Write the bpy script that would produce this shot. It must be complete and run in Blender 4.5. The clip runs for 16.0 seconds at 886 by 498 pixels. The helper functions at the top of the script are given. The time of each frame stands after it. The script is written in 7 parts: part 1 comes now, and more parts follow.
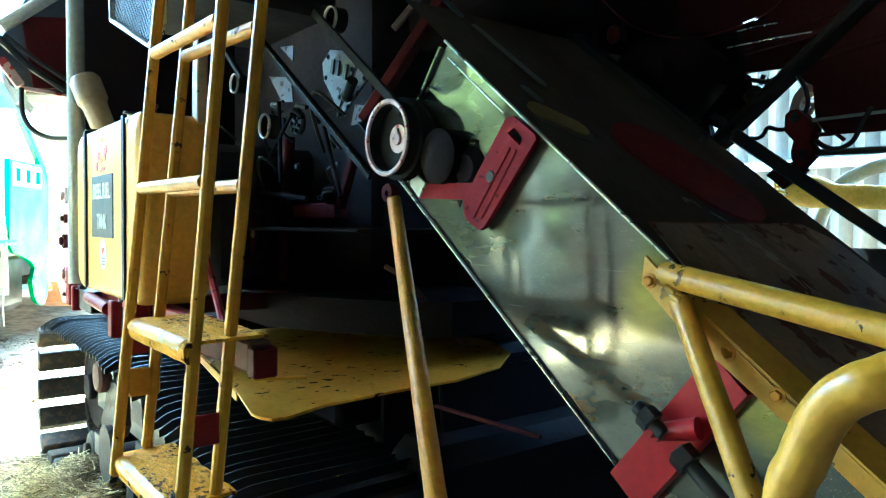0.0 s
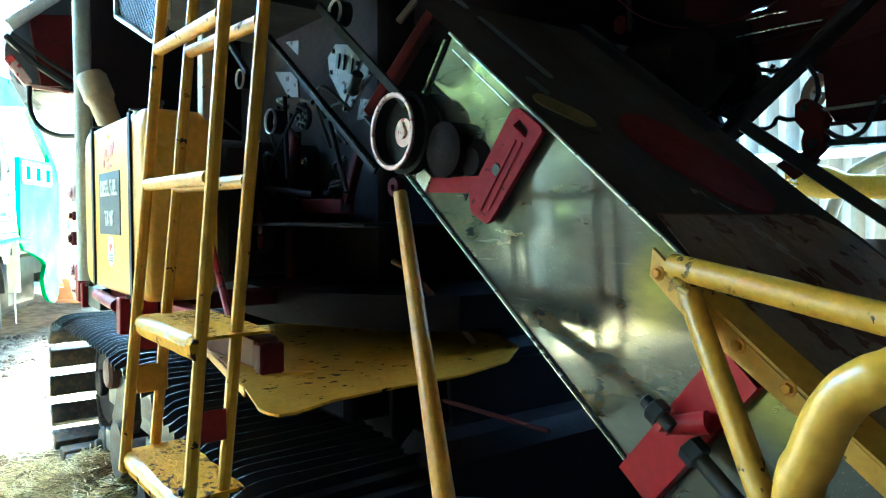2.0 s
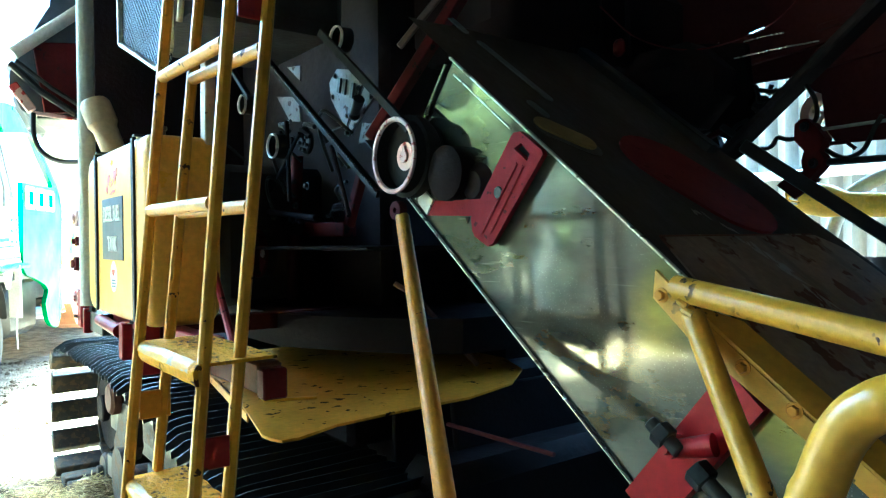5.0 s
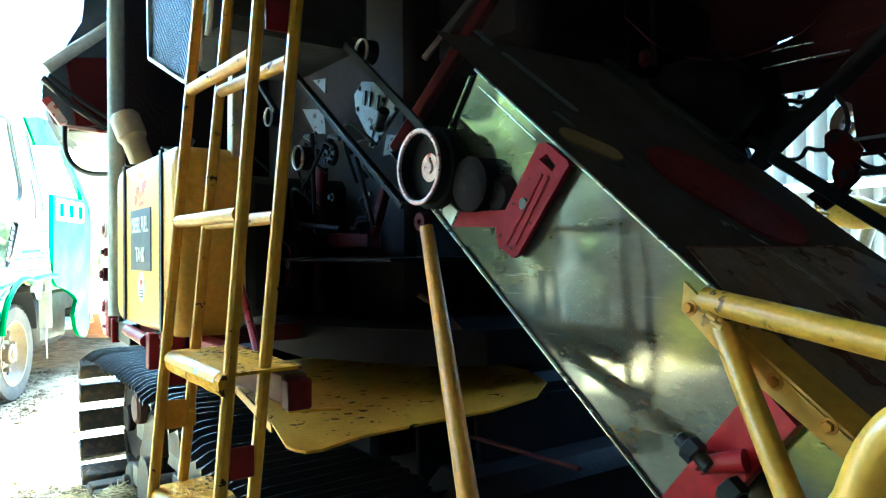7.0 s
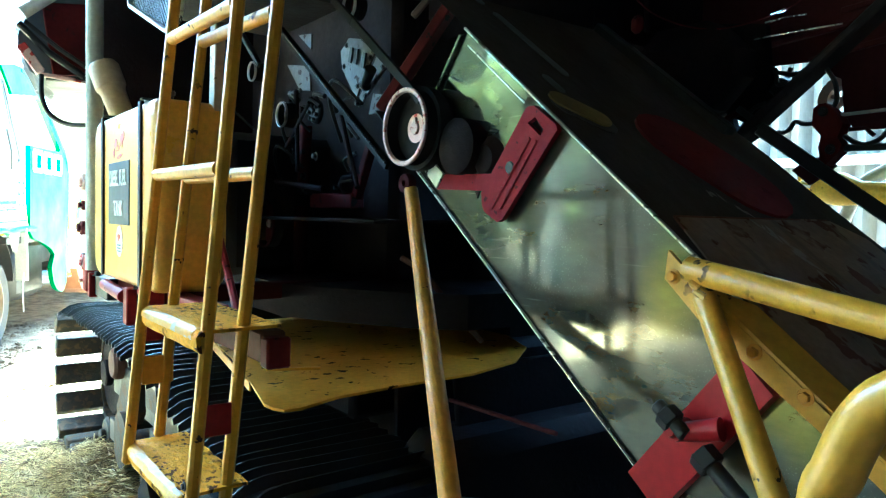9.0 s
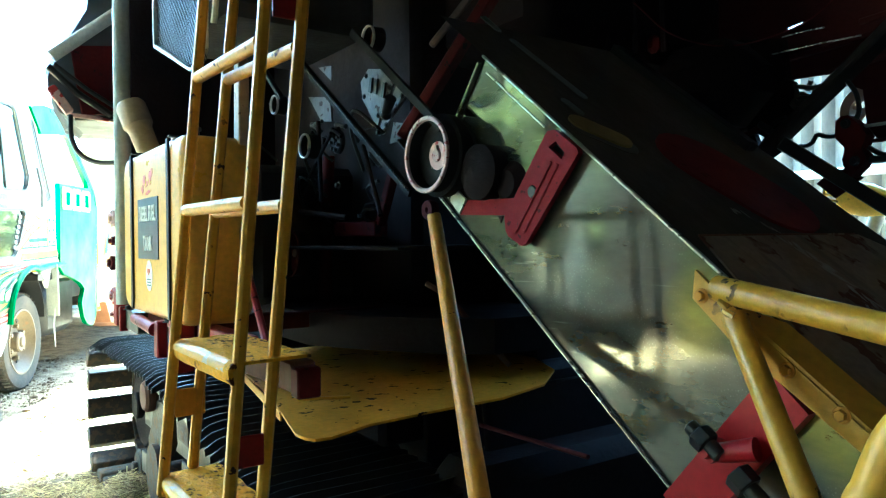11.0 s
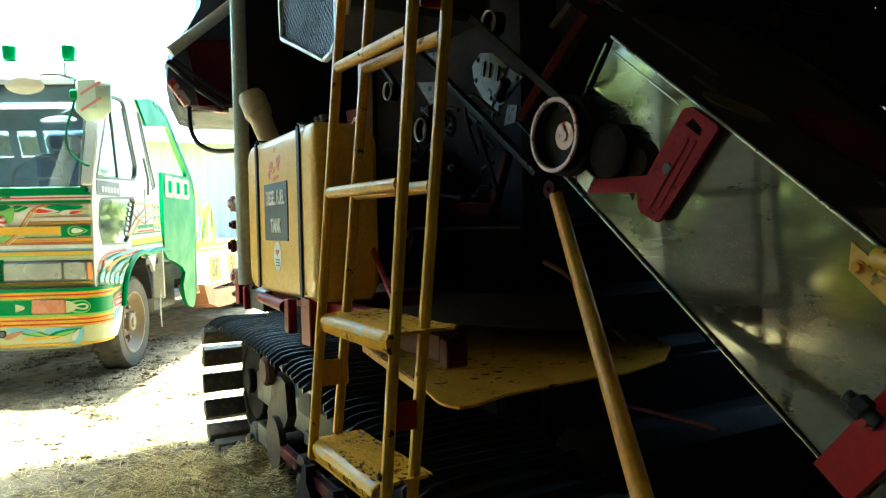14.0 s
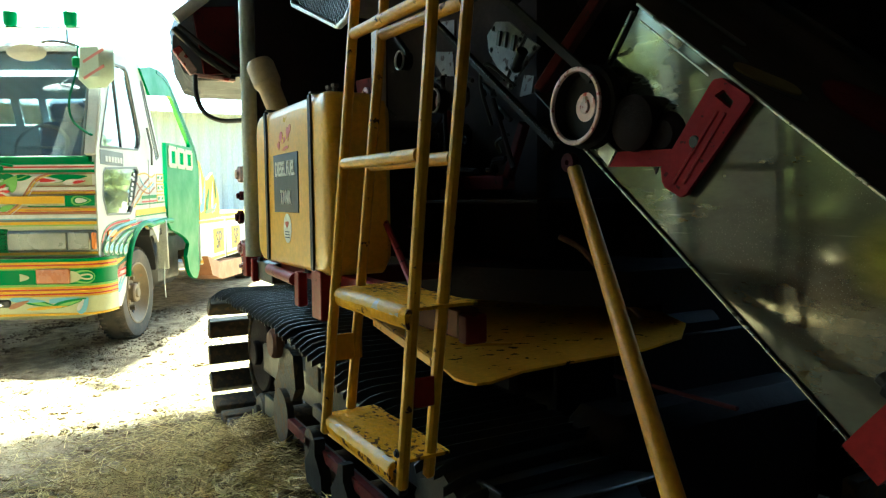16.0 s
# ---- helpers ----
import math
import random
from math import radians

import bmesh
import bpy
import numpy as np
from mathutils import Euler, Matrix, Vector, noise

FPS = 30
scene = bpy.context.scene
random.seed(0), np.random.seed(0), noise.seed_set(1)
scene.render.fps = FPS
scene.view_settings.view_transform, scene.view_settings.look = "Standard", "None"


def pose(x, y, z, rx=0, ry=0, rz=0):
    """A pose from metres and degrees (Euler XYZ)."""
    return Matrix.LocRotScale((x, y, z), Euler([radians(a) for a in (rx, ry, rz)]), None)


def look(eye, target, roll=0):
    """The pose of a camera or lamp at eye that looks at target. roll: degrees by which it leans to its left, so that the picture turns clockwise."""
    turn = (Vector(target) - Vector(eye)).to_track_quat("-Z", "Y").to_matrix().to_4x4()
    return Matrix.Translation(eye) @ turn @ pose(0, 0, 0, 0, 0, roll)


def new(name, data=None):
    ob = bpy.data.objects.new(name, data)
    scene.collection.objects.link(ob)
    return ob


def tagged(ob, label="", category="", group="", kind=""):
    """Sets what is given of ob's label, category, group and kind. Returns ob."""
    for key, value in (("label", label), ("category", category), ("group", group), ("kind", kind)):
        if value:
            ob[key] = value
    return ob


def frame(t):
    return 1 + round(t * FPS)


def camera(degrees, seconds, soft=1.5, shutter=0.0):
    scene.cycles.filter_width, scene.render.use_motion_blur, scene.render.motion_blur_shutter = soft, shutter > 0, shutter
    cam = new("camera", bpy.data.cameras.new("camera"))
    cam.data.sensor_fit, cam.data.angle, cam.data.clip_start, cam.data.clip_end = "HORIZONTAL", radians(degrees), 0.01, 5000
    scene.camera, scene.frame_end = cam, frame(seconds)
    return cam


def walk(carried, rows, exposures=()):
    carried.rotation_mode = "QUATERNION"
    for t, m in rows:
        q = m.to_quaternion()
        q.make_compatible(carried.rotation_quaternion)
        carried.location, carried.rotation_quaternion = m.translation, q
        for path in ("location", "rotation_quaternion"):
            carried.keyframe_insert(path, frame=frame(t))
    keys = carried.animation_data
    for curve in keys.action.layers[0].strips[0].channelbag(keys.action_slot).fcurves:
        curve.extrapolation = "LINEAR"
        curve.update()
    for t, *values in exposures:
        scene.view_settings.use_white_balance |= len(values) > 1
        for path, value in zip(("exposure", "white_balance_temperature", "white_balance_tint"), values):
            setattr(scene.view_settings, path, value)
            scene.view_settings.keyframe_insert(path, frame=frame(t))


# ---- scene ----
cam = camera(63.8, 16.0, soft=1.25)
PATH = [
    (0, (0.053, 0.015, 1.222), (1.285, 1.589, 1.155), 0.5),
    (0.5, (0.052, 0.014, 1.222), (1.275, 1.595, 1.152), 0.0),
    (1, (0.052, 0.014, 1.222), (1.269, 1.599, 1.138), 0.0),
    (1.5, (0.055, 0.015, 1.224), (1.258, 1.61, 1.129), -0.1),
    (2, (0.063, 0.018, 1.221), (1.274, 1.607, 1.138), -0.0),
    (2.5, (0.065, 0.018, 1.223), (1.291, 1.597, 1.162), -0.4),
    (3, (0.064, 0.019, 1.223), (1.285, 1.602, 1.159), -0.1),
    (3.5, (0.064, 0.021, 1.225), (1.287, 1.603, 1.18), -0.2),
    (4, (0.059, 0.018, 1.227), (1.281, 1.601, 1.211), -0.3),
    (6.5, (0.064, 0.02, 1.224), (1.25, 1.63, 1.183), -1.0),
    (7, (0.06, 0.024, 1.224), (1.217, 1.654, 1.234), -0.4),
    (7.5, (0.064, 0.025, 1.219), (1.256, 1.63, 1.17), -0.4),
    (8, (0.077, 0.03, 1.216), (1.286, 1.62, 1.126), -0.8),
    (8.5, (0.073, 0.037, 1.217), (1.28, 1.63, 1.123), 1.3),
    (11, (0.057, 0.032, 1.225), (1.203, 1.671, 1.201), -0.5),
    (11.5, (0.053, 0.028, 1.228), (1.177, 1.683, 1.225), -0.4),
    (12, (0.024, 0.035, 1.234), (0.946, 1.81, 1.197), -0.2),
    (12.5, (0.0, 0.045, 1.222), (0.77, 1.888, 1.123), -0.6),
    (13, (-0.025, 0.052, 1.217), (0.861, 1.842, 1.122), -1.1),
    (13.5, (-0.068, 0.053, 1.218), (0.899, 1.802, 1.124), -1.5),
    (14, (-0.094, 0.051, 1.216), (0.881, 1.796, 1.148), -1.2),
    (14.5, (-0.103, 0.053, 1.218), (0.895, 1.785, 1.149), -0.8),
    (15, (-0.11, 0.065, 1.218), (0.847, 1.82, 1.161), -0.8),
    (15.5, (-0.108, 0.077, 1.217), (0.823, 1.845, 1.145), -1.5),
    (16, (-0.107, 0.1, 1.214), (0.862, 1.845, 1.073), -0.6),
]
EXPOSURES = [(0.0, 5.9, 4200, -23.5), (8.5, 5.85, 4200, -23.5), (11.5, 5.3, 4450, -24.5), (12.5, 4.85, 4650, -25), (13.0, 4.4, 4850, -25.5), (13.5, 4.3, 5100, -25.5), (16.0, 4.05, 5400, -25)]
walk(cam, [(t, look(eye, target, roll)) for t, eye, target, roll in PATH], EXPOSURES)

# ---------------- world and light ----------------
SUN_EL, SUN_AZ = 70.0, -6.0          # degrees; azimuth from +y towards -x
world = bpy.data.worlds.new("sky")
scene.world = world
world.use_nodes = True
wn = world.node_tree.nodes
wl = world.node_tree.links
sky = wn.new("ShaderNodeTexSky")
sky.sky_type, sky.sun_disc = "NISHITA", False
sky.sun_elevation, sky.sun_rotation = radians(SUN_EL), radians(-SUN_AZ)
sky.dust_density, sky.air_density = 4.0, 1.0
wl.new(sky.outputs[0], wn["Background"].inputs[0])
wn["Background"].inputs[1].default_value = 0.08
sun = new("sun", bpy.data.lights.new("sun", "SUN"))
sun.data.energy, sun.data.angle, sun.data.color = 5.0, radians(4.0), (1.0, 0.94, 0.83)
sun.matrix_world = look((-20 * math.sin(radians(SUN_AZ)) * math.cos(radians(SUN_EL)), 20 * math.cos(radians(SUN_AZ)) * math.cos(radians(SUN_EL)), 20 * math.sin(radians(SUN_EL))), (0, 0, 0))


# ---------------- materials ----------------
def mat(name, base, rough=0.5, metal=0.0, spots=None, spot_scale=30.0, spot_at=0.62, spot_mask=0.45, grime=0.0, grime_col=(0.05, 0.04, 0.03), bump=0.05, bump_scale=60.0,
        grain=0.12, coat=0.0, spec=0.5, stretch=(1, 1, 1), rvar=0.12, vary=0.0, spot_rough=0.85):
    """A paint, metal or earth: a base colour with fine grain, broad grime and sharp-edged spots (chips, rust)."""
    m = bpy.data.materials.new(name)
    m.use_nodes = True
    n, l = m.node_tree.nodes, m.node_tree.links
    b = n["Principled BSDF"]
    tc = n.new("ShaderNodeTexCoord")
    mp = n.new("ShaderNodeMapping")
    mp.inputs["Scale"].default_value = stretch
    l.new(tc.outputs["Object"], mp.inputs[0])

    def noise_tex(scale, detail=4.0, rough_=0.55):
        t = n.new("ShaderNodeTexNoise")
        t.inputs["Scale"].default_value, t.inputs["Detail"].default_value, t.inputs["Roughness"].default_value = scale, detail, rough_
        l.new(mp.outputs[0], t.inputs["Vector"])
        return t

    def ramp(src, lo, hi):
        r = n.new("ShaderNodeMapRange")
        r.inputs[1].default_value, r.inputs[2].default_value = lo, hi
        l.new(src, r.inputs[0])
        return r.outputs[0]

    def mix(fac, a, c, blend="MIX"):
        x = n.new("ShaderNodeMix")
        x.data_type, x.blend_type = "RGBA", blend
        for sock, v in ((x.inputs[0], fac), (x.inputs[6], a), (x.inputs[7], c)):
            if isinstance(v, (tuple, list)):
                sock.default_value = (*v, 1)
            elif isinstance(v, (int, float)):
                sock.default_value = v
            else:
                l.new(v, sock)
        return x.outputs[2]

    fine = noise_tex(bump_scale)
    broad = noise_tex(4.0, 5.0, 0.6)
    col = mix(ramp(fine.outputs[0], 0.3, 0.7), tuple(c * (1 - grain) for c in base), tuple(min(1, c * (1 + grain)) for c in base))
    if vary:
        oi = n.new("ShaderNodeObjectInfo")
        col = mix(ramp(oi.outputs["Random"], 0, 1), mix(1.0, col, (1 - vary,) * 3, "MULTIPLY"), col)
    if grime:
        g = n.new("ShaderNodeMath")
        g.operation = "MULTIPLY"
        g.inputs[1].default_value = grime
        l.new(ramp(broad.outputs[0], 0.42, 0.68), g.inputs[0])
        col = mix(g.outputs[0], col, grime_col)
    ro = ramp(broad.outputs[0], 0.3, 0.7)
    rr = n.new("ShaderNodeMapRange")
    rr.inputs[3].default_value, rr.inputs[4].default_value = max(0.02, rough - rvar), min(1, rough + rvar)
    l.new(ro, rr.inputs[0])
    rough_out = rr.outputs[0]
    if spots:
        st = noise_tex(spot_scale, 3.0, 0.5)
        sm = n.new("ShaderNodeMath")
        sm.operation = "MULTIPLY"
        l.new(ramp(st.outputs[0], spot_at, spot_at + 0.02), sm.inputs[0])
        l.new(ramp(broad.outputs[0], spot_mask, spot_mask + 0.05), sm.inputs[1])
        col = mix(sm.outputs[0], col, spots)
        mr = n.new("ShaderNodeMapRange")
        l.new(sm.outputs[0], mr.inputs[0])
        l.new(rough_out, mr.inputs[3])
        mr.inputs[4].default_value = spot_rough
        rough_out = mr.outputs[0]
    l.new(col, b.inputs["Base Color"])
    l.new(rough_out, b.inputs["Roughness"])
    b.inputs["Metallic"].default_value = metal
    b.inputs["Specular IOR Level"].default_value = spec
    b.inputs["Coat Weight"].default_value = coat
    b.inputs["Coat Roughness"].default_value = 0.15
    if bump:
        bu = n.new("ShaderNodeBump")
        bu.inputs["Strength"].default_value, bu.inputs["Distance"].default_value = bump, 0.01
        l.new(fine.outputs[0], bu.inputs["Height"])
        l.new(bu.outputs[0], b.inputs["Normal"])
    return m


def glass(name, tint=(0.8, 0.9, 0.9), rough=0.02):
    m = bpy.data.materials.new(name)
    m.use_nodes = True
    b = m.node_tree.nodes["Principled BSDF"]
    b.inputs["Base Color"].default_value = (*tint, 1)
    b.inputs["Roughness"].default_value = rough
    b.inputs["Transmission Weight"].default_value = 1.0
    b.inputs["IOR"].default_value = 1.75
    return m


RUST = (0.055, 0.022, 0.010)
M_YELLOW = mat("yellow_paint", (0.62, 0.36, 0.035), 0.32, spots=RUST, spot_scale=26, spot_at=0.63, grime=0.35, grime_col=(0.22, 0.12, 0.02), coat=0.2)
M_TUBE = mat("yellow_tube_paint", (0.62, 0.34, 0.018), 0.36, spots=(0.05, 0.025, 0.015), spot_scale=42, spot_at=0.62, spot_mask=0.53, grime=0.15, grime_col=(0.40, 0.20, 0.015), coat=0.05)
M_POLE = mat("orange_yellow_pole_paint", (0.66, 0.31, 0.014), 0.42, spots=(0.06, 0.03, 0.015), spot_scale=30, spot_at=0.70, grime=0.3, grime_col=(0.34, 0.15, 0.01), spec=0.3)
M_FENDER = mat("yellow_fender_paint", (0.66, 0.31, 0.012), 0.5, spec=0.2, spots=(0.03, 0.012, 0.006), spot_scale=30, spot_at=0.615, spot_mask=0.47, grime=0.3, grime_col=(0.25, 0.14, 0.02))
M_LADDER = mat("worn_yellow_paint", (0.68, 0.345, 0.012), 0.42, spots=(0.05, 0.028, 0.018), spot_scale=40, spot_at=0.66, grime=0.5, grime_col=(0.36, 0.18, 0.012), coat=0.0, spec=0.25)
M_TREAD = mat("scuffed_yellow_tread", (0.80, 0.39, 0.008), 0.7, spec=0.08, spots=(0.11, 0.05, 0.015), spot_scale=65, spot_at=0.54, grime=0.6, grime_col=(0.42, 0.21, 0.015), bump=0.6, bump_scale=70, stretch=(1.4, 0.8, 1))
M_EDGE = mat("worn_rolled_edge", (0.70, 0.36, 0.012), 0.42, spec=0.3, spots=(0.52, 0.40, 0.20), spot_rough=0.4, stretch=(1, 0.5, 1), spot_scale=26, spot_at=0.53, grime=0.3, grime_col=(0.5, 0.3, 0.06), bump=0.2)
M_TANK = mat("tank_yellow_paint", (0.76, 0.41, 0.024), 0.35, spots=(0.25, 0.05, 0.02), spot_scale=60, spot_at=0.72, grime=0.15, grime_col=(0.5, 0.3, 0.06), coat=0.2, bump=0.02)
M_RED = mat("red_paint", (0.24, 0.010, 0.018), 0.45, spec=0.25, spots=(0.06, 0.02, 0.02), spot_scale=34, spot_at=0.66, grime=0.4, grime_col=(0.16, 0.012, 0.014))
M_REDBRIGHT = mat("fresh_red_paint", (0.34, 0.008, 0.016), 0.42, spec=0.25, spots=(0.1, 0.02, 0.015), spot_scale=40, spot_at=0.7, grime=0.25, grime_col=(0.26, 0.008, 0.012), coat=0.05)
M_HANGER = mat("worn_maroon_paint", (0.215, 0.007, 0.017), 0.6, spec=0.10, spots=(0.07, 0.012, 0.016), spot_scale=48, spot_at=0.66, grime=0.7, grime_col=(0.13, 0.008, 0.014), bump=0.15)
M_LIP = mat("bright_galvanised_lip", (0.62, 0.62, 0.57), 0.32, metal=0.8, spots=(0.16, 0.15, 0.13), spot_scale=50, spot_at=0.60, spot_mask=0.35, grime=0.3, grime_col=(0.28, 0.27, 0.23), bump=0.15)
# near-black that carries part of the body's deep shade in its colour
M_BODY = mat("near_black_body", (0.036, 0.029, 0.032), 0.8, spec=0.06, grime=0.7, grime_col=(0.022, 0.020, 0.022), bump=0.1)
M_DARKRED = mat("dark_red_paint", (0.11, 0.011, 0.014), 0.6, spec=0.12, spots=(0.03, 0.02, 0.02), spot_scale=30, spot_at=0.62, grime=0.6, grime_col=(0.03, 0.015, 0.015))
M_BLACK = mat("black_painted_steel", (0.024, 0.024, 0.026), 0.42, spec=0.4, grime=0.5, grime_col=(0.04, 0.032, 0.025), bump=0.1)
M_RUBBER = mat("black_rubber", (0.026, 0.025, 0.025), 0.40, spec=0.4, grime=0.4, grime_col=(0.035, 0.028, 0.022), bump=0.08, vary=0.3)
M_SHOE = mat("muddy_track_steel", (0.040, 0.032, 0.025), 0.6, spec=0.35, spots=(0.105, 0.070, 0.042), spot_scale=22, spot_at=0.53, grime=0.6, grime_col=(0.09, 0.065, 0.045), bump=0.35, vary=0.3)
# belt rubber; also the near-black of the grain tank and plates in shade
M_BELT = mat("belt_rubber_and_shade_black", (0.019, 0.018, 0.019), 0.7, spec=0.12, bump=0.1)
M_GREASE = mat("oily_dark_steel", (0.034, 0.031, 0.033), 0.5, metal=0.1, spec=0.25, grime=0.6, grime_col=(0.02, 0.015, 0.012), bump=0.2)
M_BRIGHT = mat("bright_worn_steel", (0.075, 0.062, 0.062), 0.4, metal=0.3, grime=0.4, grime_col=(0.25, 0.12, 0.10), bump=0.1)
M_PINK = mat("faded_red_rim", (0.74, 0.50, 0.46), 0.4, metal=0.1, spots=(0.45, 0.05, 0.05), spot_scale=30, spot_at=0.55, bump=0.1)
M_RIMPINK = mat("worn_pink_rim", (0.54, 0.36, 0.36), 0.4, metal=0.2, spots=(0.30, 0.09, 0.10), spot_scale=90, spot_at=0.60, spot_mask=0.3, grime=0.6, grime_col=(0.50, 0.40, 0.22), bump=0.25)
M_RING = mat("bare_bright_rim", (0.62, 0.58, 0.57), 0.35, metal=0.4, grime=0.4, grime_col=(0.35, 0.28, 0.27), bump=0.1)
M_TAN = mat("faded_tan_paint", (0.52, 0.40, 0.26), 0.5, spots=(0.15, 0.09, 0.05), spot_scale=30, spot_at=0.66, grime=0.3, grime_col=(0.25, 0.17, 0.1))
M_PIPE = mat("grey_steel_pipe", (0.46, 0.48, 0.46), 0.4, metal=0.1, grime=0.3, grime_col=(0.15, 0.14, 0.12))
M_TARP = mat("grey_blue_tarpaulin", (0.10, 0.11, 0.13), 0.4, grime=0.5, grime_col=(0.05, 0.05, 0.06), bump=0.4, bump_scale=14)
M_WHITE = mat("white_paint", (0.75, 0.77, 0.75), 0.35, grime=0.25, grime_col=(0.45, 0.42, 0.36))
M_LABEL = mat("navy_label", (0.03, 0.045, 0.075), 0.4, grime=0.3, grime_col=(0.10, 0.11, 0.13), bump=0.0)
M_INK = mat("white_lettering", (0.80, 0.78, 0.70), 0.5, bump=0.0)
M_DECALRED = mat("faded_red_decal", (0.60, 0.12, 0.06), 0.5, spots=(0.72, 0.47, 0.05), spot_scale=60, spot_at=0.5, bump=0.0)
M_RUSTY = mat("rusty_steel", (0.15, 0.075, 0.05), 0.7, spec=0.15, spots=(0.25, 0.18, 0.13), spot_scale=12, spot_at=0.58, grime=0.8, grime_col=(0.07, 0.022, 0.018), bump=0.25, stretch=(1.7, 0.5, 0.5))
M_SCRAPE = mat("scraped_rusty_sheet", (0.30, 0.225, 0.175), 0.8, spec=0.08, spots=(0.12, 0.055, 0.042), spot_scale=14, spot_at=0.57, spot_mask=0.40, grime=0.6, grime_col=(0.085, 0.045, 0.036), bump=0.2)
cn, cl = M_SCRAPE.node_tree.nodes, M_SCRAPE.node_tree.links
ctc = cn["Texture Coordinate"]
cbase = cn["Principled BSDF"].inputs["Base Color"].links[0].from_socket
for c_scale, c_long, c_turn, c_at, c_col in ((26.0, 9.0, 38.2, 0.62, (0.20, 0.155, 0.125)), (80.0, 20.0, 38.2, 0.67, (0.30, 0.25, 0.21)), (34.0, 7.0, 14.0, 0.69, (0.26, 0.20, 0.165))):
    cmp_ = cn.new("ShaderNodeMapping")
    cmp_.vector_type = "TEXTURE"
    cmp_.inputs["Rotation"].default_value, cmp_.inputs["Scale"].default_value = (radians(c_turn), 0, 0), (1, c_long, 1)
    cl.new(ctc.outputs["Object"], cmp_.inputs[0])
    cno = cn.new("ShaderNodeTexNoise")
    cno.inputs["Scale"].default_value, cno.inputs["Detail"].default_value = c_scale, 3.0
    cl.new(cmp_.outputs[0], cno.inputs["Vector"])
    crg = cn.new("ShaderNodeMapRange")
    crg.inputs[1].default_value, crg.inputs[2].default_value, crg.inputs[4].default_value = c_at, c_at + 0.05, 0.8
    cl.new(cno.outputs[0], crg.inputs[0])
    cmx = cn.new("ShaderNodeMix")
    cmx.data_type = "RGBA"
    cmx.inputs[7].default_value = (*c_col, 1)
    cl.new(crg.outputs[0], cmx.inputs[0])
    cl.new(cbase, cmx.inputs[6])
    cbase = cmx.outputs[2]
cl.new(cbase, cn["Principled BSDF"].inputs["Base Color"])
M_SCUFF = mat("pale_scraped_steel", (0.40, 0.35, 0.30), 0.7, spec=0.1, grime=0.6, grime_col=(0.08, 0.06, 0.05))
M_STREAK = mat("scuffed_grey_strip", (0.15, 0.16, 0.16), 0.6, grime=0.6, grime_col=(0.05, 0.05, 0.05))
M_AUGER = mat("auger_yellow_paint", (0.88, 0.60, 0.05), 0.35, grime=0.2, grime_col=(0.4, 0.25, 0.04), spots=(0.2, 0.1, 0.03), spot_scale=30, spot_at=0.68)
# near-black that puts the deep shade under the machine into the colour
M_SHADEBLACK = mat("shade_black", (0.014, 0.011, 0.013), 0.7, spec=0.05, grime=0.6, grime_col=(0.024, 0.013, 0.015), bump=0.2)
# dim red: the shade on red parts is put into this colour
M_SHADEDRED = mat("shaded_red", (0.060, 0.016, 0.019), 0.7, spec=0.05, bump=0.1)
M_CASTING = mat("maroon_casting", (0.120, 0.022, 0.032), 0.7, spec=0.1, grime=0.6, grime_col=(0.06, 0.014, 0.018), bump=0.15)
M_COVER = mat("dull_red_cover", (0.17, 0.022, 0.026), 0.7, spec=0.08, spots=(0.10, 0.02, 0.02), spot_scale=30, spot_at=0.64, grime=0.7, grime_col=(0.085, 0.018, 0.020))
M_LID = mat("dusty_yellow_lid", (0.36, 0.25, 0.07), 0.6, grime=0.5, grime_col=(0.12, 0.09, 0.05))
M_FEEDTOP = mat("dusty_dark_sheet", (0.085, 0.078, 0.074), 0.85, metal=0.0, spec=0.05, grime=0.6, grime_col=(0.045, 0.032, 0.026), bump=0.06, stretch=(1, 0.4, 0.4))
M_CORR = mat("white_corrugated_sheet", (0.30, 0.37, 0.43), 0.45, grime=0.5, grime_col=(0.27, 0.29, 0.29), stretch=(1, 1, 0.25))
M_ZINC = mat("weathered_zinc_sheet", (0.11, 0.118, 0.118), 0.5, grime=0.5, grime_col=(0.20, 0.18, 0.16), stretch=(1, 1, 0.25))
M_TRAY = mat("rust_brown_paint", (0.30, 0.13, 0.06), 0.6, grime=0.5, grime_col=(0.14, 0.07, 0.04))
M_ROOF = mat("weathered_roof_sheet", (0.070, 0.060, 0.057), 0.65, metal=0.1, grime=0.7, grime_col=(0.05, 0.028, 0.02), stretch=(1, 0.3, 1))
M_WOOD = mat("grey_weathered_wood", (0.24, 0.19, 0.14), 0.8, grime=0.5, grime_col=(0.12, 0.09, 0.06), stretch=(8, 1, 8), bump=0.3, vary=0.4)
M_STRAW = mat("dry_straw", (0.84, 0.52, 0.13), 0.6, grain=0.3, bump_scale=9, bump=0)
sn, sl = M_STRAW.node_tree.nodes, M_STRAW.node_tree.links
sgeo, sramp = sn.new("ShaderNodeNewGeometry"), sn.new("ShaderNodeValToRGB")
for at, rgb in ((0.0, (0.13, 0.065, 0.014)), (0.3, (0.52, 0.30, 0.065)), (0.7, (0.86, 0.56, 0.14)), (1.0, (0.95, 0.76, 0.34))):
    e = sramp.color_ramp.elements.new(at) if 0 < at < 1 else sramp.color_ramp.elements[int(at)]
    e.position, e.color = at, (*rgb, 1)
sl.new(sgeo.outputs["Random Per Island"], sramp.inputs[0])
sl.new(sramp.outputs[0], sn["Principled BSDF"].inputs["Base Color"])
M_LEAF = mat("green_leaf", (0.115, 0.115, 0.055), 0.55, grain=0.4, bump_scale=5, bump=0)
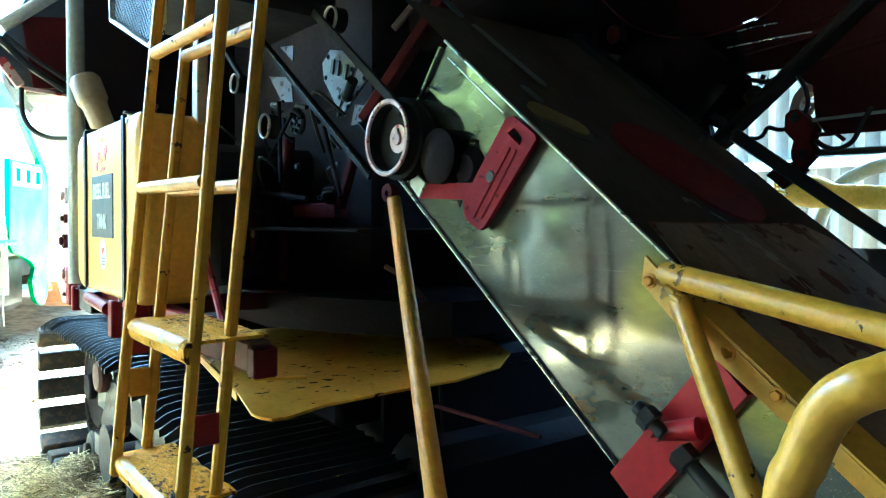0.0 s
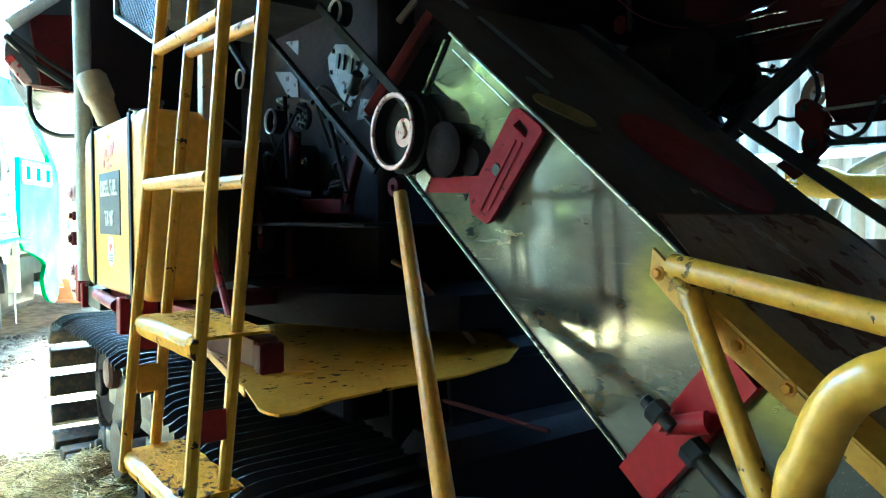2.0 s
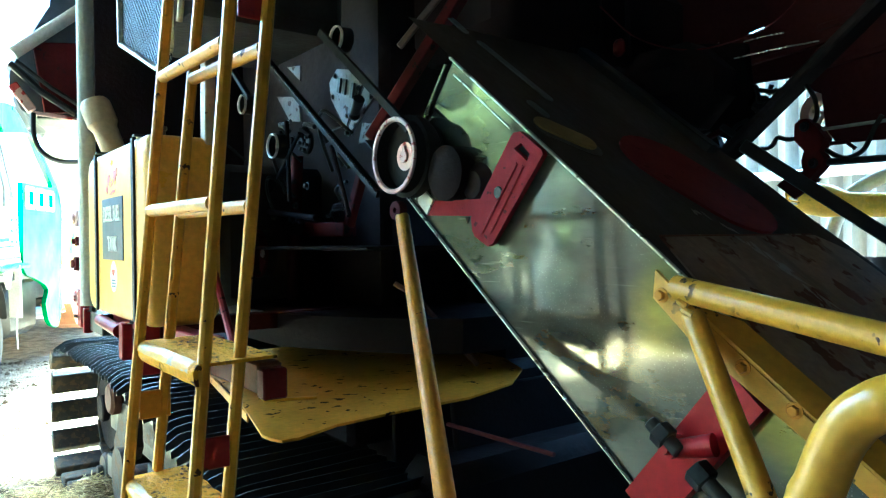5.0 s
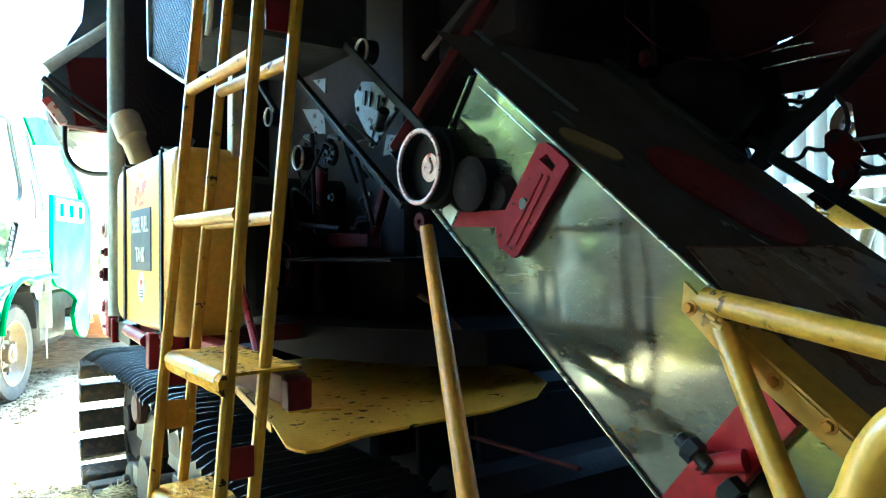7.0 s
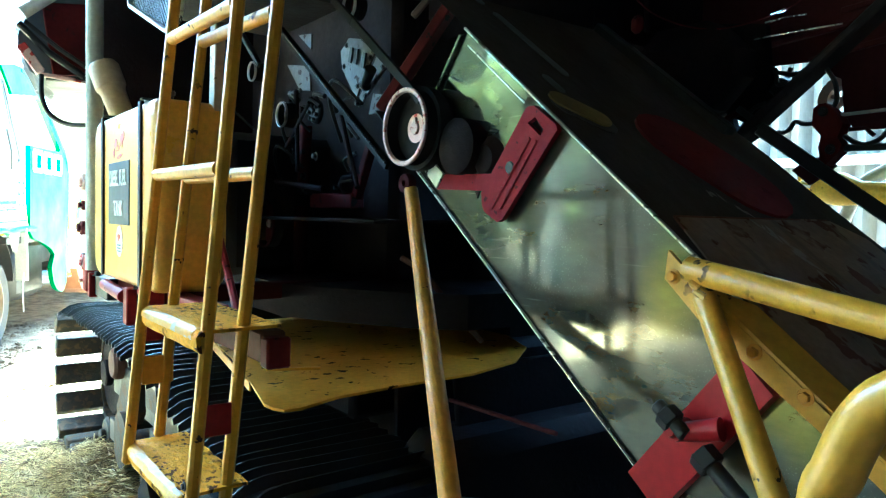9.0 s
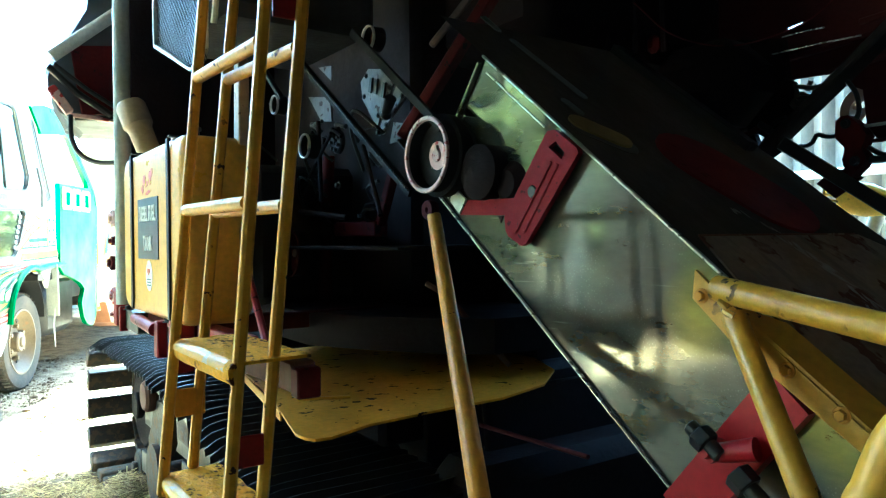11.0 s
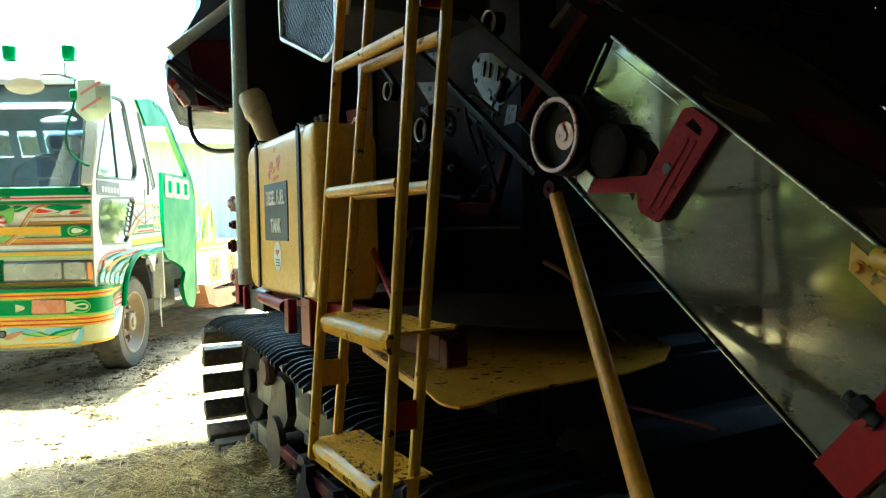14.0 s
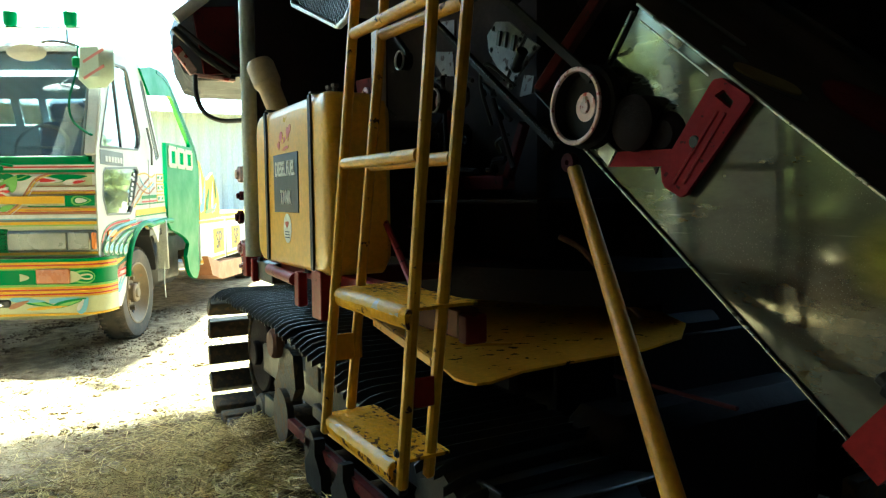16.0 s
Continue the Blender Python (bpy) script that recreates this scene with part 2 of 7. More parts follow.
ln, ll = M_LEAF.node_tree.nodes, M_LEAF.node_tree.links
ltr, lmx = ln.new("ShaderNodeBsdfTranslucent"), ln.new("ShaderNodeMixShader")
ltr.inputs[0].default_value = (0.25, 0.27, 0.10, 1)
lmx.inputs[0].default_value = 0.45
ll.new(ln["Principled BSDF"].outputs[0], lmx.inputs[1])
ll.new(ltr.outputs[0], lmx.inputs[2])
ll.new(lmx.outputs[0], ln["Material Output"].inputs[0])
M_BARK = mat("grey_bark", (0.14, 0.11, 0.08), 0.9, bump=0.5, bump_scale=20)
M_CONC = mat("crusted_mud", (0.17, 0.115, 0.062), 0.9, bump=0.5, bump_scale=30)

# polished galvanised sheet: a dull mirror under a film of dust, with drops and scuffs
M_GALV = bpy.data.materials.new("galvanised_sheet")
M_GALV.use_nodes = True
gn, gl = M_GALV.node_tree.nodes, M_GALV.node_tree.links
gb = gn["Principled BSDF"]
gtc = gn.new("ShaderNodeTexCoord")


def galv_noise(scale, detail, rough=0.55, stretch=(1, 1, 1), turn=0.0):
    mp = gn.new("ShaderNodeMapping")
    mp.inputs["Scale"].default_value, mp.inputs["Rotation"].default_value = stretch, (radians(turn), 0, 0)
    gl.new(gtc.outputs["Object"], mp.inputs[0])
    t = gn.new("ShaderNodeTexNoise")
    t.inputs["Scale"].default_value, t.inputs["Detail"].default_value, t.inputs["Roughness"].default_value = scale, detail, rough
    gl.new(mp.outputs[0], t.inputs["Vector"])
    return t.outputs[0]


def galv_range(src, lo, hi, to0=0.0, to1=1.0):
    r = gn.new("ShaderNodeMapRange")
    for k, v in enumerate((lo, hi, to0, to1), 1):
        r.inputs[k].default_value = v
    gl.new(src, r.inputs[0])
    return r.outputs[0]


def galv_math(op, p, q):
    m_ = gn.new("ShaderNodeMath")
    m_.operation = op
    gl.new(p, m_.inputs[0])
    gl.new(q, m_.inputs[1])
    return m_.outputs[0]


def galv_mix(fac, p, q):
    x = gn.new("ShaderNodeMix")
    x.data_type = "RGBA"
    gl.new(fac, x.inputs[0])
    for sock, v in ((x.inputs[6], p), (x.inputs[7], q)):
        if isinstance(v, tuple):
            sock.default_value = (*v, 1)
        else:
            gl.new(v, sock)
    return x.outputs[2]


g_cloud = galv_noise(3.0, 6.0, 0.6)
g_dust = galv_range(galv_noise(7.0, 9.0, 0.68, (1, 0.45, 1.3), 38), 0.36, 0.64, 0.22, 0.88)
g_drop = galv_math("MULTIPLY", galv_range(galv_noise(300.0, 1.0), 0.665, 0.690), galv_range(galv_noise(5.0, 3.0), 0.48, 0.58))
g_scuff = galv_math("MULTIPLY", galv_range(galv_noise(40.0, 2.0, 0.5, (1, 0.10, 1.6), 62), 0.64, 0.68), galv_range(galv_noise(4.0, 2.0), 0.46, 0.56))
g_metal = galv_mix(galv_range(g_cloud, 0.38, 0.66), (0.11, 0.12, 0.105), (0.29, 0.285, 0.22))
# brown blotches painted in for an orange-brown reflection on the sheet
g_brown = galv_range(galv_noise(2.6, 5.0, 0.6, (1, 0.6, 1.2), 38), 0.50, 0.68, 0.0, 0.7)
g_film = galv_mix(g_brown, galv_mix(g_dust, g_metal, (0.135, 0.137, 0.110)), (0.12, 0.080, 0.035))
g_marks = galv_mix(galv_math("MAXIMUM", g_drop, g_scuff), g_film, (0.36, 0.36, 0.31))
# yellow overspray on the sheet beside the hitch angle
for spray_at, reach in (((1.06, 0.735, 1.105), 0.085), ((1.06, 0.56, 0.965), 0.075), ((1.06, 0.50, 0.925), 0.065)):
    gd = gn.new("ShaderNodeVectorMath")
    gd.operation = "DISTANCE"
    gd.inputs[1].default_value = spray_at
    gl.new(gtc.outputs["Object"], gd.inputs[0])
    g_marks = galv_mix(galv_math("MULTIPLY", galv_range(gd.outputs["Value"], 0.02, reach, 0.75, 0.0), galv_range(g_cloud, 0.3, 0.6, 0.5, 1.0)), g_marks, (0.42, 0.38, 0.05))
gl.new(g_marks, gb.inputs["Base Color"])
gl.new(galv_range(g_dust, 0, 1, 0.95, 0.40), gb.inputs["Metallic"])
gl.new(galv_range(galv_noise(9.0, 5.0), 0.3, 0.7, 0.04, 0.14), gb.inputs["Roughness"])
gbu = gn.new("ShaderNodeBump")
gbu.inputs["Strength"].default_value, gbu.inputs["Distance"].default_value = 0.014, 0.03
gl.new(galv_noise(4.0, 1.0), gbu.inputs["Height"])
gl.new(gbu.outputs[0], gb.inputs["Normal"])

# beaten earth: pale dust, damp dark patches, pebbles
M_DIRT = bpy.data.materials.new("beaten_earth")
M_DIRT.use_nodes = True
dn, dl = M_DIRT.node_tree.nodes, M_DIRT.node_tree.links
db = dn["Principled BSDF"]
dtc = dn.new("ShaderNodeTexCoord")
d1, d2, d3 = (dn.new("ShaderNodeTexNoise") for _ in range(3))
for tx, sc, de in ((d1, 0.9, 6.0), (d2, 9.0, 6.0), (d3, 60.0, 4.0)):
    tx.inputs["Scale"].default_value, tx.inputs["Detail"].default_value = sc, de
    dl.new(dtc.outputs["Object"], tx.inputs["Vector"])
dr = dn.new("ShaderNodeValToRGB")
dr.color_ramp.elements[0].color, dr.color_ramp.elements[0].position = (0.19, 0.125, 0.062, 1), 0.40
dr.color_ramp.elements[1].color, dr.color_ramp.elements[1].position = (0.58, 0.43, 0.245, 1), 0.60
dmx = dn.new("ShaderNodeMath")
dmx.operation = "MULTIPLY_ADD"
dmx.inputs[1].default_value, dmx.inputs[2].default_value = 0.45, 0.0
dl.new(d2.outputs[0], dmx.inputs[0])
dad = dn.new("ShaderNodeMath")
dad.operation = "MULTIPLY_ADD"
dad.inputs[1].default_value = 0.55
dl.new(d1.outputs[0], dad.inputs[0])
dl.new(dmx.outputs[0], dad.inputs[2])
dl.new(dad.outputs[0], dr.inputs[0])
dm = dn.new("ShaderNodeMix")
dm.data_type, dm.blend_type, = "RGBA", "MULTIPLY"
dm.inputs[0].default_value = 0.5
dl.new(dr.outputs[0], dm.inputs[6])
dl.new(d3.outputs[0], dm.inputs[7])
dl.new(dm.outputs[2], db.inputs["Base Color"])
db.inputs["Roughness"].default_value = 0.9
dbu = dn.new("ShaderNodeBump")
dbu.inputs["Strength"].default_value, dbu.inputs["Distance"].default_value = 0.9, 0.04
dsum = dn.new("ShaderNodeMath")
dl.new(d3.outputs[0], dsum.inputs[0])
dl.new(d2.outputs[0], dsum.inputs[1])
dl.new(dsum.outputs[0], dbu.inputs["Height"])
dl.new(dbu.outputs[0], db.inputs["Normal"])


# ---------------- mesh helpers ----------------
def put(bm, mesh_name):
    me = bpy.data.meshes.new(mesh_name)
    bmesh.ops.recalc_face_normals(bm, faces=bm.faces)
    bm.to_mesh(me)
    bm.free()
    me.polygons.foreach_set("use_smooth", [True] * len(me.polygons))
    me.set_sharp_from_angle(angle=radians(38))
    return me


def part(name, bm, material, parent=None, label="", m=None):
    """Links a bmesh as one mesh object under a thing or a part."""
    me = bm if isinstance(bm, bpy.types.Mesh) else put(bm, name)
    if material is not None and not me.materials:
        me.materials.append(material)
    ob = new(name, me)
    if parent is not None:
        ob.parent = parent
    if m is not None:
        ob.matrix_basis = m
    return tagged(ob, label)


def thing(name, label, category, m=None, group="", kind=""):
    ob = new(name)
    ob.empty_display_size = 0.1
    if m is not None:
        ob.matrix_basis = m
    return tagged(ob, label, category, group, kind)


def box(bm, c, s, rot=(0, 0, 0), bev=0.004):
    """A bevelled box into bm: centre, size, Euler degrees."""
    h = [x / 2 for x in s]
    b = min(bev, min(h) * 0.9)
    m = pose(*c, *rot)
    vs = []
    for sx in (-1, 1):
        for sy in (-1, 1):
            for sz in (-1, 1):
                for k in range(3):
                    p = [sx * (h[0] - b), sy * (h[1] - b), sz * (h[2] - b)]
                    p[k] = (sx, sy, sz)[k] * h[k]
                    vs.append(bm.verts.new(m @ Vector(p)))
    r = bmesh.ops.convex_hull(bm, input=vs)
    return bm


def frame_of(d):
    d = Vector(d).normalized()
    a = Vector((0, 0, 1)) if abs(d.z) < 0.9 else Vector((1, 0, 0))
    u = d.cross(a).normalized()
    return u, d.cross(u).normalized()


def tube(bm, pts, r, seg=12, caps=True):
    """A round tube along points, of radius r (or a list of radii)."""
    pts = [Vector(p) for p in pts]
    rs = r if isinstance(r, (list, tuple)) else [r] * len(pts)
    rings, u = [], None
    for i, p in enumerate(pts):
        d = (pts[min(i + 1, len(pts) - 1)] - pts[max(i - 1, 0)]).normalized()
        if u is None:
            u, v = frame_of(d)
        else:
            u = (u - d * u.dot(d)).normalized()
            v = d.cross(u)
        rings.append([bm.verts.new(p + (u * math.cos(a) + v * math.sin(a)) * rs[i]) for a in (2 * math.pi * k / seg for k in range(seg))])
    for a, b in zip(rings, rings[1:]):
        for k in range(seg):
            bm.faces.new((a[k], a[(k + 1) % seg], b[(k + 1) % seg], b[k]))
    if caps:
        bm.faces.new(rings[0][::-1])
        bm.faces.new(rings[-1])
    return bm


def smooth_path(pts, n=6):
    """Points on a smooth curve through pts."""
    p = [Vector(q) for q in pts]
    p = [p[0] * 2 - p[1]] + p + [p[-1] * 2 - p[-2]]
    out = []
    for i in range(1, len(p) - 2):
        for k in range(n):
            t = k / n
            out.append(0.5 * (2 * p[i] + (p[i + 1] - p[i - 1]) * t + (2 * p[i - 1] - 5 * p[i] + 4 * p[i + 1] - p[i + 2]) * t * t
                              + (3 * p[i] - p[i - 1] - 3 * p[i + 1] + p[i + 2]) * t ** 3))
    return out + [p[-2]]


def lathe(bm, profile, m=None, seg=28):
    """A turned body: profile of (radius, height along local z), closed."""
    m = m or Matrix()
    rings = []
    for r, h in profile:
        rings.append([bm.verts.new(m @ Vector((r * math.cos(2 * math.pi * k / seg), r * math.sin(2 * math.pi * k / seg), h))) for k in range(seg)])
    for i in range(len(rings)):
        a, b = rings[i], rings[(i + 1) % len(rings)]
        for k in range(seg):
            bm.faces.new((a[k], a[(k + 1) % seg], b[(k + 1) % seg], b[k]))
    return bm


def disc(bm, r, h0, h1, m=None, seg=28, bev=0.002):
    """A solid round body from h0 to h1 along local z."""
    m = m or Matrix()
    rings = []
    for rr, h in ((r - bev, h0), (r, h0 + bev), (r, h1 - bev), (r - bev, h1)):
        rings.append([bm.verts.new(m @ Vector((rr * math.cos(2 * math.pi * k / seg), rr * math.sin(2 * math.pi * k / seg), h))) for k in range(seg)])
    for a, b in zip(rings, rings[1:]):
        for k in range(seg):
            bm.faces.new((a[k], a[(k + 1) % seg], b[(k + 1) % seg], b[k]))
    bm.faces.new(rings[0][::-1])
    bm.faces.new(rings[-1])
    return bm


def prism(bm, poly, t, m=None):
    """A flat plate: outline in local xy, thickness t along local z."""
    m = m or Matrix()
    lo = [bm.verts.new(m @ Vector((x, y, 0))) for x, y in poly]
    hi = [bm.verts.new(m @ Vector((x, y, t))) for x, y in poly]
    bm.faces.new(lo[::-1])
    bm.faces.new(hi)
    n = len(poly)
    for k in range(n):
        bm.faces.new((lo[k], lo[(k + 1) % n], hi[(k + 1) % n], hi[k]))
    return bm


def B():
    return bmesh.new()


def beam(bm, a, b, w, h, bev=0.004, up=(0, 0, 1)):
    """A square bar from a to b, w wide and h high."""
    a, b = Vector(a), Vector(b)
    d = (b - a).normalized()
    s = d.cross(Vector(up))
    s = s.normalized() if s.length > 1e-4 else Vector((1, 0, 0))
    u = s.cross(d).normalized()
    L = (b - a).length / 2
    vs = []
    bb = min(bev, w * 0.4, h * 0.4)
    for i in (-1, 1):
        for j in (-1, 1):
            for k in (-1, 1):
                for q in range(3):
                    e = [L - bb, w / 2 - bb, h / 2 - bb]
                    e[q] += bb
                    vs.append(bm.verts.new((a + b) / 2 + d * i * e[0] + s * j * e[1] + u * k * e[2]))
    bmesh.ops.convex_hull(bm, input=vs)
    return bm


def yz(x):
    """Local xy -> world yz, local z -> -x, at that x (plates on a side that faces -x)."""
    return Matrix(((0, 0, -1, x), (1, 0, 0, 0), (0, 1, 0, 0), (0, 0, 0, 1)))


AX_X = Matrix(((0, 0, -1, 0), (0, 1, 0, 0), (1, 0, 0, 0), (0, 0, 0, 1)))   # local z -> -x


def at_x(x, y, z):
    return Matrix.Translation((x, y, z)) @ AX_X


def lettering(text, size, material, m, parent, name="lettering", depth=0.0012, spacing=1.0, xscale=1.0):
    cu = bpy.data.curves.new(name, "FONT")
    cu.body, cu.size, cu.extrude, cu.align_x, cu.align_y, cu.space_character = text, size, depth, "CENTER", "CENTER", spacing
    cu.offset = size * 0.02
    ob = bpy.data.objects.new(name, cu)
    scene.collection.objects.link(ob)
    me = bpy.data.meshes.new_from_object(ob.evaluated_get(bpy.context.evaluated_depsgraph_get()))
    bpy.data.objects.remove(ob)
    me.transform(Matrix.Diagonal((xscale, 1, 1, 1)))
    me.name = name
    return part(name, me, material, parent, m=m)


def hexbolt(bm, m, r=0.008, h=0.007):
    disc(bm, r * 1.5, 0, 0.002, m, 14, 0.0005)
    disc(bm, r, 0.0015, h, m, 6, 0.001)
    return bm


def holed_plate(bm, outer, holes, t, m):
    """A plate with holes: outlines in local xy, filled by triangulation."""
    loops = []
    for z in (0, t):
        edges = []
        ring_sets = []
        for poly in [outer] + holes:
            v = [bm.verts.new(m @ Vector((x, y, z))) for x, y in poly]
            e = [bm.edges.new((v[i], v[(i + 1) % len(v)])) for i in range(len(v))]
            edges += e
            ring_sets.append(v)
        bmesh.ops.triangle_fill(bm, use_beauty=True, use_dissolve=False, edges=edges)
        loops.append(ring_sets)
    for a, b in zip(*loops):
        for i in range(len(a)):
            bm.faces.new((a[i], a[(i + 1) % len(a)], b[(i + 1) % len(b)], b[i]))
    return bm


# ---------------- the setting ----------------
def axis_steps(stops):
    out = []
    for a, b, s in stops:
        k = max(1, round((b - a) / s))
        out += [a + (b - a) * i / k for i in range(k)]
    return out + [stops[-1][1]]


def ground_z(x, y):
    near = max(0.0, 1 - max(0, abs(x) - 2.5) / 6) * max(0.0, 1 - max(0, abs(y - 4.5) - 4) / 8)
    mound = 0.16 * math.exp(-((x - 0.72) / 0.20) ** 2) * max(0.0, min(1.0, (y - 1.5) / 0.4, (3.95 - y) / 0.5))
    heap = 0.030 * math.exp(-((x - 0.25) / 0.30) ** 2 - ((y - 3.2) / 0.6) ** 2)
    return heap + mound * (1 + 0.5 * noise.noise(Vector((x * 9, y * 5, 1)))) + near * (0.022 * noise.noise(Vector((x * 1.7, y * 1.7, 0))) + 0.014 * noise.noise(Vector((x * 7, y * 7, 3))) + 0.010 * max(0.0, noise.noise(Vector((x * 19, y * 15, 5))))) - 0.012


def ground():
    xs = axis_steps([(-900, -60, 120), (-60, -8, 8), (-8, -2.2, 0.4), (-2.2, 1.6, 0.04), (1.6, 8, 0.5), (8, 60, 8), (60, 900, 120)])
    ys = axis_steps([(-900, -60, 120), (-60, -4, 8), (-4, 1.6, 0.4), (1.6, 8.2, 0.05), (8.2, 16, 0.6), (16, 80, 8), (80, 900, 120)])
    vs = []
    for y in ys:
        for x in xs:
            z = ground_z(x, y)
            vs.append((x, y, z))
    w = len(xs)
    fs = [(j * w + i, j * w + i + 1, (j + 1) * w + i + 1, (j + 1) * w + i) for j in range(len(ys) - 1) for i in range(w - 1)]
    me = bpy.data.meshes.new("ground")
    me.from_pydata(vs, [], fs)
    me.polygons.foreach_set("use_smooth", [True] * len(me.polygons))
    me.materials.append(M_DIRT)
    return tagged(new("ground", me), "beaten pale earth yard with damp patches", "ground", kind="structure")


ground()


def corrugated(name, material, x0, x1, y0, y1, pitch, amp, m, label, category, thick=0.002):
    """A corrugated sheet in local xy, ribs along local y."""
    n = int((x1 - x0) / pitch * 4)
    bm = B()
    rows = []
    for off in (0, -thick):
        for y in (y0, y1):
            rows.append([bm.verts.new(m @ Vector((x0 + (x1 - x0) * i / n, y, off + amp * math.sin(2 * math.pi * i / 4 + 0.6)))) for i in range(n + 1)])
    a, b, c, d = rows
    for i in range(n):
        bm.faces.new((a[i], a[i + 1], b[i + 1], b[i]))
        bm.faces.new((d[i], d[i + 1], c[i + 1], c[i]))
    return tagged(part(name, bm, material), label, category, kind="structure")


EAVE_Y, ROOF_Z = 6.05, 4.6
# the M_ROOF walls are out of view, placed to limit the light inside
corrugated("wall_inner_south", M_ROOF, -7, 0.9, 0, ROOF_Z, 0.2, 0.02, pose(3.7, 0, 0, 90, 0, 90), "unseen dark partition that shuts out side light", "wall")
corrugated("wall_west_end", M_ROOF, 5.0, EAVE_Y, 0, ROOF_Z, 0.2, 0.02, pose(-4.6, 0, 0, 90, 0, 90), "unseen dark end sheet that blocks side light", "wall")
corrugated("wall_west_high", M_ROOF, 1.9, 5.0, 3.1, ROOF_Z, 0.2, 0.02, pose(-4.6, 0, 0, 90, 0, 90), "unseen dark sheet added above to narrow the light opening", "wall")
corrugated("wall_west_low", M_ROOF, 1.9, 5.0, 0, 0.55, 0.2, 0.02, pose(-4.6, 0, 0, 90, 0, 90), "unseen low dark sheet added to narrow the light opening", "wall")
corrugated("wall_high", M_ROOF, 0.9, 2.5, 2.4, ROOF_Z, 0.2, 0.02, pose(3.7, 0, 0, 90, 0, 90), "unseen dark partition that limits light above the opening", "wall")
corrugated("wall_low", M_ROOF, 0.9, 2.5, 0, 1.13, 0.2, 0.02, pose(3.7, 0, 0, 90, 0, 90), "unseen low partition added to darken the floor", "wall")
corrugated("wall_inner", M_ROOF, 2.5, EAVE_Y, 0, ROOF_Z, 0.2, 0.02, pose(3.7, 0, 0, 90, 0, 90), "unseen dark partition that shuts out side light", "wall")
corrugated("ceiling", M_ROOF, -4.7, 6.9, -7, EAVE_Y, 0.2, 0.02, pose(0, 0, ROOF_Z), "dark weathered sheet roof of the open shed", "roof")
corrugated("wall_south", M_ROOF, -4.7, 6.9, 0, ROOF_Z, 0.2, 0.02, pose(0, -7, 0, 90, 0, 0), "unseen dark back wall that keeps light off the machine", "wall")
corrugated("wall_west", M_ROOF, -7, 1.9, 0, ROOF_Z, 0.2, 0.02, pose(-4.6, 0, 0, 90, 0, 90), "unseen dark side wall that keeps light off the machine", "wall")
corrugated("wall_east", M_ZINC, -6, 8.5, 0, 3.4, 0.24, 0.040, pose(8.2, 0, 0, 90, 0, -90) @ Matrix.Diagonal((-1, 1, 1, 1)), "white ribbed sheet wall in daylight beyond the machine", "wall")
corrugated("wall_north", M_CORR, -2.6, 6, 0, 3.0, 0.22, 0.025, pose(0, 15.2, 0, 90, 0, 0), "pale corrugated sheet wall of the next shed", "wall")
tagged(part("shed_post", box(B(), (-2.5, 4.5, ROOF_Z / 2), (0.16, 0.16, ROOF_Z), bev=0.01), M_WHITE), "pale square post that carries the shed roof", "post", kind="structure")
tagged(part("trim", box(B(), (8.10, 2.0, 1.93), (0.05, 9.0, 0.10), bev=0.005), M_CORR), "pale horizontal rail along the ribbed wall", "rail", kind="structure")
# eave of the next shed
corrugated("trim", M_CORR, -2.8, 6.2, -0.5, 4, 0.22, 0.025, pose(0, 15.2, 3.05, 10, 0, 0), "pale corrugated roof edge of the next shed", "roof")

# ---------------- the harvester ----------------
harvester = thing("combine_harvester", "yellow and red tracked rice combine harvester parked under a shed roof", "harvester", pose(0, 0, 0))


def hp(name, bm, material, label="", parent=None):
    return part(name, bm, material, parent or harvester, label)


# --- ladder: two pairs of square rails, rungs and treads
def rail_x(z):
    return 0.457 + 0.094 * (z - 0.70)


def back_x(z):
    return 0.537 + 0.080 * (z - 0.70)


LADDER_Y = (1.280, 1.645)


def back_y(k, z):
    return (1.308 - 0.045 * (z - 0.7)) if k == 0 else (1.665 - 0.065 * (z - 0.7))


SHIFT_F, SHIFT_B = (-0.008, -0.020), (-0.008, -0.033)
for k, z0, zb in ((0, 0.668, 0.668), (1, 0.674, 0.716)):
    y = LADDER_Y[k]
    hp("ladder_rail", beam(B(), (rail_x(z0) + SHIFT_F[k] * k, y, z0), (rail_x(2.3) + SHIFT_F[k] * (1 + 0.8 * (1 - k)), y, 2.3), 0.022, 0.022, 0.006, (0, 1, 0)), M_LADDER)
    hp("ladder_rail", beam(B(), (back_x(zb) + SHIFT_B[k], back_y(k, zb), zb), (back_x(2.3) + SHIFT_B[k], back_y(k, 2.3), 2.3), 0.022, 0.022, 0.006, (0, 1, 0)), M_LADDER)
for z in (1.590, 1.296, 1.88):
    hp("ladder_rung", tube(B(), [(rail_x(z) + SHIFT_F[0], LADDER_Y[0] + 0.010, z), (rail_x(z) + SHIFT_F[1], LADDER_Y[1] - 0.010, z)], 0.0135, 14), M_LADDER)
    hp("ladder_rung", tube(B(), [(back_x(z) + SHIFT_B[0], back_y(0, z) + 0.010, z - 0.004), (back_x(z) + SHIFT_B[1], back_y(1, z) - 0.010, z - 0.004)], 0.0135, 14), M_LADDER)


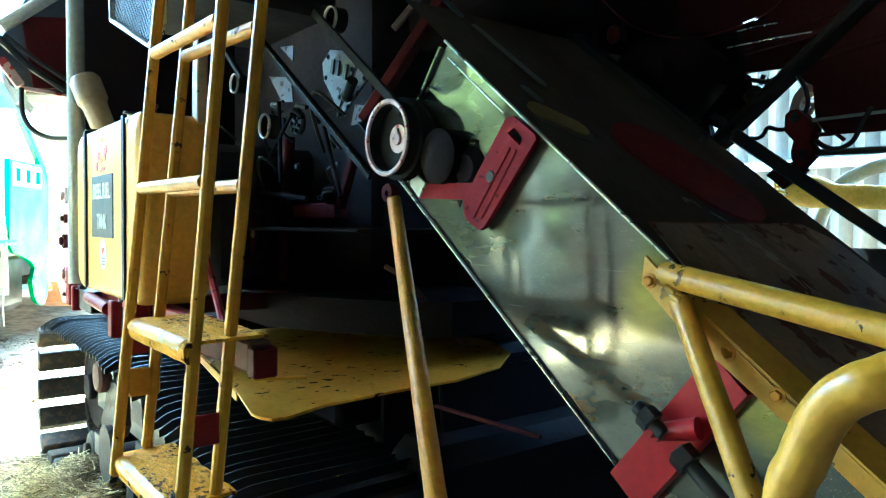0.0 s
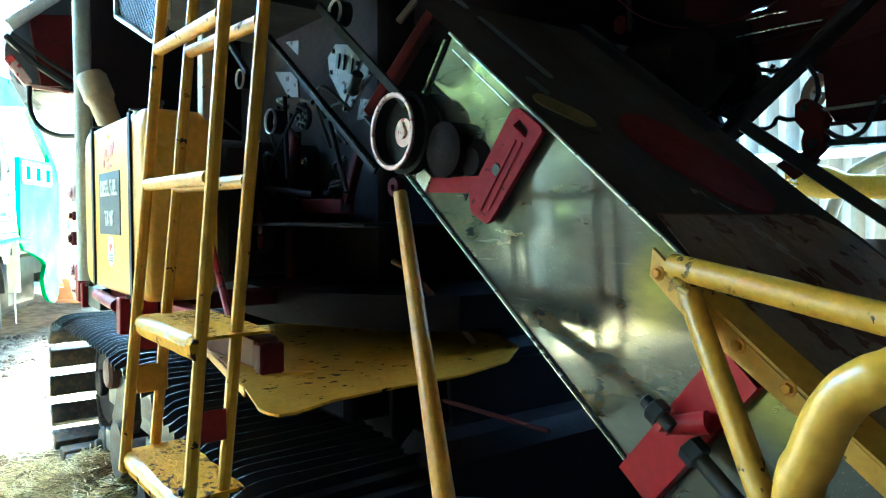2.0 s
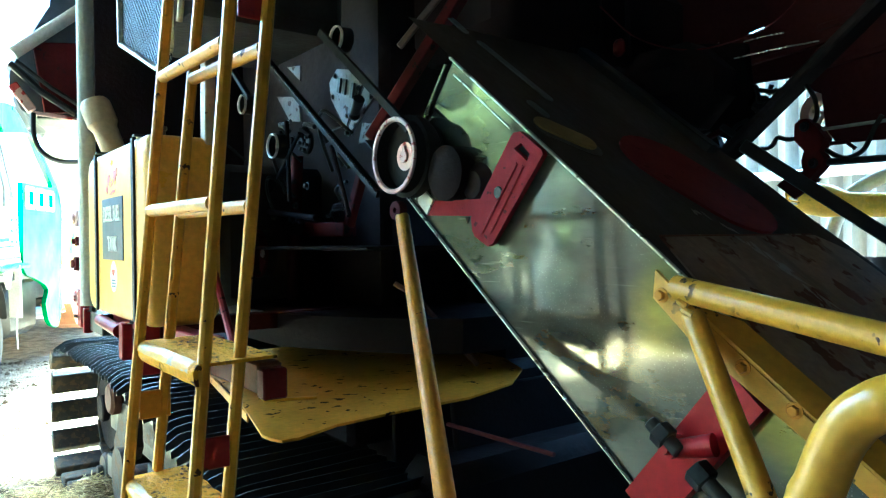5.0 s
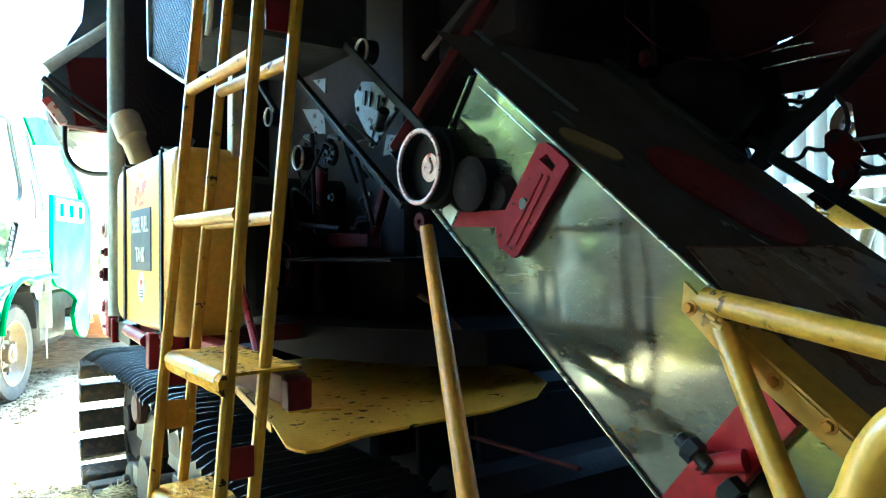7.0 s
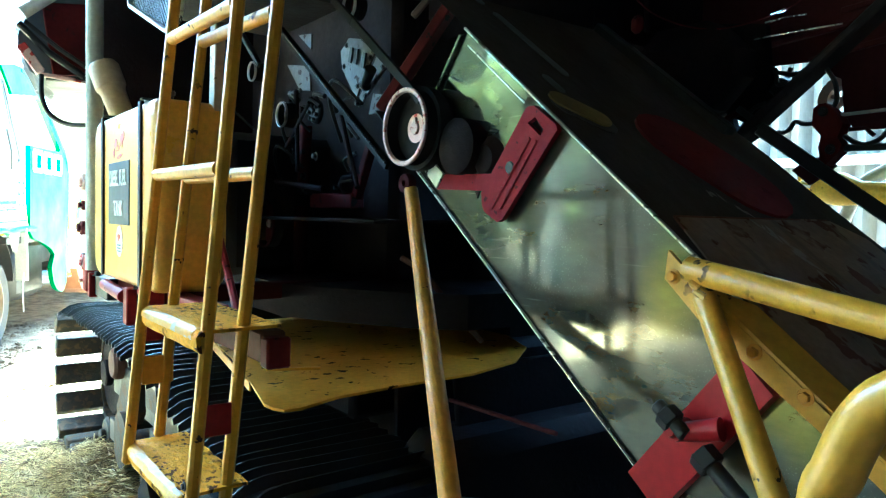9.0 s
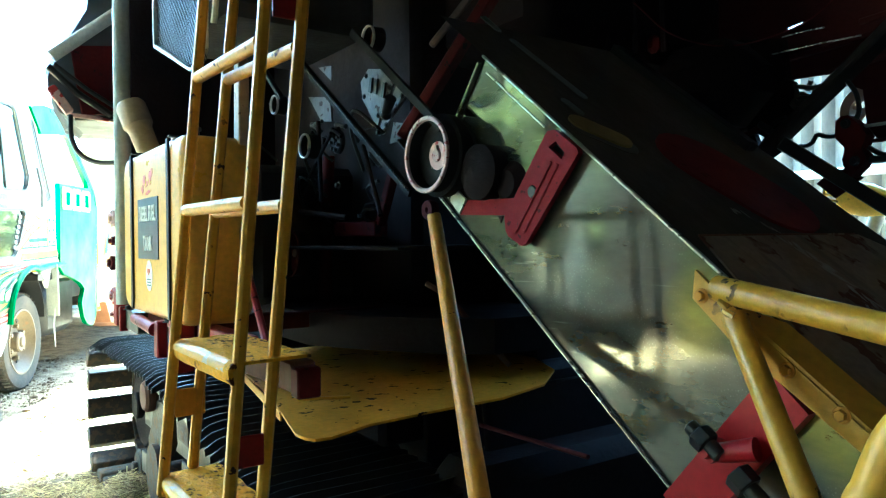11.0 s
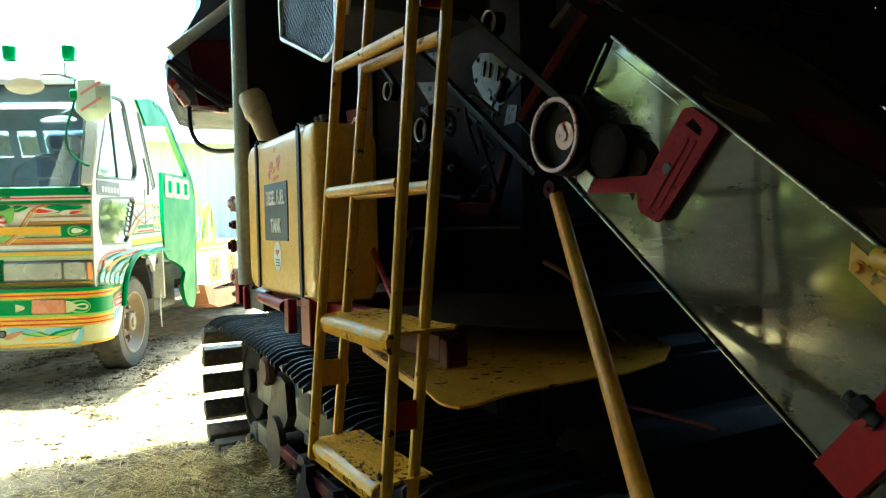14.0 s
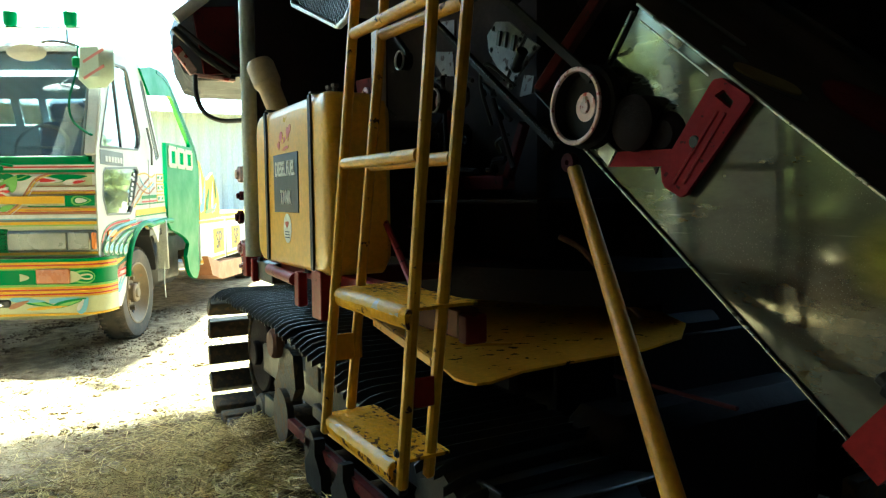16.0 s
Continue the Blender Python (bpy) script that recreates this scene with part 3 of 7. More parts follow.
def tread(z, x0, x1, y0, y1):
    """A step: a bent sheet with a rolled front edge and worn plates on top."""
    prof = [(x0 + 0.004, z - 0.040), (x0 - 0.002, z - 0.030), (x0 - 0.003, z - 0.012), (x0 + 0.004, z - 0.003), (x0 + 0.014, z), (x1, z + 0.002), (x1, z - 0.004), (x0 + 0.018, z - 0.006), (x0 + 0.006, z - 0.016), (x0 + 0.008, z - 0.040)]
    bm = B()
    n = 10
    rings = []
    for i in range(n + 1):
        y = y0 + (y1 - y0) * i / n
        w = 0.0015 * math.sin(i * 2.3)
        rings.append([bm.verts.new((px + (w if k > 3 else 0), y, pz + w * 0.5)) for k, (px, pz) in enumerate(prof)])
    for a, b in zip(rings, rings[1:]):
        for k in range(len(prof)):
            bm.faces.new((a[k], a[(k + 1) % len(prof)], b[(k + 1) % len(prof)], b[k]))
    bm.faces.new(rings[0])
    bm.faces.new(rings[-1][::-1])
    return bm


step_hi = hp("ladder_step", tread(1.012, rail_x(1.0) - 0.022, 0.618, LADDER_Y[0] - 0.01, LADDER_Y[1] + 0.018), M_TREAD, "scuffed yellow step plate")
step_lo = hp("ladder_step", tread(0.718, rail_x(0.71) - 0.022, 0.565, LADDER_Y[0] + 0.012, LADDER_Y[1] + 0.018), M_TREAD, "scuffed yellow step plate")
for st, z, xf in ((step_hi, 1.012, rail_x(1.0) - 0.022), (step_lo, 0.718, rail_x(0.71) - 0.022)):
    bm = B()
    rows = []
    for i in range(25):
        y = LADDER_Y[0] + 0.016 + 0.355 * i / 24
        w = 0.004 * noise.noise(Vector((i * 0.6, z * 9, 2)))
        rows.append([bm.verts.new(p) for p in ((xf - 0.0045, y, z - 0.018 - w), (xf - 0.003, y, z - 0.008), (xf + 0.003, y, z - 0.001), (xf + 0.012 + w, y, z + 0.0022), (xf + 0.012 + w, y, z), (xf + 0.004, y, z - 0.006), (xf - 0.001, y, z - 0.018 - w))])
    for a, b in zip(rows, rows[1:]):
        for k in range(7):
            bm.faces.new((a[k], a[(k + 1) % 7], b[(k + 1) % 7], b[k]))
    part("step_nosing", bm, M_EDGE, st, "rolled front edge worn to bare metal")
hp("step_bar", beam(B(), (rail_x(0.68) + 0.002, LADDER_Y[1] + 0.03, 0.668), (rail_x(0.68) + 0.004, LADDER_Y[0] + 0.03, 0.672), 0.016, 0.022, 0.004), M_LADDER)
# rusty brown here puts the shade under the step into the beam's colour
hp("step_beam", beam(B(), (0.612, 1.29, 0.968), (0.612, 1.68, 0.968), 0.05, 0.06, 0.005), M_RUSTY)
hp("beam_end", box(B(), (0.608, 1.272, 0.962), (0.048, 0.035, 0.058), bev=0.004), M_DARKRED, "dark red end block of the step beam")
hp("step_brace", beam(B(), (0.60, 1.30, 0.925), (0.70, 1.27, 0.922), 0.012, 0.006), M_LADDER)
hp("rail_gusset", box(B(), (rail_x(0.86) + 0.026, LADDER_Y[1] + 0.004, 0.872), (0.066, 0.006, 0.062), bev=0.002), M_LADDER, "rusty yellow gusset plate")
hp("rail_gusset", box(B(), (rail_x(0.84) + 0.032, LADDER_Y[0] + 0.012, 0.845), (0.06, 0.006, 0.058), bev=0.002), M_RED, "dark red gusset plate")
hp("rail_gusset", box(B(), (rail_x(1.67) + 0.036, LADDER_Y[0] + 0.0, 1.675), (0.062, 0.006, 0.075), bev=0.002), M_RED, "dark red gusset plate")
for y, z in ((LADDER_Y[1], 0.74), (LADDER_Y[0], 0.74)):
    bm = B()
    hexbolt(bm, at_x(rail_x(z) - 0.015, y, z), 0.006, 0.006)
    hp("rail_bolt", bm, M_GREASE)

# --- fuel tank on its red frame
TX0, TX1, TY0, TY1, TZ0, TZ1 = 0.575, 0.775, 1.985, 2.755, 0.995, 1.522
bm = B()
rr, k = 0.055, 6
prof = []
for cy, cz, a0 in ((TY1 - rr, TZ1 - rr, 0), (TY0 + rr, TZ1 - rr, 90), (TY0 + rr, TZ0 + rr, 180), (TY1 - rr, TZ0 + rr, 270)):
    for i in range(k + 1):
        a = radians(a0 + 90 * i / k)
        prof.append((cy + rr * math.cos(a), cz + rr * math.sin(a)))
cyy, czz = (TY0 + TY1) / 2, (TZ0 + TZ1) / 2
rings = []
hy, hz = (TY1 - TY0) / 2, (TZ1 - TZ0) / 2
for x, inset in ((TX0, 0.034), (TX0 + 0.003, 0.020), (TX0 + 0.010, 0.009), (TX0 + 0.020, 0.002), (TX0 + 0.034, 0.0), (TX1 - 0.02, 0.0), (TX1, 0.02)):
    rings.append([bm.verts.new((x, cyy + (y - cyy) * (1 - inset / hy), czz + (z - czz) * (1 - inset / hz))) for y, z in prof])
for a, b in zip(rings, rings[1:]):
    for i in range(len(prof)):
        bm.faces.new((a[i], a[(i + 1) % len(prof)], b[(i + 1) % len(prof)], b[i]))
bm.faces.new(rings[0])
bm.faces.new(rings[-1][::-1])
tank = hp("fuel_tank", bm, M_TANK, "rounded yellow steel fuel tank")
for y in (2.588, 2.112):
    bm = B()
    for a, b in (((TX0 - 0.004, y, TZ0 + 0.012), (TX0 - 0.004, y, TZ1 - 0.004)), ((TX0 - 0.002, y, TZ1 + 0.003), (TX1, y, TZ1 + 0.003))):
        beam(bm, a, b, 0.026, 0.006, 0.002, (1, 0, 0) if a[2] < 1.2 else (0, 0, 1))
    part("tank_strap", bm, M_GREASE, tank, "dark steel strap")
part("tank_label", box(B(), (TX0 - 0.001, 2.371, 1.270), (0.004, 0.262, 0.190), bev=0.001), M_LABEL, tank, "navy label with white words")
TXT = Matrix(((0, 0, -1, 0), (-1, 0, 0, 0), (0, 1, 0, 0), (0, 0, 0, 1)))
lettering("DIESEL FUEL", 0.066, M_INK, Matrix.Translation((TX0 - 0.004, 2.371, 1.314)) @ TXT, tank, xscale=0.60)
lettering("TANK", 0.064, M_INK, Matrix.Translation((TX0 - 0.004, 2.366, 1.222)) @ TXT, tank, xscale=0.66)
bm = B()
prism(bm, [(2.366 + 0.042 * math.cos(a), 1.124 + 0.048 * math.sin(a)) for a in (2 * math.pi * i / 24 for i in range(24))], 0.002, yz(TX0 + 0.001))
sticker = part("sticker", bm, M_INK, tank, "oval white sticker with a red heart")
bm = B()
prism(bm, [(2.366 + 0.00105 * 16 * math.sin(a) ** 3, 1.137 + 0.00075 * (13 * math.cos(a) - 5 * math.cos(2 * a) - 2 * math.cos(3 * a) - math.cos(4 * a))) for a in (2 * math.pi * i / 24 for i in range(24))], 0.0015, yz(TX0 - 0.0015))
part("heart", bm, M_DECALRED, sticker)
bm = B()
for z in (1.112, 1.103, 1.094):
    box(bm, (TX0 - 0.0015, 2.366, z), (0.0015, 0.042, 0.004), bev=0.0003)
part("print_line", bm, M_LABEL, sticker)
for i, (dy, dz, w, h, r) in enumerate(((0.03, 0.012, 0.03, 0.035, 20), (0.005, 0.0, 0.045, 0.016, -25), (-0.025, 0.015, 0.022, 0.045, -12), (-0.04, 0.03, 0.02, 0.03, 30), (0.05, -0.015, 0.02, 0.03, 0), (-0.005, -0.028, 0.06, 0.012, -8))):
    bm = B()
    prism(bm, [(2.375 + 1.35 * dy + 0.68 * w * math.cos(a) * math.cos(radians(r)) - h / 2 * math.sin(a) * math.sin(radians(r)), 1.41 + dz + w / 2 * math.cos(a) * math.sin(radians(r)) + h / 2 * math.sin(a) * math.cos(radians(r))) for a in (2 * math.pi * j / 12 for j in range(12))], 0.0015, yz(TX0 + 0.0005))
    part("decal_stroke", bm, M_DECALRED, tank)
bm = B()
disc(bm, 0.045, 0, 0.012, pose(0.64, 2.16, TZ1 - 0.002), 24)
filler = part("filler_flange", bm, M_TAN, tank)
for dx, dy in ((0.02, 0.025), (0.02, -0.025)):
    bm = B()
    tube(bm, [(0.64 + dx, 2.16 + dy, TZ1 + 0.008), (0.64 + dx, 2.16 + dy, TZ1 + 0.035)], 0.008, 8)
    disc(bm, 0.013, 0, 0.012, pose(0.64 + dx, 2.16 + dy, TZ1 + 0.026), 6)
    part("valve", bm, M_BRIGHT, filler)

# tank frame
hp("tank_bracket", box(B(), (0.66, 2.76, 0.945), (0.12, 0.20, 0.075)), M_BLACK, "black steel tank bracket")
hp("tank_bracket_edge", beam(B(), (0.595, 2.885, 0.945), (0.595, 2.86, 0.945), 0.03, 0.09), M_RED)
hp("frame_bar", tube(B(), [(0.595, 2.66, 0.965), (0.575, 2.30, 0.962)], 0.020, 12), M_RED)
hp("frame_plate", box(B(), (0.585, 2.275, 0.935), (0.03, 0.045, 0.11)), M_RED)
hp("frame_post", box(B(), (0.60, 2.10, 0.935), (0.05, 0.085, 0.145)), M_RED)
hp("frame_beam", beam(B(), (0.62, 2.10, 0.985), (1.25, 2.10, 0.985), 0.06, 0.05), M_SHADEDRED)
hp("frame_beam", beam(B(), (0.66, 1.72, 0.975), (0.66, 2.80, 0.975), 0.05, 0.04), M_RED)
hp("stay_rod", tube(B(), [(0.67, 1.62, 0.97), (0.79, 2.15, 1.22)], 0.010, 8), M_RED)
for y, z in ((2.81, 0.983), (2.24, 0.988), (2.12, 1.006)):
    bm = B()
    hexbolt(bm, pose(0.60, y, z), 0.012, 0.016)
    hp("frame_bolt", bm, M_GREASE)

# --- grey post, valves at its foot, air cleaner pot
hp("grey_post", tube(B(), [(0.635, 3.06, 0.985), (0.63, 3.03, 3.9)], 0.031, 20), M_PIPE, "galvanised grey upright pipe")
hp("post_foot", box(B(), (0.66, 3.09, 0.97), (0.11, 0.06, 0.14)), M_RED)
for z, y, r in ((0.94, 3.15, 0.016), (1.015, 3.165, 0.036), (1.235, 3.165, 0.019), (1.325, 3.17, 0.034), (1.145, 3.195, 0.029)):
    bm = B()
    disc(bm, r, 0, 0.02, at_x(0.625, y - 0.02, z), 16)
    disc(bm, r * 0.6, 0.02, 0.032, at_x(0.625, y - 0.02, z), 6)
    hp("pipe_union", bm, M_PINK if z < 1.1 or r > 0.03 else M_DARKRED)
hp("air_pot", lathe(B(), [(0.0001, 0.225), (0.042, 0.222), (0.052, 0.205), (0.052, 0.13), (0.048, 0.125), (0.042, 0.11), (0.040, 0.0), (0.0001, 0.0)], look((0.672, 2.74, 1.53), (0.612, 2.80, 1.73)) @ pose(0, 0, 0, 180, 0, 0), 24), M_TAN, "faded tan air cleaner pot")

# --- perforated screen with a white rim
SX = 0.585
corners = [(2.28, 1.815), (2.31, 2.6), (1.80, 2.6), (1.80, 1.70), (1.84, 1.675), (1.90, 1.668)]
bm = B()
pts = corners + [corners[0]]
for a, b in zip(pts, pts[1:]):
    beam(bm, (SX, a[0], a[1]), (SX, b[0], b[1]), 0.012, 0.018, 0.003, (1, 0, 0))
screen = hp("screen_frame", bm, M_WHITE, "white rim of the radiator screen")
bm = B()
for i in range(120):
    for sgn in (1, -1):
        # diagonal wires clipped to the screen
        c = -1.2 + i * 0.020
        seg_pts = []
        for j in range(81):
            y = 1.80 + 0.50 * j / 80
            z = 1.66 + (y - 1.80) * sgn * 1.0 + c + (0.5 if sgn > 0 else 0.9)
            low = 1.668 + (1.815 - 1.668) * max(0, (y - 1.90)) / 0.38
            if low < z < 2.59:
                seg_pts.append((SX + 0.004, y, z))
        if len(seg_pts) > 1:
            beam(bm, seg_pts[0], seg_pts[-1], 0.0035, 0.003, 0.0005, (1, 0, 0))
tagged(part("wire_mesh", bm, M_GREASE, screen), kind="stuff")
hp("screen_box", box(B(), (0.84, 2.05, 2.35), (0.46, 0.52, 1.1), bev=0.03), M_GREASE, "dark radiator housing")
hp("screen_strip", tube(B(), smooth_path([(0.60, 1.745, 2.2), (0.60, 1.735, 1.95), (0.60, 1.76, 1.80), (0.60, 1.775, 1.76)]), 0.008, 8), M_WHITE)

# --- folded spout and tarpaulin behind the post
bm = B()
poly = [(0.66, 2.75), (0.60, 2.30), (0.47, 2.09), (0.45, 2.0), (0.46, 1.92), (0.51, 1.84), (0.57, 1.81), (0.82, 1.82), (0.82, 2.75)]
rings = []
for i in range(17):
    y = 3.72 + 0.045 * i
    rings.append([bm.verts.new((x + 0.16 * (y - 3.72) + 0.016 * math.sin(i * 2.1 + k), y, z + 0.02 * math.sin(i * 1.7 + k * 2))) for k, (x, z) in enumerate(poly)])
for a, b in zip(rings, rings[1:]):
    for k in range(len(poly)):
        bm.faces.new((a[k], a[(k + 1) % len(poly)], b[(k + 1) % len(poly)], b[k]))
bm.faces.new(rings[0])
bm.faces.new(rings[-1][::-1])
spout = hp("spout_cover", bm, M_TARP, "dusty grey-blue tarpaulin over the unloading spout")
part("cover_pole", tube(B(), [(0.46, 3.68, 2.07), (0.78, 3.66, 2.35)], 0.028, 16), M_WHITE, spout, "white roller pole of the cover")
part("spout_panel", box(B(), (0.66, 3.70, 1.99), (0.20, 0.02, 0.32), (0, -8, 0)), M_DARKRED, spout)
part("spout_lip", beam(B(), (0.455, 3.67, 1.93), (0.53, 3.66, 1.82), 0.05, 0.04), M_PINK, spout, "faded pink spout lip")
part("spout_lip", beam(B(), (0.53, 3.67, 1.81), (0.72, 3.66, 1.80), 0.04, 0.02), M_PINK, spout, "faded pink spout lip")
part("spout_strut", tube(B(), [(0.445, 3.66, 2.02), (0.56, 3.65, 1.91), (0.70, 3.64, 1.82)], 0.016, 8), M_BLACK, spout)
part("spout_strut", tube(B(), [(0.47, 3.65, 2.03), (0.60, 3.64, 1.93), (0.73, 3.63, 1.85)], 0.010, 8), M_BLACK, spout)
part("spout_strut", tube(B(), [(0.55, 3.67, 1.80), (0.72, 3.65, 1.81)], 0.014, 8), M_BLACK, spout)
hp("drain_hose", tube(B(), smooth_path([(0.525, 3.60, 1.80), (0.525, 3.58, 1.70), (0.555, 3.56, 1.625), (0.615, 3.5, 1.585), (0.70, 3.4, 1.58)]), 0.011, 10), M_RUBBER, "black rubber drain hose")
hp("drain_pot", lathe(B(), [(0.0001, 0.0), (0.03, 0.01), (0.045, 0.04), (0.045, 0.09), (0.0001, 0.1)], pose(0.745, 3.45, 1.66), 18), M_TAN)

# --- fender
bm = B()
fend = [(0.640, 1.400), (0.643, 1.362), (0.655, 1.336), (0.690, 1.333), (0.80, 1.375), (0.98, 1.392), (1.19, 1.400), (1.39, 1.462), (1.56, 1.60), (1.66, 1.80), (1.66, 2.6), (0.835, 2.6), (0.798, 2.2), (0.752, 1.888), (0.686, 1.585)]
prism(bm, fend, 0.006, pose(0, 0, 0.826))
fender = hp("fender", bm, M_FENDER, "chipped yellow fender plate over the track")
part("fender_lip", beam(B(), (0.690, 1.60, 0.819), (0.80, 2.20, 0.819), 0.005, 0.022, 0.001), M_FENDER, fender)

# --- body, engine and belts (deep shade, part of it put into near-black colours)
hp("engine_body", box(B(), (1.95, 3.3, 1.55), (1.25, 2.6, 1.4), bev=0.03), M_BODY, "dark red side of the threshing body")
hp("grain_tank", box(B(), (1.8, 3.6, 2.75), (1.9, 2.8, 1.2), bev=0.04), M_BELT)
hp("chassis", box(B(), (1.55, 3.15, 0.72), (0.9, 2.6, 0.22), bev=0.02), M_SHADEBLACK)
hp("belly_box", box(B(), (1.62, 3.0, 0.50), (0.72, 2.4, 0.62), bev=0.03), M_SHADEBLACK)
hp("front_axle_box", box(B(), (1.62, 1.60, 0.42), (0.9, 0.25, 0.4), bev=0.05), M_SHADEBLACK)
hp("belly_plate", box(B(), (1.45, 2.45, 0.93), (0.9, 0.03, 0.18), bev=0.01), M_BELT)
hp("guard_bar", beam(B(), (0.75, 2.02, 1.40), (0.75, 2.01, 1.74), 0.03, 0.045), M_TAN)
hp("torn_sheet", box(B(), (1.79, 1.93, 0.80), (0.08, 0.004, 0.035), (0, 24, 10), 0.001), M_WHITE, "scrap of pale torn sheet")
# black skirt added so that the rear of the fender falls dark
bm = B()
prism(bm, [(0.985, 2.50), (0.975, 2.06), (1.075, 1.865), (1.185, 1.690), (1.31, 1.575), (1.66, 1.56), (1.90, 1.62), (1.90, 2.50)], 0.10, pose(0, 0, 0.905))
hp("drive_skirt", bm, M_SHADEBLACK, "black skirt added to shade the rear of the fender")
# added plate, seen edge-on: keeps bounced light off the fender
hp("belly_plate", box(B(), (1.46, 2.06, 1.205), (0.86, 0.86, 0.012), bev=0.003), M_SHADEBLACK, "thin black plate added to shade the fender")
# black box and sheet added where there is only deep shade
hp("transmission_case", box(B(), (1.98, 2.15, 0.98), (0.62, 0.60, 0.62), bev=0.05), M_SHADEBLACK, "black box added to fill the dark behind the fender")
hp("front_shield", box(B(), (1.72, 1.60, 0.40), (0.80, 0.02, 0.78), (-8, 0, 0), 0.006), M_SHADEBLACK, "black sheet added to keep the axle area dark")
hp("rear_panel", box(B(), (1.02, 3.22, 1.85), (0.66, 0.03, 1.0), bev=0.01), M_SHADEBLACK)
hp("front_guard", box(B(), (1.72, 1.80, 0.40), (1.00, 0.02, 0.66), bev=0.004), M_SHADEBLACK, "black front guard between the tracks")
hp("engine_block", box(B(), (1.15, 2.75, 1.25), (0.42, 0.62, 0.5), bev=0.03), M_GREASE)
hp("engine_guard", tube(B(), [(1.2, 2.385, 1.535), (1.2, 2.405, 1.315)], 0.022, 14), M_DARKRED, "dark red engine guard tube")
hp("engine_guard", tube(B(), [(1.2, 2.418, 1.249), (1.2, 2.421, 1.010)], 0.026, 14), M_SHADEDRED, "dark red guard tube, dimmed in colour for shade")
hp("engine_guard", beam(B(), (1.2, 2.30, 1.268), (1.2, 2.01, 1.264), 0.05, 0.05), M_DARKRED)
hp("engine_guard", beam(B(), (1.2, 2.018, 1.275), (1.2, 1.925, 1.445), 0.03, 0.030), M_DARKRED)


def flat(name, pts, x, material, label="", t=0.006):
    bm = B()
    prism(bm, pts, t, yz(x))
    return hp(name, bm, material, label)


M_PLATE = mat("pale_worn_sheet", (0.115, 0.10, 0.10), 0.42, metal=0.2, spots=(0.05, 0.03, 0.03), spot_scale=36, spot_at=0.60, grime=0.8, grime_col=(0.06, 0.04, 0.04), bump=0.12)
slotted = flat("side_plate", [(2.127, 1.752), (2.075, 1.786), (2.0, 1.770), (1.915, 1.712), (2.005, 1.612), (2.02, 1.585), (2.115, 1.693)], 1.2, M_PLATE, "pale worn slotted inspection plate")
flat("side_plate", [(1.900, 1.700), (1.839, 1.663), (1.990, 1.570), (2.000, 1.590)], 1.2, M_PLATE, "pale worn bare metal guard strip")
flat("side_plate", [(1.918, 1.591), (1.867, 1.581), (1.880, 1.530), (1.942, 1.528)], 1.2, M_PLATE, "pale worn bare metal plate")
flat("side_plate", [(2.448, 1.866), (2.343, 1.851), (2.344, 1.797)], 1.2, M_PLATE, "pale triangular gusset plate")
flat("side_plate", [(2.541, 1.774), (2.358, 1.742), (2.344, 1.654), (2.431, 1.666)], 1.2, M_PLATE, "pale worn bare metal inspection plate")
for y, z in ((2.050, 1.752), (2.016, 1.742), (1.968, 1.722)):
    flat("plate_slot", [(y, z), (y - 0.014, z - 0.004), (y - 0.002, z - 0.050), (y + 0.014, z - 0.044)], 1.192, M_BLACK)
for y, z in ((2.085, 1.765), (2.10, 1.70), (2.01, 1.625), (1.935, 1.700), (1.862, 1.662), (1.96, 1.588)):
    bm = B()
    hexbolt(bm, at_x(1.193, y, z), 0.006, 0.006)
    hp("plate_bolt", bm, M_GREASE)
hp("plate_latch", tube(B(), [(1.18, 1.95, 1.612), (1.165, 1.885, 1.655)], [0.014, 0.018], 12), M_BLACK)
hp("latch_knob", lathe(B(), [(0.0001, -0.012), (0.016, -0.010), (0.020, 0.0), (0.016, 0.010), (0.0001, 0.012)], look((1.18, 1.942, 1.617), (1.165, 1.885, 1.655)), 14), M_BLACK)
for y0, z0, y1, z1, r in ((2.45, 1.40, 2.16, 1.58, 0.006), (2.30, 1.64, 2.24, 1.36, 0.008), (1.98, 1.52, 1.84, 1.30, 0.008), (2.62, 1.35, 2.05, 1.30, 0.010)):
    hp("control_rod", tube(B(), [(1.12, y0, z0), (1.10, y1, z1)], r, 8), M_SHADEBLACK)
random.seed(3)
for i in range(22):
    y, z = random.uniform(1.85, 2.5), random.uniform(1.28, 1.62)
    bm = B()
    if i % 2:
        hexbolt(bm, at_x(1.14 + random.uniform(-0.02, 0.03), y, z), random.uniform(0.006, 0.012), 0.014)
    else:
        tube(bm, smooth_path([(1.17, y, z), (1.14, y - 0.03, z + 0.03), (1.15, y - 0.08, z + random.uniform(-0.05, 0.05))]), random.uniform(0.004, 0.009), 7)
    hp(("wiring_loop", "engine_bolt")[i % 2], bm, (M_GREASE, M_SHADEBLACK, M_BLACK)[i % 3])
bm = B()
for k in range(7):
    q = 2 * math.pi * k / 7
    disc(bm, 0.007, 0, 0.012, at_x(1.165, 2.256 + 0.028 * math.cos(q), 1.568 + 0.028 * math.sin(q)), 6, 0.001)
lathe(bm, [(0.012, 0), (0.042, 0), (0.042, 0.01), (0.036, 0.016), (0.012, 0.016)], at_x(1.18, 2.256, 1.568), 20)
hp("bolted_flange", bm, M_GREASE, "oily steel flange with a ring of bolts")
bracket = flat("idler_bracket", [(2.86, 1.70), (2.70, 1.69), (2.68, 1.46), (2.80, 1.45)], 1.03, M_DARKRED, "maroon idler bracket with two bolts")
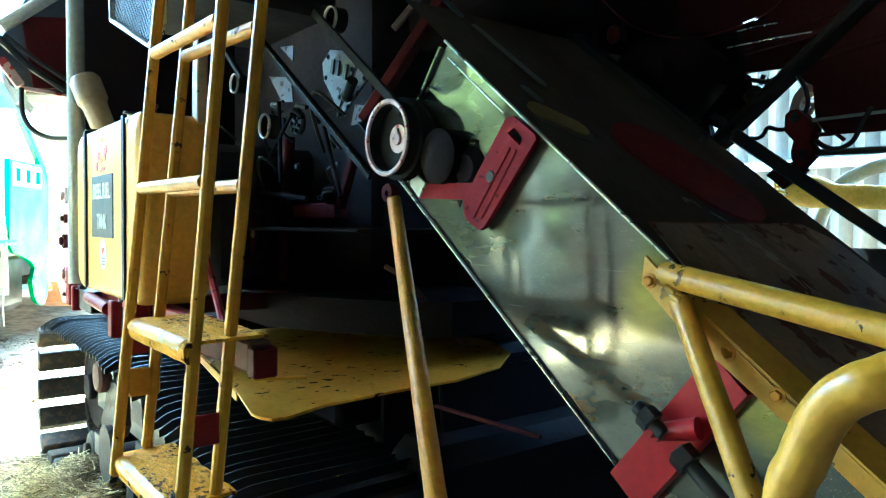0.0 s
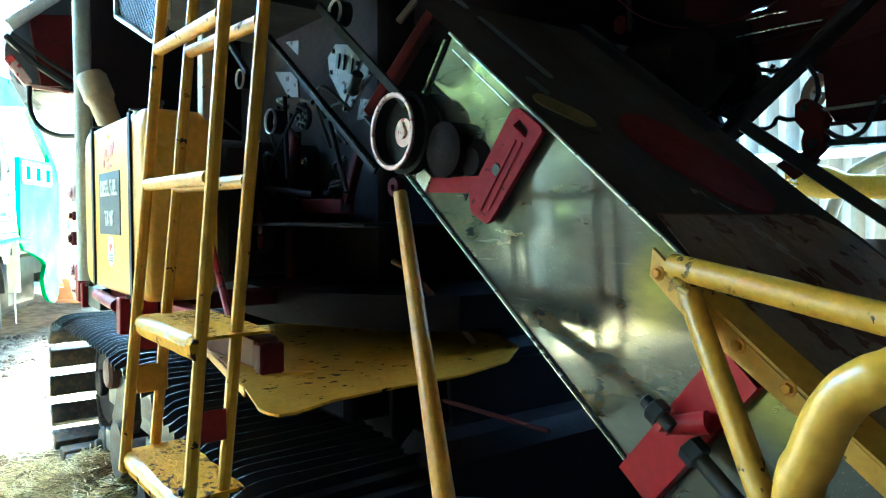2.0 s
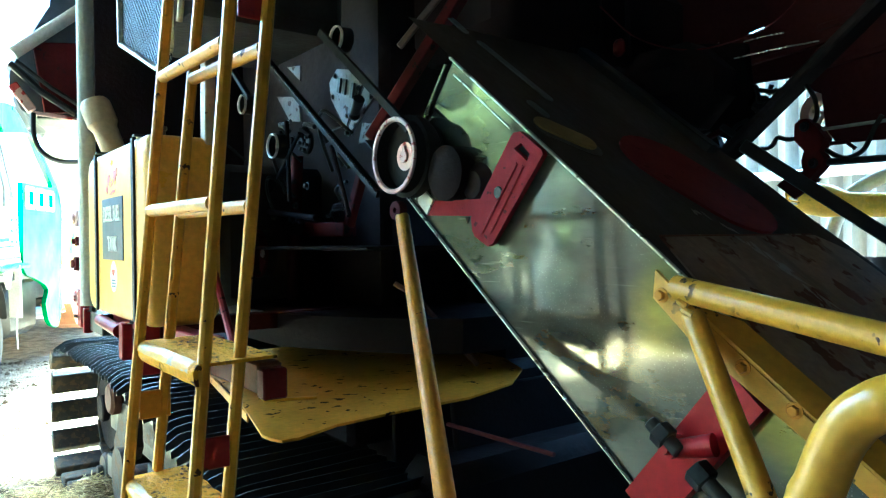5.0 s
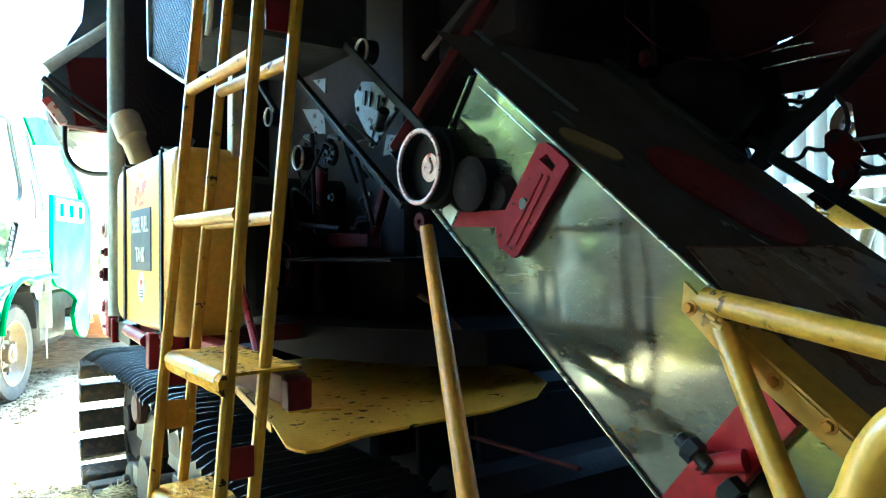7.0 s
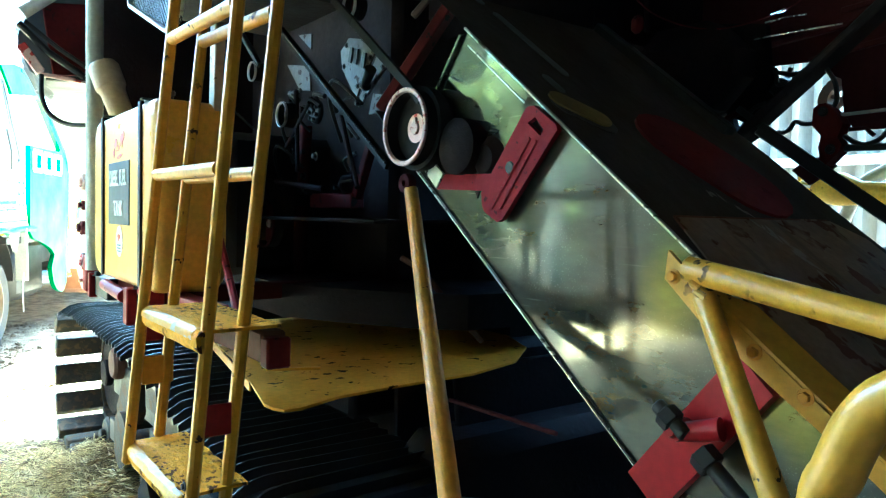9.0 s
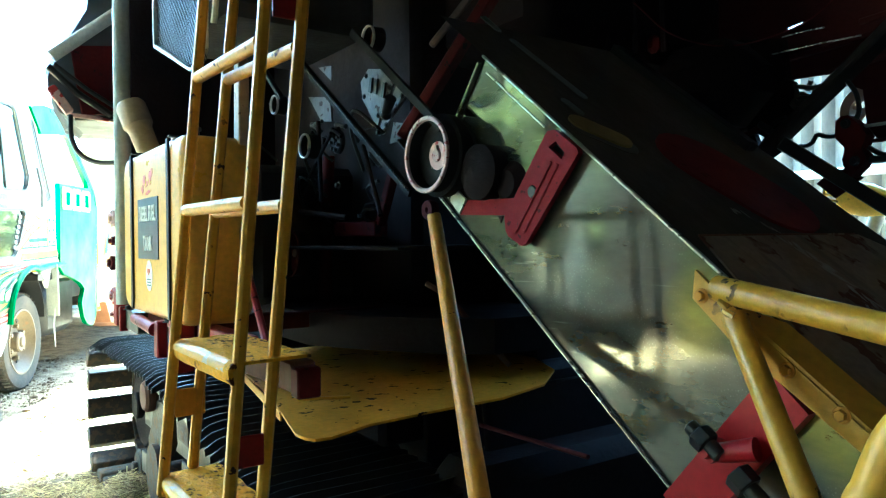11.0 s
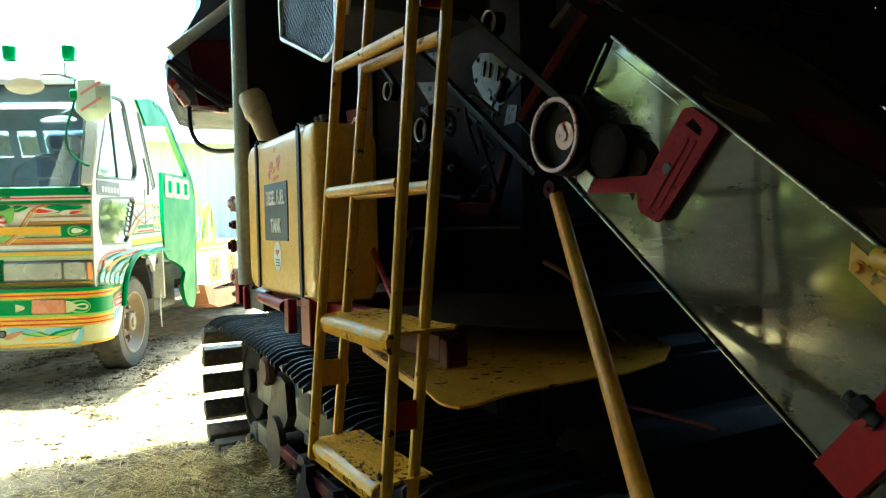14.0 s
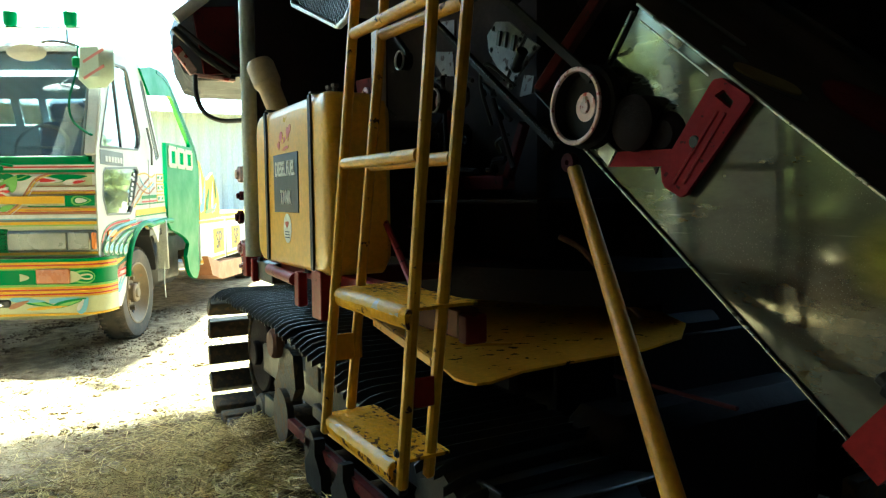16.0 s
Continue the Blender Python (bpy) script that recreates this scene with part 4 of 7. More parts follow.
for y, z in ((2.79, 1.60), (2.74, 1.63)):
    bm = B()
    lathe(bm, [(0.006, 0), (0.028, 0), (0.028, 0.008), (0.020, 0.012), (0.006, 0.012)], at_x(1.022, y, z), 18)
    disc(bm, 0.011, 0.004, 0.02, at_x(1.022, y, z), 6, 0.001)
    part("bracket_bolt", bm, M_PINK, bracket)


def pulley(c, r, width, rim_mat, label, hub=0.34, spokes=5):
    """A belt pulley on the side that faces -x: rim, web, hub with a keyed shaft."""
    bm = B()
    lathe(bm, [(r * 0.87, -0.006), (r * 0.985, -0.006), (r, -0.004), (r, -0.001), (r * 0.985, 0.0015), (r * 0.955, 0.0025), (r * 0.90, 0.0015), (r * 0.87, -0.002)], at_x(*c), 56)
    rim = hp("pulley_rim", bm, rim_mat, label)
    bm = B()
    lathe(bm, [(r * 0.86, -0.005), (r * 0.985, -0.005), (r * 0.94, -width * 0.5), (r * 0.985, -width * 1.3), (r * 0.86, -width * 1.3)], at_x(*c), 48)
    part("pulley_groove", bm, M_BELT, rim)
    bm = B()
    disc(bm, r * 0.923, 0, 0.012, at_x(*c) @ pose(0, 0, -width * 1.25), 32)
    part("pulley_web", bm, M_CASTING, rim)
    bm = B()
    lathe(bm, [(r * 0.14, -0.004), (r * hub, -0.004), (r * hub, 0.004), (r * hub * 0.93, 0.008), (r * 0.14, 0.008)], at_x(*c) @ pose(0, 0, -width), 24)
    part("pulley_hub", bm, M_PINK if rim_mat is not M_SHADEDRED else M_DARKRED, rim)
    bm = B()
    disc(bm, r * 0.17, -0.02, 0.014, at_x(*c) @ pose(0, 0, -width), 14)
    box(bm, (c[0] + width - 0.008, c[1] - r * 0.02, c[2] + r * 0.2), (0.012, r * 0.1, r * 0.14), bev=0.001)
    part("pulley_shaft", bm, M_RIMPINK, rim)
    return rim


pulley((0.975, 1.414, 1.425), 0.090, 0.042, M_RIMPINK, "worn red cast pulley with a bright rim", 0.40)
bm = B()
lathe(bm, [(0.03, 0), (0.094, 0), (0.098, 0.006), (0.098, 0.012), (0.085, 0.03), (0.098, 0.05), (0.098, 0.075), (0.03, 0.075)], at_x(1.085, 1.414, 1.425), 36)
hp("drive_pulley", bm, M_BELT)
hp("pulley_shaft_housing", tube(B(), [(1.08, 1.414, 1.425), (1.5, 1.414, 1.425)], 0.045, 16), M_SHADEBLACK)
pulley((1.0, 1.729, 1.775), 0.034, 0.03, M_RING, "small idler pulley with a bare bright rim", 0.5)
pulley((1.0, 2.40, 1.702), 0.034, 0.03, M_RING, "small idler pulley with a bare bright rim", 0.55)
pulley((1.0, 2.151, 1.531), 0.040, 0.03, M_RING, "small bright idler pulley", 0.6)
pulley((1.05, 2.40, 1.185), 0.085, 0.03, M_SHADEDRED, "red pulley in the shade behind the ladder", 0.3)


def belt(pts, w, t, teeth, side, label):
    bm = B()
    for a, b in zip(pts, pts[1:]):
        beam(bm, a, b, w, t, 0.001, side)
    ob = hp("drive_belt", bm, M_BELT, label)
    if teeth:
        bm = B()
        for a, b in zip(pts, pts[1:]):
            a, b = Vector(a), Vector(b)
            n = int((b - a).length / 0.011)
            d = (b - a).normalized()
            s = Vector((1, 0, 0))
            u = d.cross(s)
            for i in range(n):
                c = a + d * (i + 0.5) * 0.011 - u * teeth
                beam(bm, c - s * w / 2, c + s * w / 2, 0.006, 0.007, 0.0008, d)
        tagged(part("belt_teeth", bm, M_GREASE, ob), kind="stuff")


belt([(0.985, 1.495, 1.340), (0.993, 2.10, 1.758), (1.0, 2.6, 2.105)], 0.022, 0.010, 0.007, (1, 0, 0), "black toothed drive belt")
belt([(0.990, 1.368, 1.482), (0.996, 1.70, 1.727), (1.0, 2.45, 2.285)], 0.022, 0.010, 0, (1, 0, 0), "black toothed drive belt")
belt([(1.0, 2.333, 1.713), (1.0, 2.62, 1.945)], 0.02, 0.010, 0.007, (1, 0, 0), "black toothed drive belt")
for i, (y, z) in enumerate(((1.90, 1.55), (2.25, 1.50), (2.3, 1.38), (2.75, 1.55))):
    hp("fuel_line", tube(B(), smooth_path([(1.15, y, z), (1.08, y + 0.05, z + 0.07), (1.10, y + 0.12, z + 0.02), (1.16, y + 0.15, z - 0.10)]), 0.006, 6), M_RUBBER)
# the posts by the belt and the long red lever
hp("lever_post", beam(B(), (1.10, 1.712, 1.508), (1.30, 1.415, 2.005), 0.05, 0.03), M_DARKRED)
hp("lever_strip", beam(B(), (1.12, 1.60, 1.74), (1.25, 1.42, 1.98), 0.012, 0.02), M_BRIGHT)

# --- prop pole
hp("prop_pole", tube(B(), [(1.105, 1.57, 1.287), (0.738, 0.903, 0.788), (0.45, 0.38, 0.396)], 0.0185, 18), M_POLE, "yellow steel prop pole")
# eye in the dim red, as the pole's top runs into shade
hp("prop_eye", lathe(B(), [(0.008, -0.012), (0.024, -0.012), (0.026, -0.008), (0.026, 0.008), (0.024, 0.012), (0.008, 0.012)], at_x(1.10, 1.580, 1.305), 18), M_SHADEDRED)
hp("hook_rod", tube(B(), smooth_path([(1.2, 1.75, 1.10), (1.23, 1.68, 1.06), (1.32, 1.65, 0.95), (1.40, 1.62, 0.86)]), 0.009, 8), M_RUSTY)
hp("axle_bar", tube(B(), [(1.25, 1.571, 0.719), (1.25, 1.169, 0.729)], 0.006, 10), M_SHADEDRED, "dark red cross bar under the feeder")

# --- track: a low idler in front, a tall sprocket at the back, the top run sagging between carrier rollers
TRK_Y0, TRK_R0, TRK_Z0 = 1.65, 0.255, 0.285
TRK_Y1, TRK_R1, TRK_Z1 = 4.05, 0.335, 0.365


def track_path():
    """The closed run of the chain in (y, z): top from front to back, round the sprocket, back under, round the idler."""
    top = [(TRK_Y0, TRK_Z0 + TRK_R0), (1.96, 0.565), (2.22, 0.602), (2.42, 0.640), (2.86, 0.692), (3.4, 0.705), (TRK_Y1, TRK_Z1 + TRK_R1)]
    run = [(p.x, p.y) for p in smooth_path([(y, z, 0) for y, z in top], 8)]
    run += [(TRK_Y1 + TRK_R1 * math.sin(radians(a)), TRK_Z1 + TRK_R1 * math.cos(radians(a))) for a in range(8, 180, 8)]
    run += [(TRK_Y1 + (TRK_Y0 - TRK_Y1) * k / 10, 0.030) for k in range(11)]
    run += [(TRK_Y0 - TRK_R0 * math.sin(radians(a)), TRK_Z0 - TRK_R0 * math.cos(radians(a))) for a in range(10, 180, 10)]
    return run


def shoe_mesh():
    """One track shoe in local coordinates: x across, y along the run, z outward; three thin leaning grousers with clipped outer ends."""
    bm = B()
    n = 14
    for c, foot, tip, h0, h1 in ((0.0, 0.150, 0.146, -0.010, 0.006), (-0.054, 0.012, 0.004, 0.004, 0.036), (0.0, 0.012, 0.004, 0.004, 0.036), (0.054, 0.012, 0.004, 0.004, 0.036)):
        rings = []
        for i in range(n + 1):
            x = -0.27 + 0.54 * i / n if foot < 0.1 else -0.245 + 0.515 * i / n
            dz = -0.022 * max(0.0, (-x - 0.17) / 0.10) ** 1.6
            lean = 0.006 if foot < 0.1 else 0.0
            clip = 0.55 if foot < 0.1 and i in (0, n) else 1.0
            rings.append([bm.verts.new((x, c + q, dz + hz)) for q, hz in ((-foot / 2, h0), (foot / 2, h0), (lean + tip / 2, h0 + (h1 - h0) * clip), (lean - tip / 2, h0 + (h1 - h0) * clip))])
        for a, b in zip(rings, rings[1:]):
            for k in range(4):
                bm.faces.new((a[k], a[(k + 1) % 4], b[(k + 1) % 4], b[k]))
        bm.faces.new(rings[0][::-1])
        bm.faces.new(rings[-1])
    return put(bm, "track_shoe")


def shoe_flat_mesh():
    bm = B()
    box(bm, (0, 0, 0), (0.55, 0.112, 0.055), bev=0.006)
    box(bm, (0.0, 0, -0.04), (0.10, 0.15, 0.03), bev=0.006)
    return put(bm, "track_shoe")


def track(xc, label):
    run = track_path()
    run.append(run[0])
    lengths = [math.dist(a, b) for a, b in zip(run, run[1:])]
    total = sum(lengths)
    count = round(total / 0.164)
    bm = B()
    beam(bm, (xc + 0.02, TRK_Y0 + 0.1, 0.36), (xc + 0.02, TRK_Y1 - 0.1, 0.36), 0.16, 0.16, 0.01)
    beam(bm, (xc - 0.14, TRK_Y0 + 0.25, 0.20), (xc - 0.14, TRK_Y1 - 0.45, 0.20), 0.02, 0.10, 0.004)
    root = hp("track_frame", bm, M_BLACK, label)
    a, b = shoe_mesh(), shoe_flat_mesh()
    a.materials.append(M_RUBBER)
    b.materials.append(M_SHOE)
    for i in range(count):
        d, k = total * (i + 0.4) / count, 0
        while d > lengths[k]:
            d -= lengths[k]
            k += 1
        (y0, z0), (y1, z1) = run[k], run[k + 1]
        f = d / lengths[k]
        y, z = y0 + (y1 - y0) * f, z0 + (z1 - z0) * f
        turn = math.degrees(math.atan2(z1 - z0, y1 - y0))
        me = a if abs(turn) < 40 or (y < TRK_Y0 and z > TRK_Z0) else b
        part("track_shoe", me, None, root, m=pose(xc + random.uniform(-0.012, 0.012), y, z, turn + random.uniform(-3, 3), random.uniform(-1, 1), random.uniform(-2, 2)))
    for y, r, z in ((TRK_Y1, 0.22, TRK_Z1), (TRK_Y0, 0.16, TRK_Z0)):
        bm = B()
        disc(bm, r, -0.05, 0.05, at_x(xc, y, z), 30, 0.01)
        disc(bm, 0.07, 0.05, 0.09, at_x(xc, y, z), 18, 0.008)
        for k in range(10):
            an = 2 * math.pi * k / 10
            box(bm, (xc, y + (r + 0.02) * math.cos(an), z + (r + 0.02) * math.sin(an)), (0.05, 0.05, 0.07), (math.degrees(an) - 90, 0, 0), 0.01)
        part("sprocket", bm, M_SHADEBLACK, root)
    for y in (2.0, 2.35, 2.7, 3.05, 3.4, 3.7):
        bm = B()
        disc(bm, 0.085, -0.06, 0.15, at_x(xc, y, 0.14), 22, 0.012)
        disc(bm, 0.03, 0.15, 0.175, at_x(xc, y, 0.14), 14, 0.004)
        part("track_roller", bm, M_SHOE, root)
    bm = B()
    disc(bm, 0.066, -0.02, 0.03, at_x(xc - 0.215, 3.12, 0.598), 22, 0.012)
    part("carrier_hub", bm, M_RUSTY, root)
    bm = B()
    prism(bm, [(3.112, 0.561), (3.06, 0.585), (2.98, 0.592), (2.925, 0.575), (2.90, 0.44), (2.95, 0.38), (3.20, 0.34), (3.21, 0.40), (3.15, 0.47)], 0.04, yz(xc - 0.165))
    part("frame_cheek", bm, M_SHOE, root, "muddy brown frame cheek")
    part("frame_panel", box(B(), (xc - 0.19, 2.715, 0.565), (0.012, 0.155, 0.155), bev=0.004), M_SHOE, root)
    for y, z, h, r in ((3.04, 0.30, 0.02, 0.105), (2.66, 0.24, 0.10, 0.06)):
        bm = B()
        prism(bm, [(y + r * math.cos(q) * (1 if abs(math.cos(q)) > 0.01 else 0), z + (h / 2 if math.sin(q) > 0 else -h / 2) + r * math.sin(q)) for q in (2 * math.pi * k / 20 for k in range(20))], 0.03, yz(xc - 0.20))
        part("roller_guard", bm, M_SHOE, root, "muddy rounded roller guard")
    for y in (2.52, 2.24):
        bm = B()
        prism(bm, [(y + 0.09, 0.17), (y + 0.11, 0.24), (y + 0.05, 0.30), (y + 0.03, 0.35), (y - 0.01, 0.355), (y - 0.01, 0.30), (y - 0.07, 0.24), (y - 0.08, 0.16)], 0.04, yz(xc - 0.22))
        part("roller_fork", bm, M_BELT, root, "black curved roller fork")
    part("guide_rail", beam(B(), (xc - 0.215, 2.0, 0.290), (xc - 0.215, 2.95, 0.292), 0.03, 0.045), M_DARKRED, root, "dull red guide rail")
    part("side_bar", beam(B(), (xc - 0.20, 1.90, 0.385), (xc - 0.20, 2.66, 0.420), 0.03, 0.05), M_GREASE, root)
    return root


track(0.955, "black steel crawler frame with muddy shoes")
track(2.35, "black steel crawler frame with muddy shoes")
bm = B()
prism(bm, [(1.44, 0.16), (1.62, 0.14), (1.90, 0.36), (1.86, 0.42), (1.62, 0.515), (1.44, 0.52)], 0.012, yz(0.80))
toe = hp("toe_guard", bm, M_BLACK, "black steel toe guard in front of the track")
part("toe_lip", beam(B(), (0.79, 1.44, 0.525), (0.79, 1.62, 0.520), 0.014, 0.012, 0.003), M_BLACK, toe)
hp("toe_plate", box(B(), (1.0, 1.42, 0.50), (0.42, 0.16, 0.012), (-16, 0, 0)), M_BLACK)

# --- feeder house: galvanised side, dusty top
FD = Vector((0, -0.786, -0.618))          # down the slope
FN = Vector((0, -0.618, 0.786))           # out of the top
FA = Vector((1.06, 1.284, 1.609))        # upper edge of the side, top end
FW, FH = 0.695, 0.332


def feed(s, h, x=0.0):
    """A point s metres down the slope from the top end, h under the top sheet, x inwards from the side."""
    return FA + FD * s - FN * h + Vector((x, 0, 0))


def feed_poly(bm, pts, x, t):
    lo = [bm.verts.new(feed(s, h, x)) for s, h in pts]
    hi = [bm.verts.new(feed(s, h, x - t)) for s, h in pts]
    bm.faces.new(lo)
    bm.faces.new(hi[::-1])
    for k in range(len(pts)):
        bm.faces.new((lo[k], lo[(k + 1) % len(pts)], hi[(k + 1) % len(pts)], hi[k]))
    return bm


# side sheet with slight dents
bm = B()
nu, nv = 60, 14
grid = [[bm.verts.new(feed(-0.02 + 1.75 * i / nu, -0.014 + (FH + 0.010) * j / nv, 0.0007 * noise.noise(Vector((i * 0.13, j * 0.33, 7))) * math.sin(math.pi * j / nv))) for i in range(nu + 1)] for j in range(nv + 1)]
for j in range(nv):
    for i in range(nu):
        bm.faces.new((grid[j][i], grid[j][i + 1], grid[j + 1][i + 1], grid[j + 1][i]))
feeder = hp("feeder_side", bm, M_GALV, "dented galvanised side sheet of the feeder house")
part("side_flange", beam(B(), feed(-0.03, -0.0165, -0.004), feed(1.75, -0.0165, -0.004), 0.008, 0.006, 0.002, FN), M_LIP, feeder, "bright worn edge of the sheet")
part("side_crease", beam(B(), feed(0.0, 0.009, -0.001), feed(0.24, 0.009, -0.001), 0.003, 0.004, 0.001, FN), M_LIP, feeder)
part("side_flange", beam(B(), feed(-0.06, FH, -0.006), feed(1.75, FH, -0.004), 0.008, 0.006, 0.002, FN), M_LIP, feeder)
part("side_flange", beam(B(), feed(-0.03, 0, -0.004), feed(-0.03, FH, -0.004), 0.012, 0.010, 0.002, FD), M_GALV, feeder)
# top sheet, far side, underside
bm = B()
nu, nv = 40, 20
grid = [[bm.verts.new(feed(-0.25 + 2.0 * i / nu, -0.018 - 0.004 * noise.noise(Vector((i * 0.2, j * 0.3, 2))), FW * j / nv)) for i in range(nu + 1)] for j in range(nv + 1)]
for j in range(nv):
    for i in range(nu):
        bm.faces.new((grid[j][i], grid[j][i + 1], grid[j + 1][i + 1], grid[j + 1][i]))
hp("feeder_top", bm, M_FEEDTOP, "dusty dark top sheet of the feeder house")
bm = B()
feed_poly(bm, [(-0.25, 0.0), (1.75, 0.0), (1.75, FH), (-0.25, FH)], FW, 0.004)
hp("feeder_far_side", bm, M_BLACK)
bm = B()
a = [bm.verts.new(feed(s, FH + 0.002, x)) for s, x in ((-0.25, 0.004), (1.75, 0.004), (1.75, FW), (-0.25, FW))]
b = [bm.verts.new(v.co - FN * 0.004) for v in a]
bm.faces.new(a)
bm.faces.new(b[::-1])
for k in range(4):
    bm.faces.new((a[k], a[(k + 1) % 4], b[(k + 1) % 4], b[k]))
hp("feeder_bottom", bm, M_BLACK)


def on_top(poly, t, lift=0.020):
    bm = B()
    lo = [bm.verts.new(feed(s, -lift, x)) for s, x in poly]
    hi = [bm.verts.new(feed(s, -lift - t, x)) for s, x in poly]
    bm.faces.new(lo)
    bm.faces.new(hi[::-1])
    for k in range(len(poly)):
        bm.faces.new((lo[k], lo[(k + 1) % len(poly)], hi[(k + 1) % len(poly)], hi[k]))
    return bm


def capsule(s0, x0, s1, x1, r, n=10):
    a0 = math.atan2(x1 - x0, s1 - s0)
    return [(s1 + r * math.cos(a0 - math.pi / 2 + math.pi * i / n), x1 + r * math.sin(a0 - math.pi / 2 + math.pi * i / n)) for i in range(n + 1)] + \
           [(s0 + r * math.cos(a0 + math.pi / 2 + math.pi * i / n), x0 + r * math.sin(a0 + math.pi / 2 + math.pi * i / n)) for i in range(n + 1)]


hp("inspection_lid", on_top(capsule(0.268, 0.068, 0.317, 0.126, 0.034), 0.004), M_LID, "faded yellow oval inspection lid")
hp("inspection_lid_rim", on_top(capsule(0.288, 0.063, 0.336, 0.126, 0.036), 0.002, 0.0185), M_BLACK)
hp("cover_plate", on_top(capsule(0.392, 0.343, 0.513, 0.401, 0.122), 0.006), M_COVER, "dull red oval cover plate")
hp("scraped_panel", on_top([(0.645, 0.034), (0.642, 0.585), (0.70, 0.655), (1.74, 0.685), (1.74, 0.006), (0.756, 0.006)], 0.003), M_SCRAPE, "scraped rusty panel on the feeder house")
for s0, x0, s1, x1 in ((-0.158, 0.171, 0.125, 0.186), (-0.306, 0.164, -0.219, 0.16), (0.165, 0.098, 0.215, 0.102)):
    hp("wear_strip", on_top(capsule(s0, x0, s1, x1, 0.011, 3), 0.003), M_STREAK)
hp("side_rail", beam(B(), feed(-0.25, -0.026, FW - 0.07), feed(0.30, -0.026, FW - 0.07), 0.04, 0.03, 0.004, FN), M_BLACK)
hp("panel_bar", beam(B(), feed(0.642, -0.022, 0.034), feed(0.640, -0.022, 0.575), 0.006, 0.005, 0.002, FN), M_RUSTY)
random.seed(17)
for i in range(34):
    f = random.random()
    s0, x0 = 0.56 + 0.34 * f, 0.245 + 0.055 * min(1, f * 2) + random.gauss(0, 0.010)
    L, w, sk = random.uniform(0.008, 0.045), random.uniform(0.0015, 0.006), random.uniform(-0.3, 0.5)
    ring = [(s0 - L / 2, x0), (s0 - L * 0.2, x0 + w + sk * L * 0.3), (s0 + L * 0.25, x0 + w * random.uniform(0.2, 1) + sk * L * 0.6), (s0 + L / 2, x0 + sk * L), (s0 + L * 0.2, x0 - w + sk * L * 0.6), (s0 - L * 0.15, x0 - w * random.uniform(0.1, 1))]
    hp("paint_scrape", on_top(ring, 0.0006, 0.0235), M_SCUFF)

# red hanger plate on the side, with its slot and arm
bm = B()
holed_plate(bm, [(1.076, 1.434), (1.068, 1.440), (1.050, 1.440), (0.990, 1.398), (0.986, 1.388), (1.134, 1.218), (1.150, 1.212), (1.192, 1.233), (1.200, 1.245), (1.204, 1.274)], [[(1.047, 1.417), (1.022, 1.392), (1.031, 1.380), (1.067, 1.408)]], 0.012, yz(1.049))
hanger = hp("hanger_plate", bm, M_HANGER, "worn dull red hanger plate with a slot")
for a, b in (((1.036, 1.040, 1.372), (1.036, 1.140, 1.240)), ((1.036, 1.058, 1.378), (1.036, 1.168, 1.240))):
    part("pressed_rib", beam(B(), a, b, 0.007, 0.003, 0.0014, (1, 0, 0)), M_HANGER, hanger)
bm = B()
disc(bm, 0.013, 0, 0.005, at_x(1.039, 1.115, 1.323), 14)
part("plate_hole_plug", bm, M_BLACK, hanger)
bm = B()
prism(bm, [(1.339, 1.317), (1.368, 1.284), (1.16, 1.276), (1.17, 1.313)], 0.010, yz(1.050))
arm = hp("hanger_arm", bm, M_HANGER)
bm = B()
prism(bm, [(1.232, 1.277), (1.216, 1.277), (1.220, 1.268), (1.224, 1.262), (1.227, 1.269)], 0.003, yz(1.046))
part("torn_seal", bm, M_SHADEBLACK, arm)
bm = B()
prism(bm, [(1.391, 1.355), (1.426, 1.338), (1.365, 1.286), (1.341, 1.319)], 0.006, yz(1.042))
hp("hanger_cheek", bm, M_LIP, "bare bent end of the hanger arm")
hp("feed_motor", lathe(B(), [(0.0001, -0.05), (0.04, -0.05), (0.062, -0.035), (0.062, 0.03), (0.045, 0.04), (0.0001, 0.045)], at_x(1.05, 1.275, 1.375), 24), M_SHADEBLACK, "black hydraulic motor")
hp("motor_port", lathe(B(), [(0.0001, -0.05), (0.045, -0.05), (0.05, -0.03), (0.05, 0.0), (0.03, 0.02), (0.0001, 0.02)], at_x(1.06, 1.205, 1.345), 20), M_SHADEBLACK)

# --- header linkage: red clamp block, yellow plate and tubes
bm = B()
feed_poly(bm, [(0.718, -0.014), (0.742, 0.024), (0.83, 0.030), (1.10, 0.009), (1.80, -0.020), (1.80, -0.045), (1.10, -0.018), (1.03, -0.013), (0.84, -0.009)], -0.045, 0.008)
plate = hp("hitch_angle", bm, M_TUBE, "yellow bolted hitch angle along the feeder edge")
bm = B()
lo = [bm.verts.new(feed(s, h, x)) for s, h, x in ((0.80, -0.0085, -0.052), (0.84, -0.009, -0.052), (1.03, -0.013, -0.052), (1.80, -0.045, -0.052), (1.80, -0.056, -0.006), (1.03, -0.029, -0.006), (0.86, -0.024, -0.006))]
hi = [bm.verts.new(v.co + FN * 0.006) for v in lo]
bm.faces.new(lo)
bm.faces.new(hi[::-1])
for k in range(7):
    bm.faces.new((lo[k], lo[(k + 1) % 7], hi[(k + 1) % 7], hi[k]))
part("angle_leg", bm, M_TUBE, plate)
for s, h in ((0.752, 0.010), (0.917, 0.001), (1.004, -0.007), (1.25, -0.03)):
    bm = B()
    hexbolt(bm, Matrix.Translation(feed(s, h, -0.053)) @ AX_X, 0.008, 0.010)
    part("angle_bolt", bm, M_POLE, plate)
bm = B()
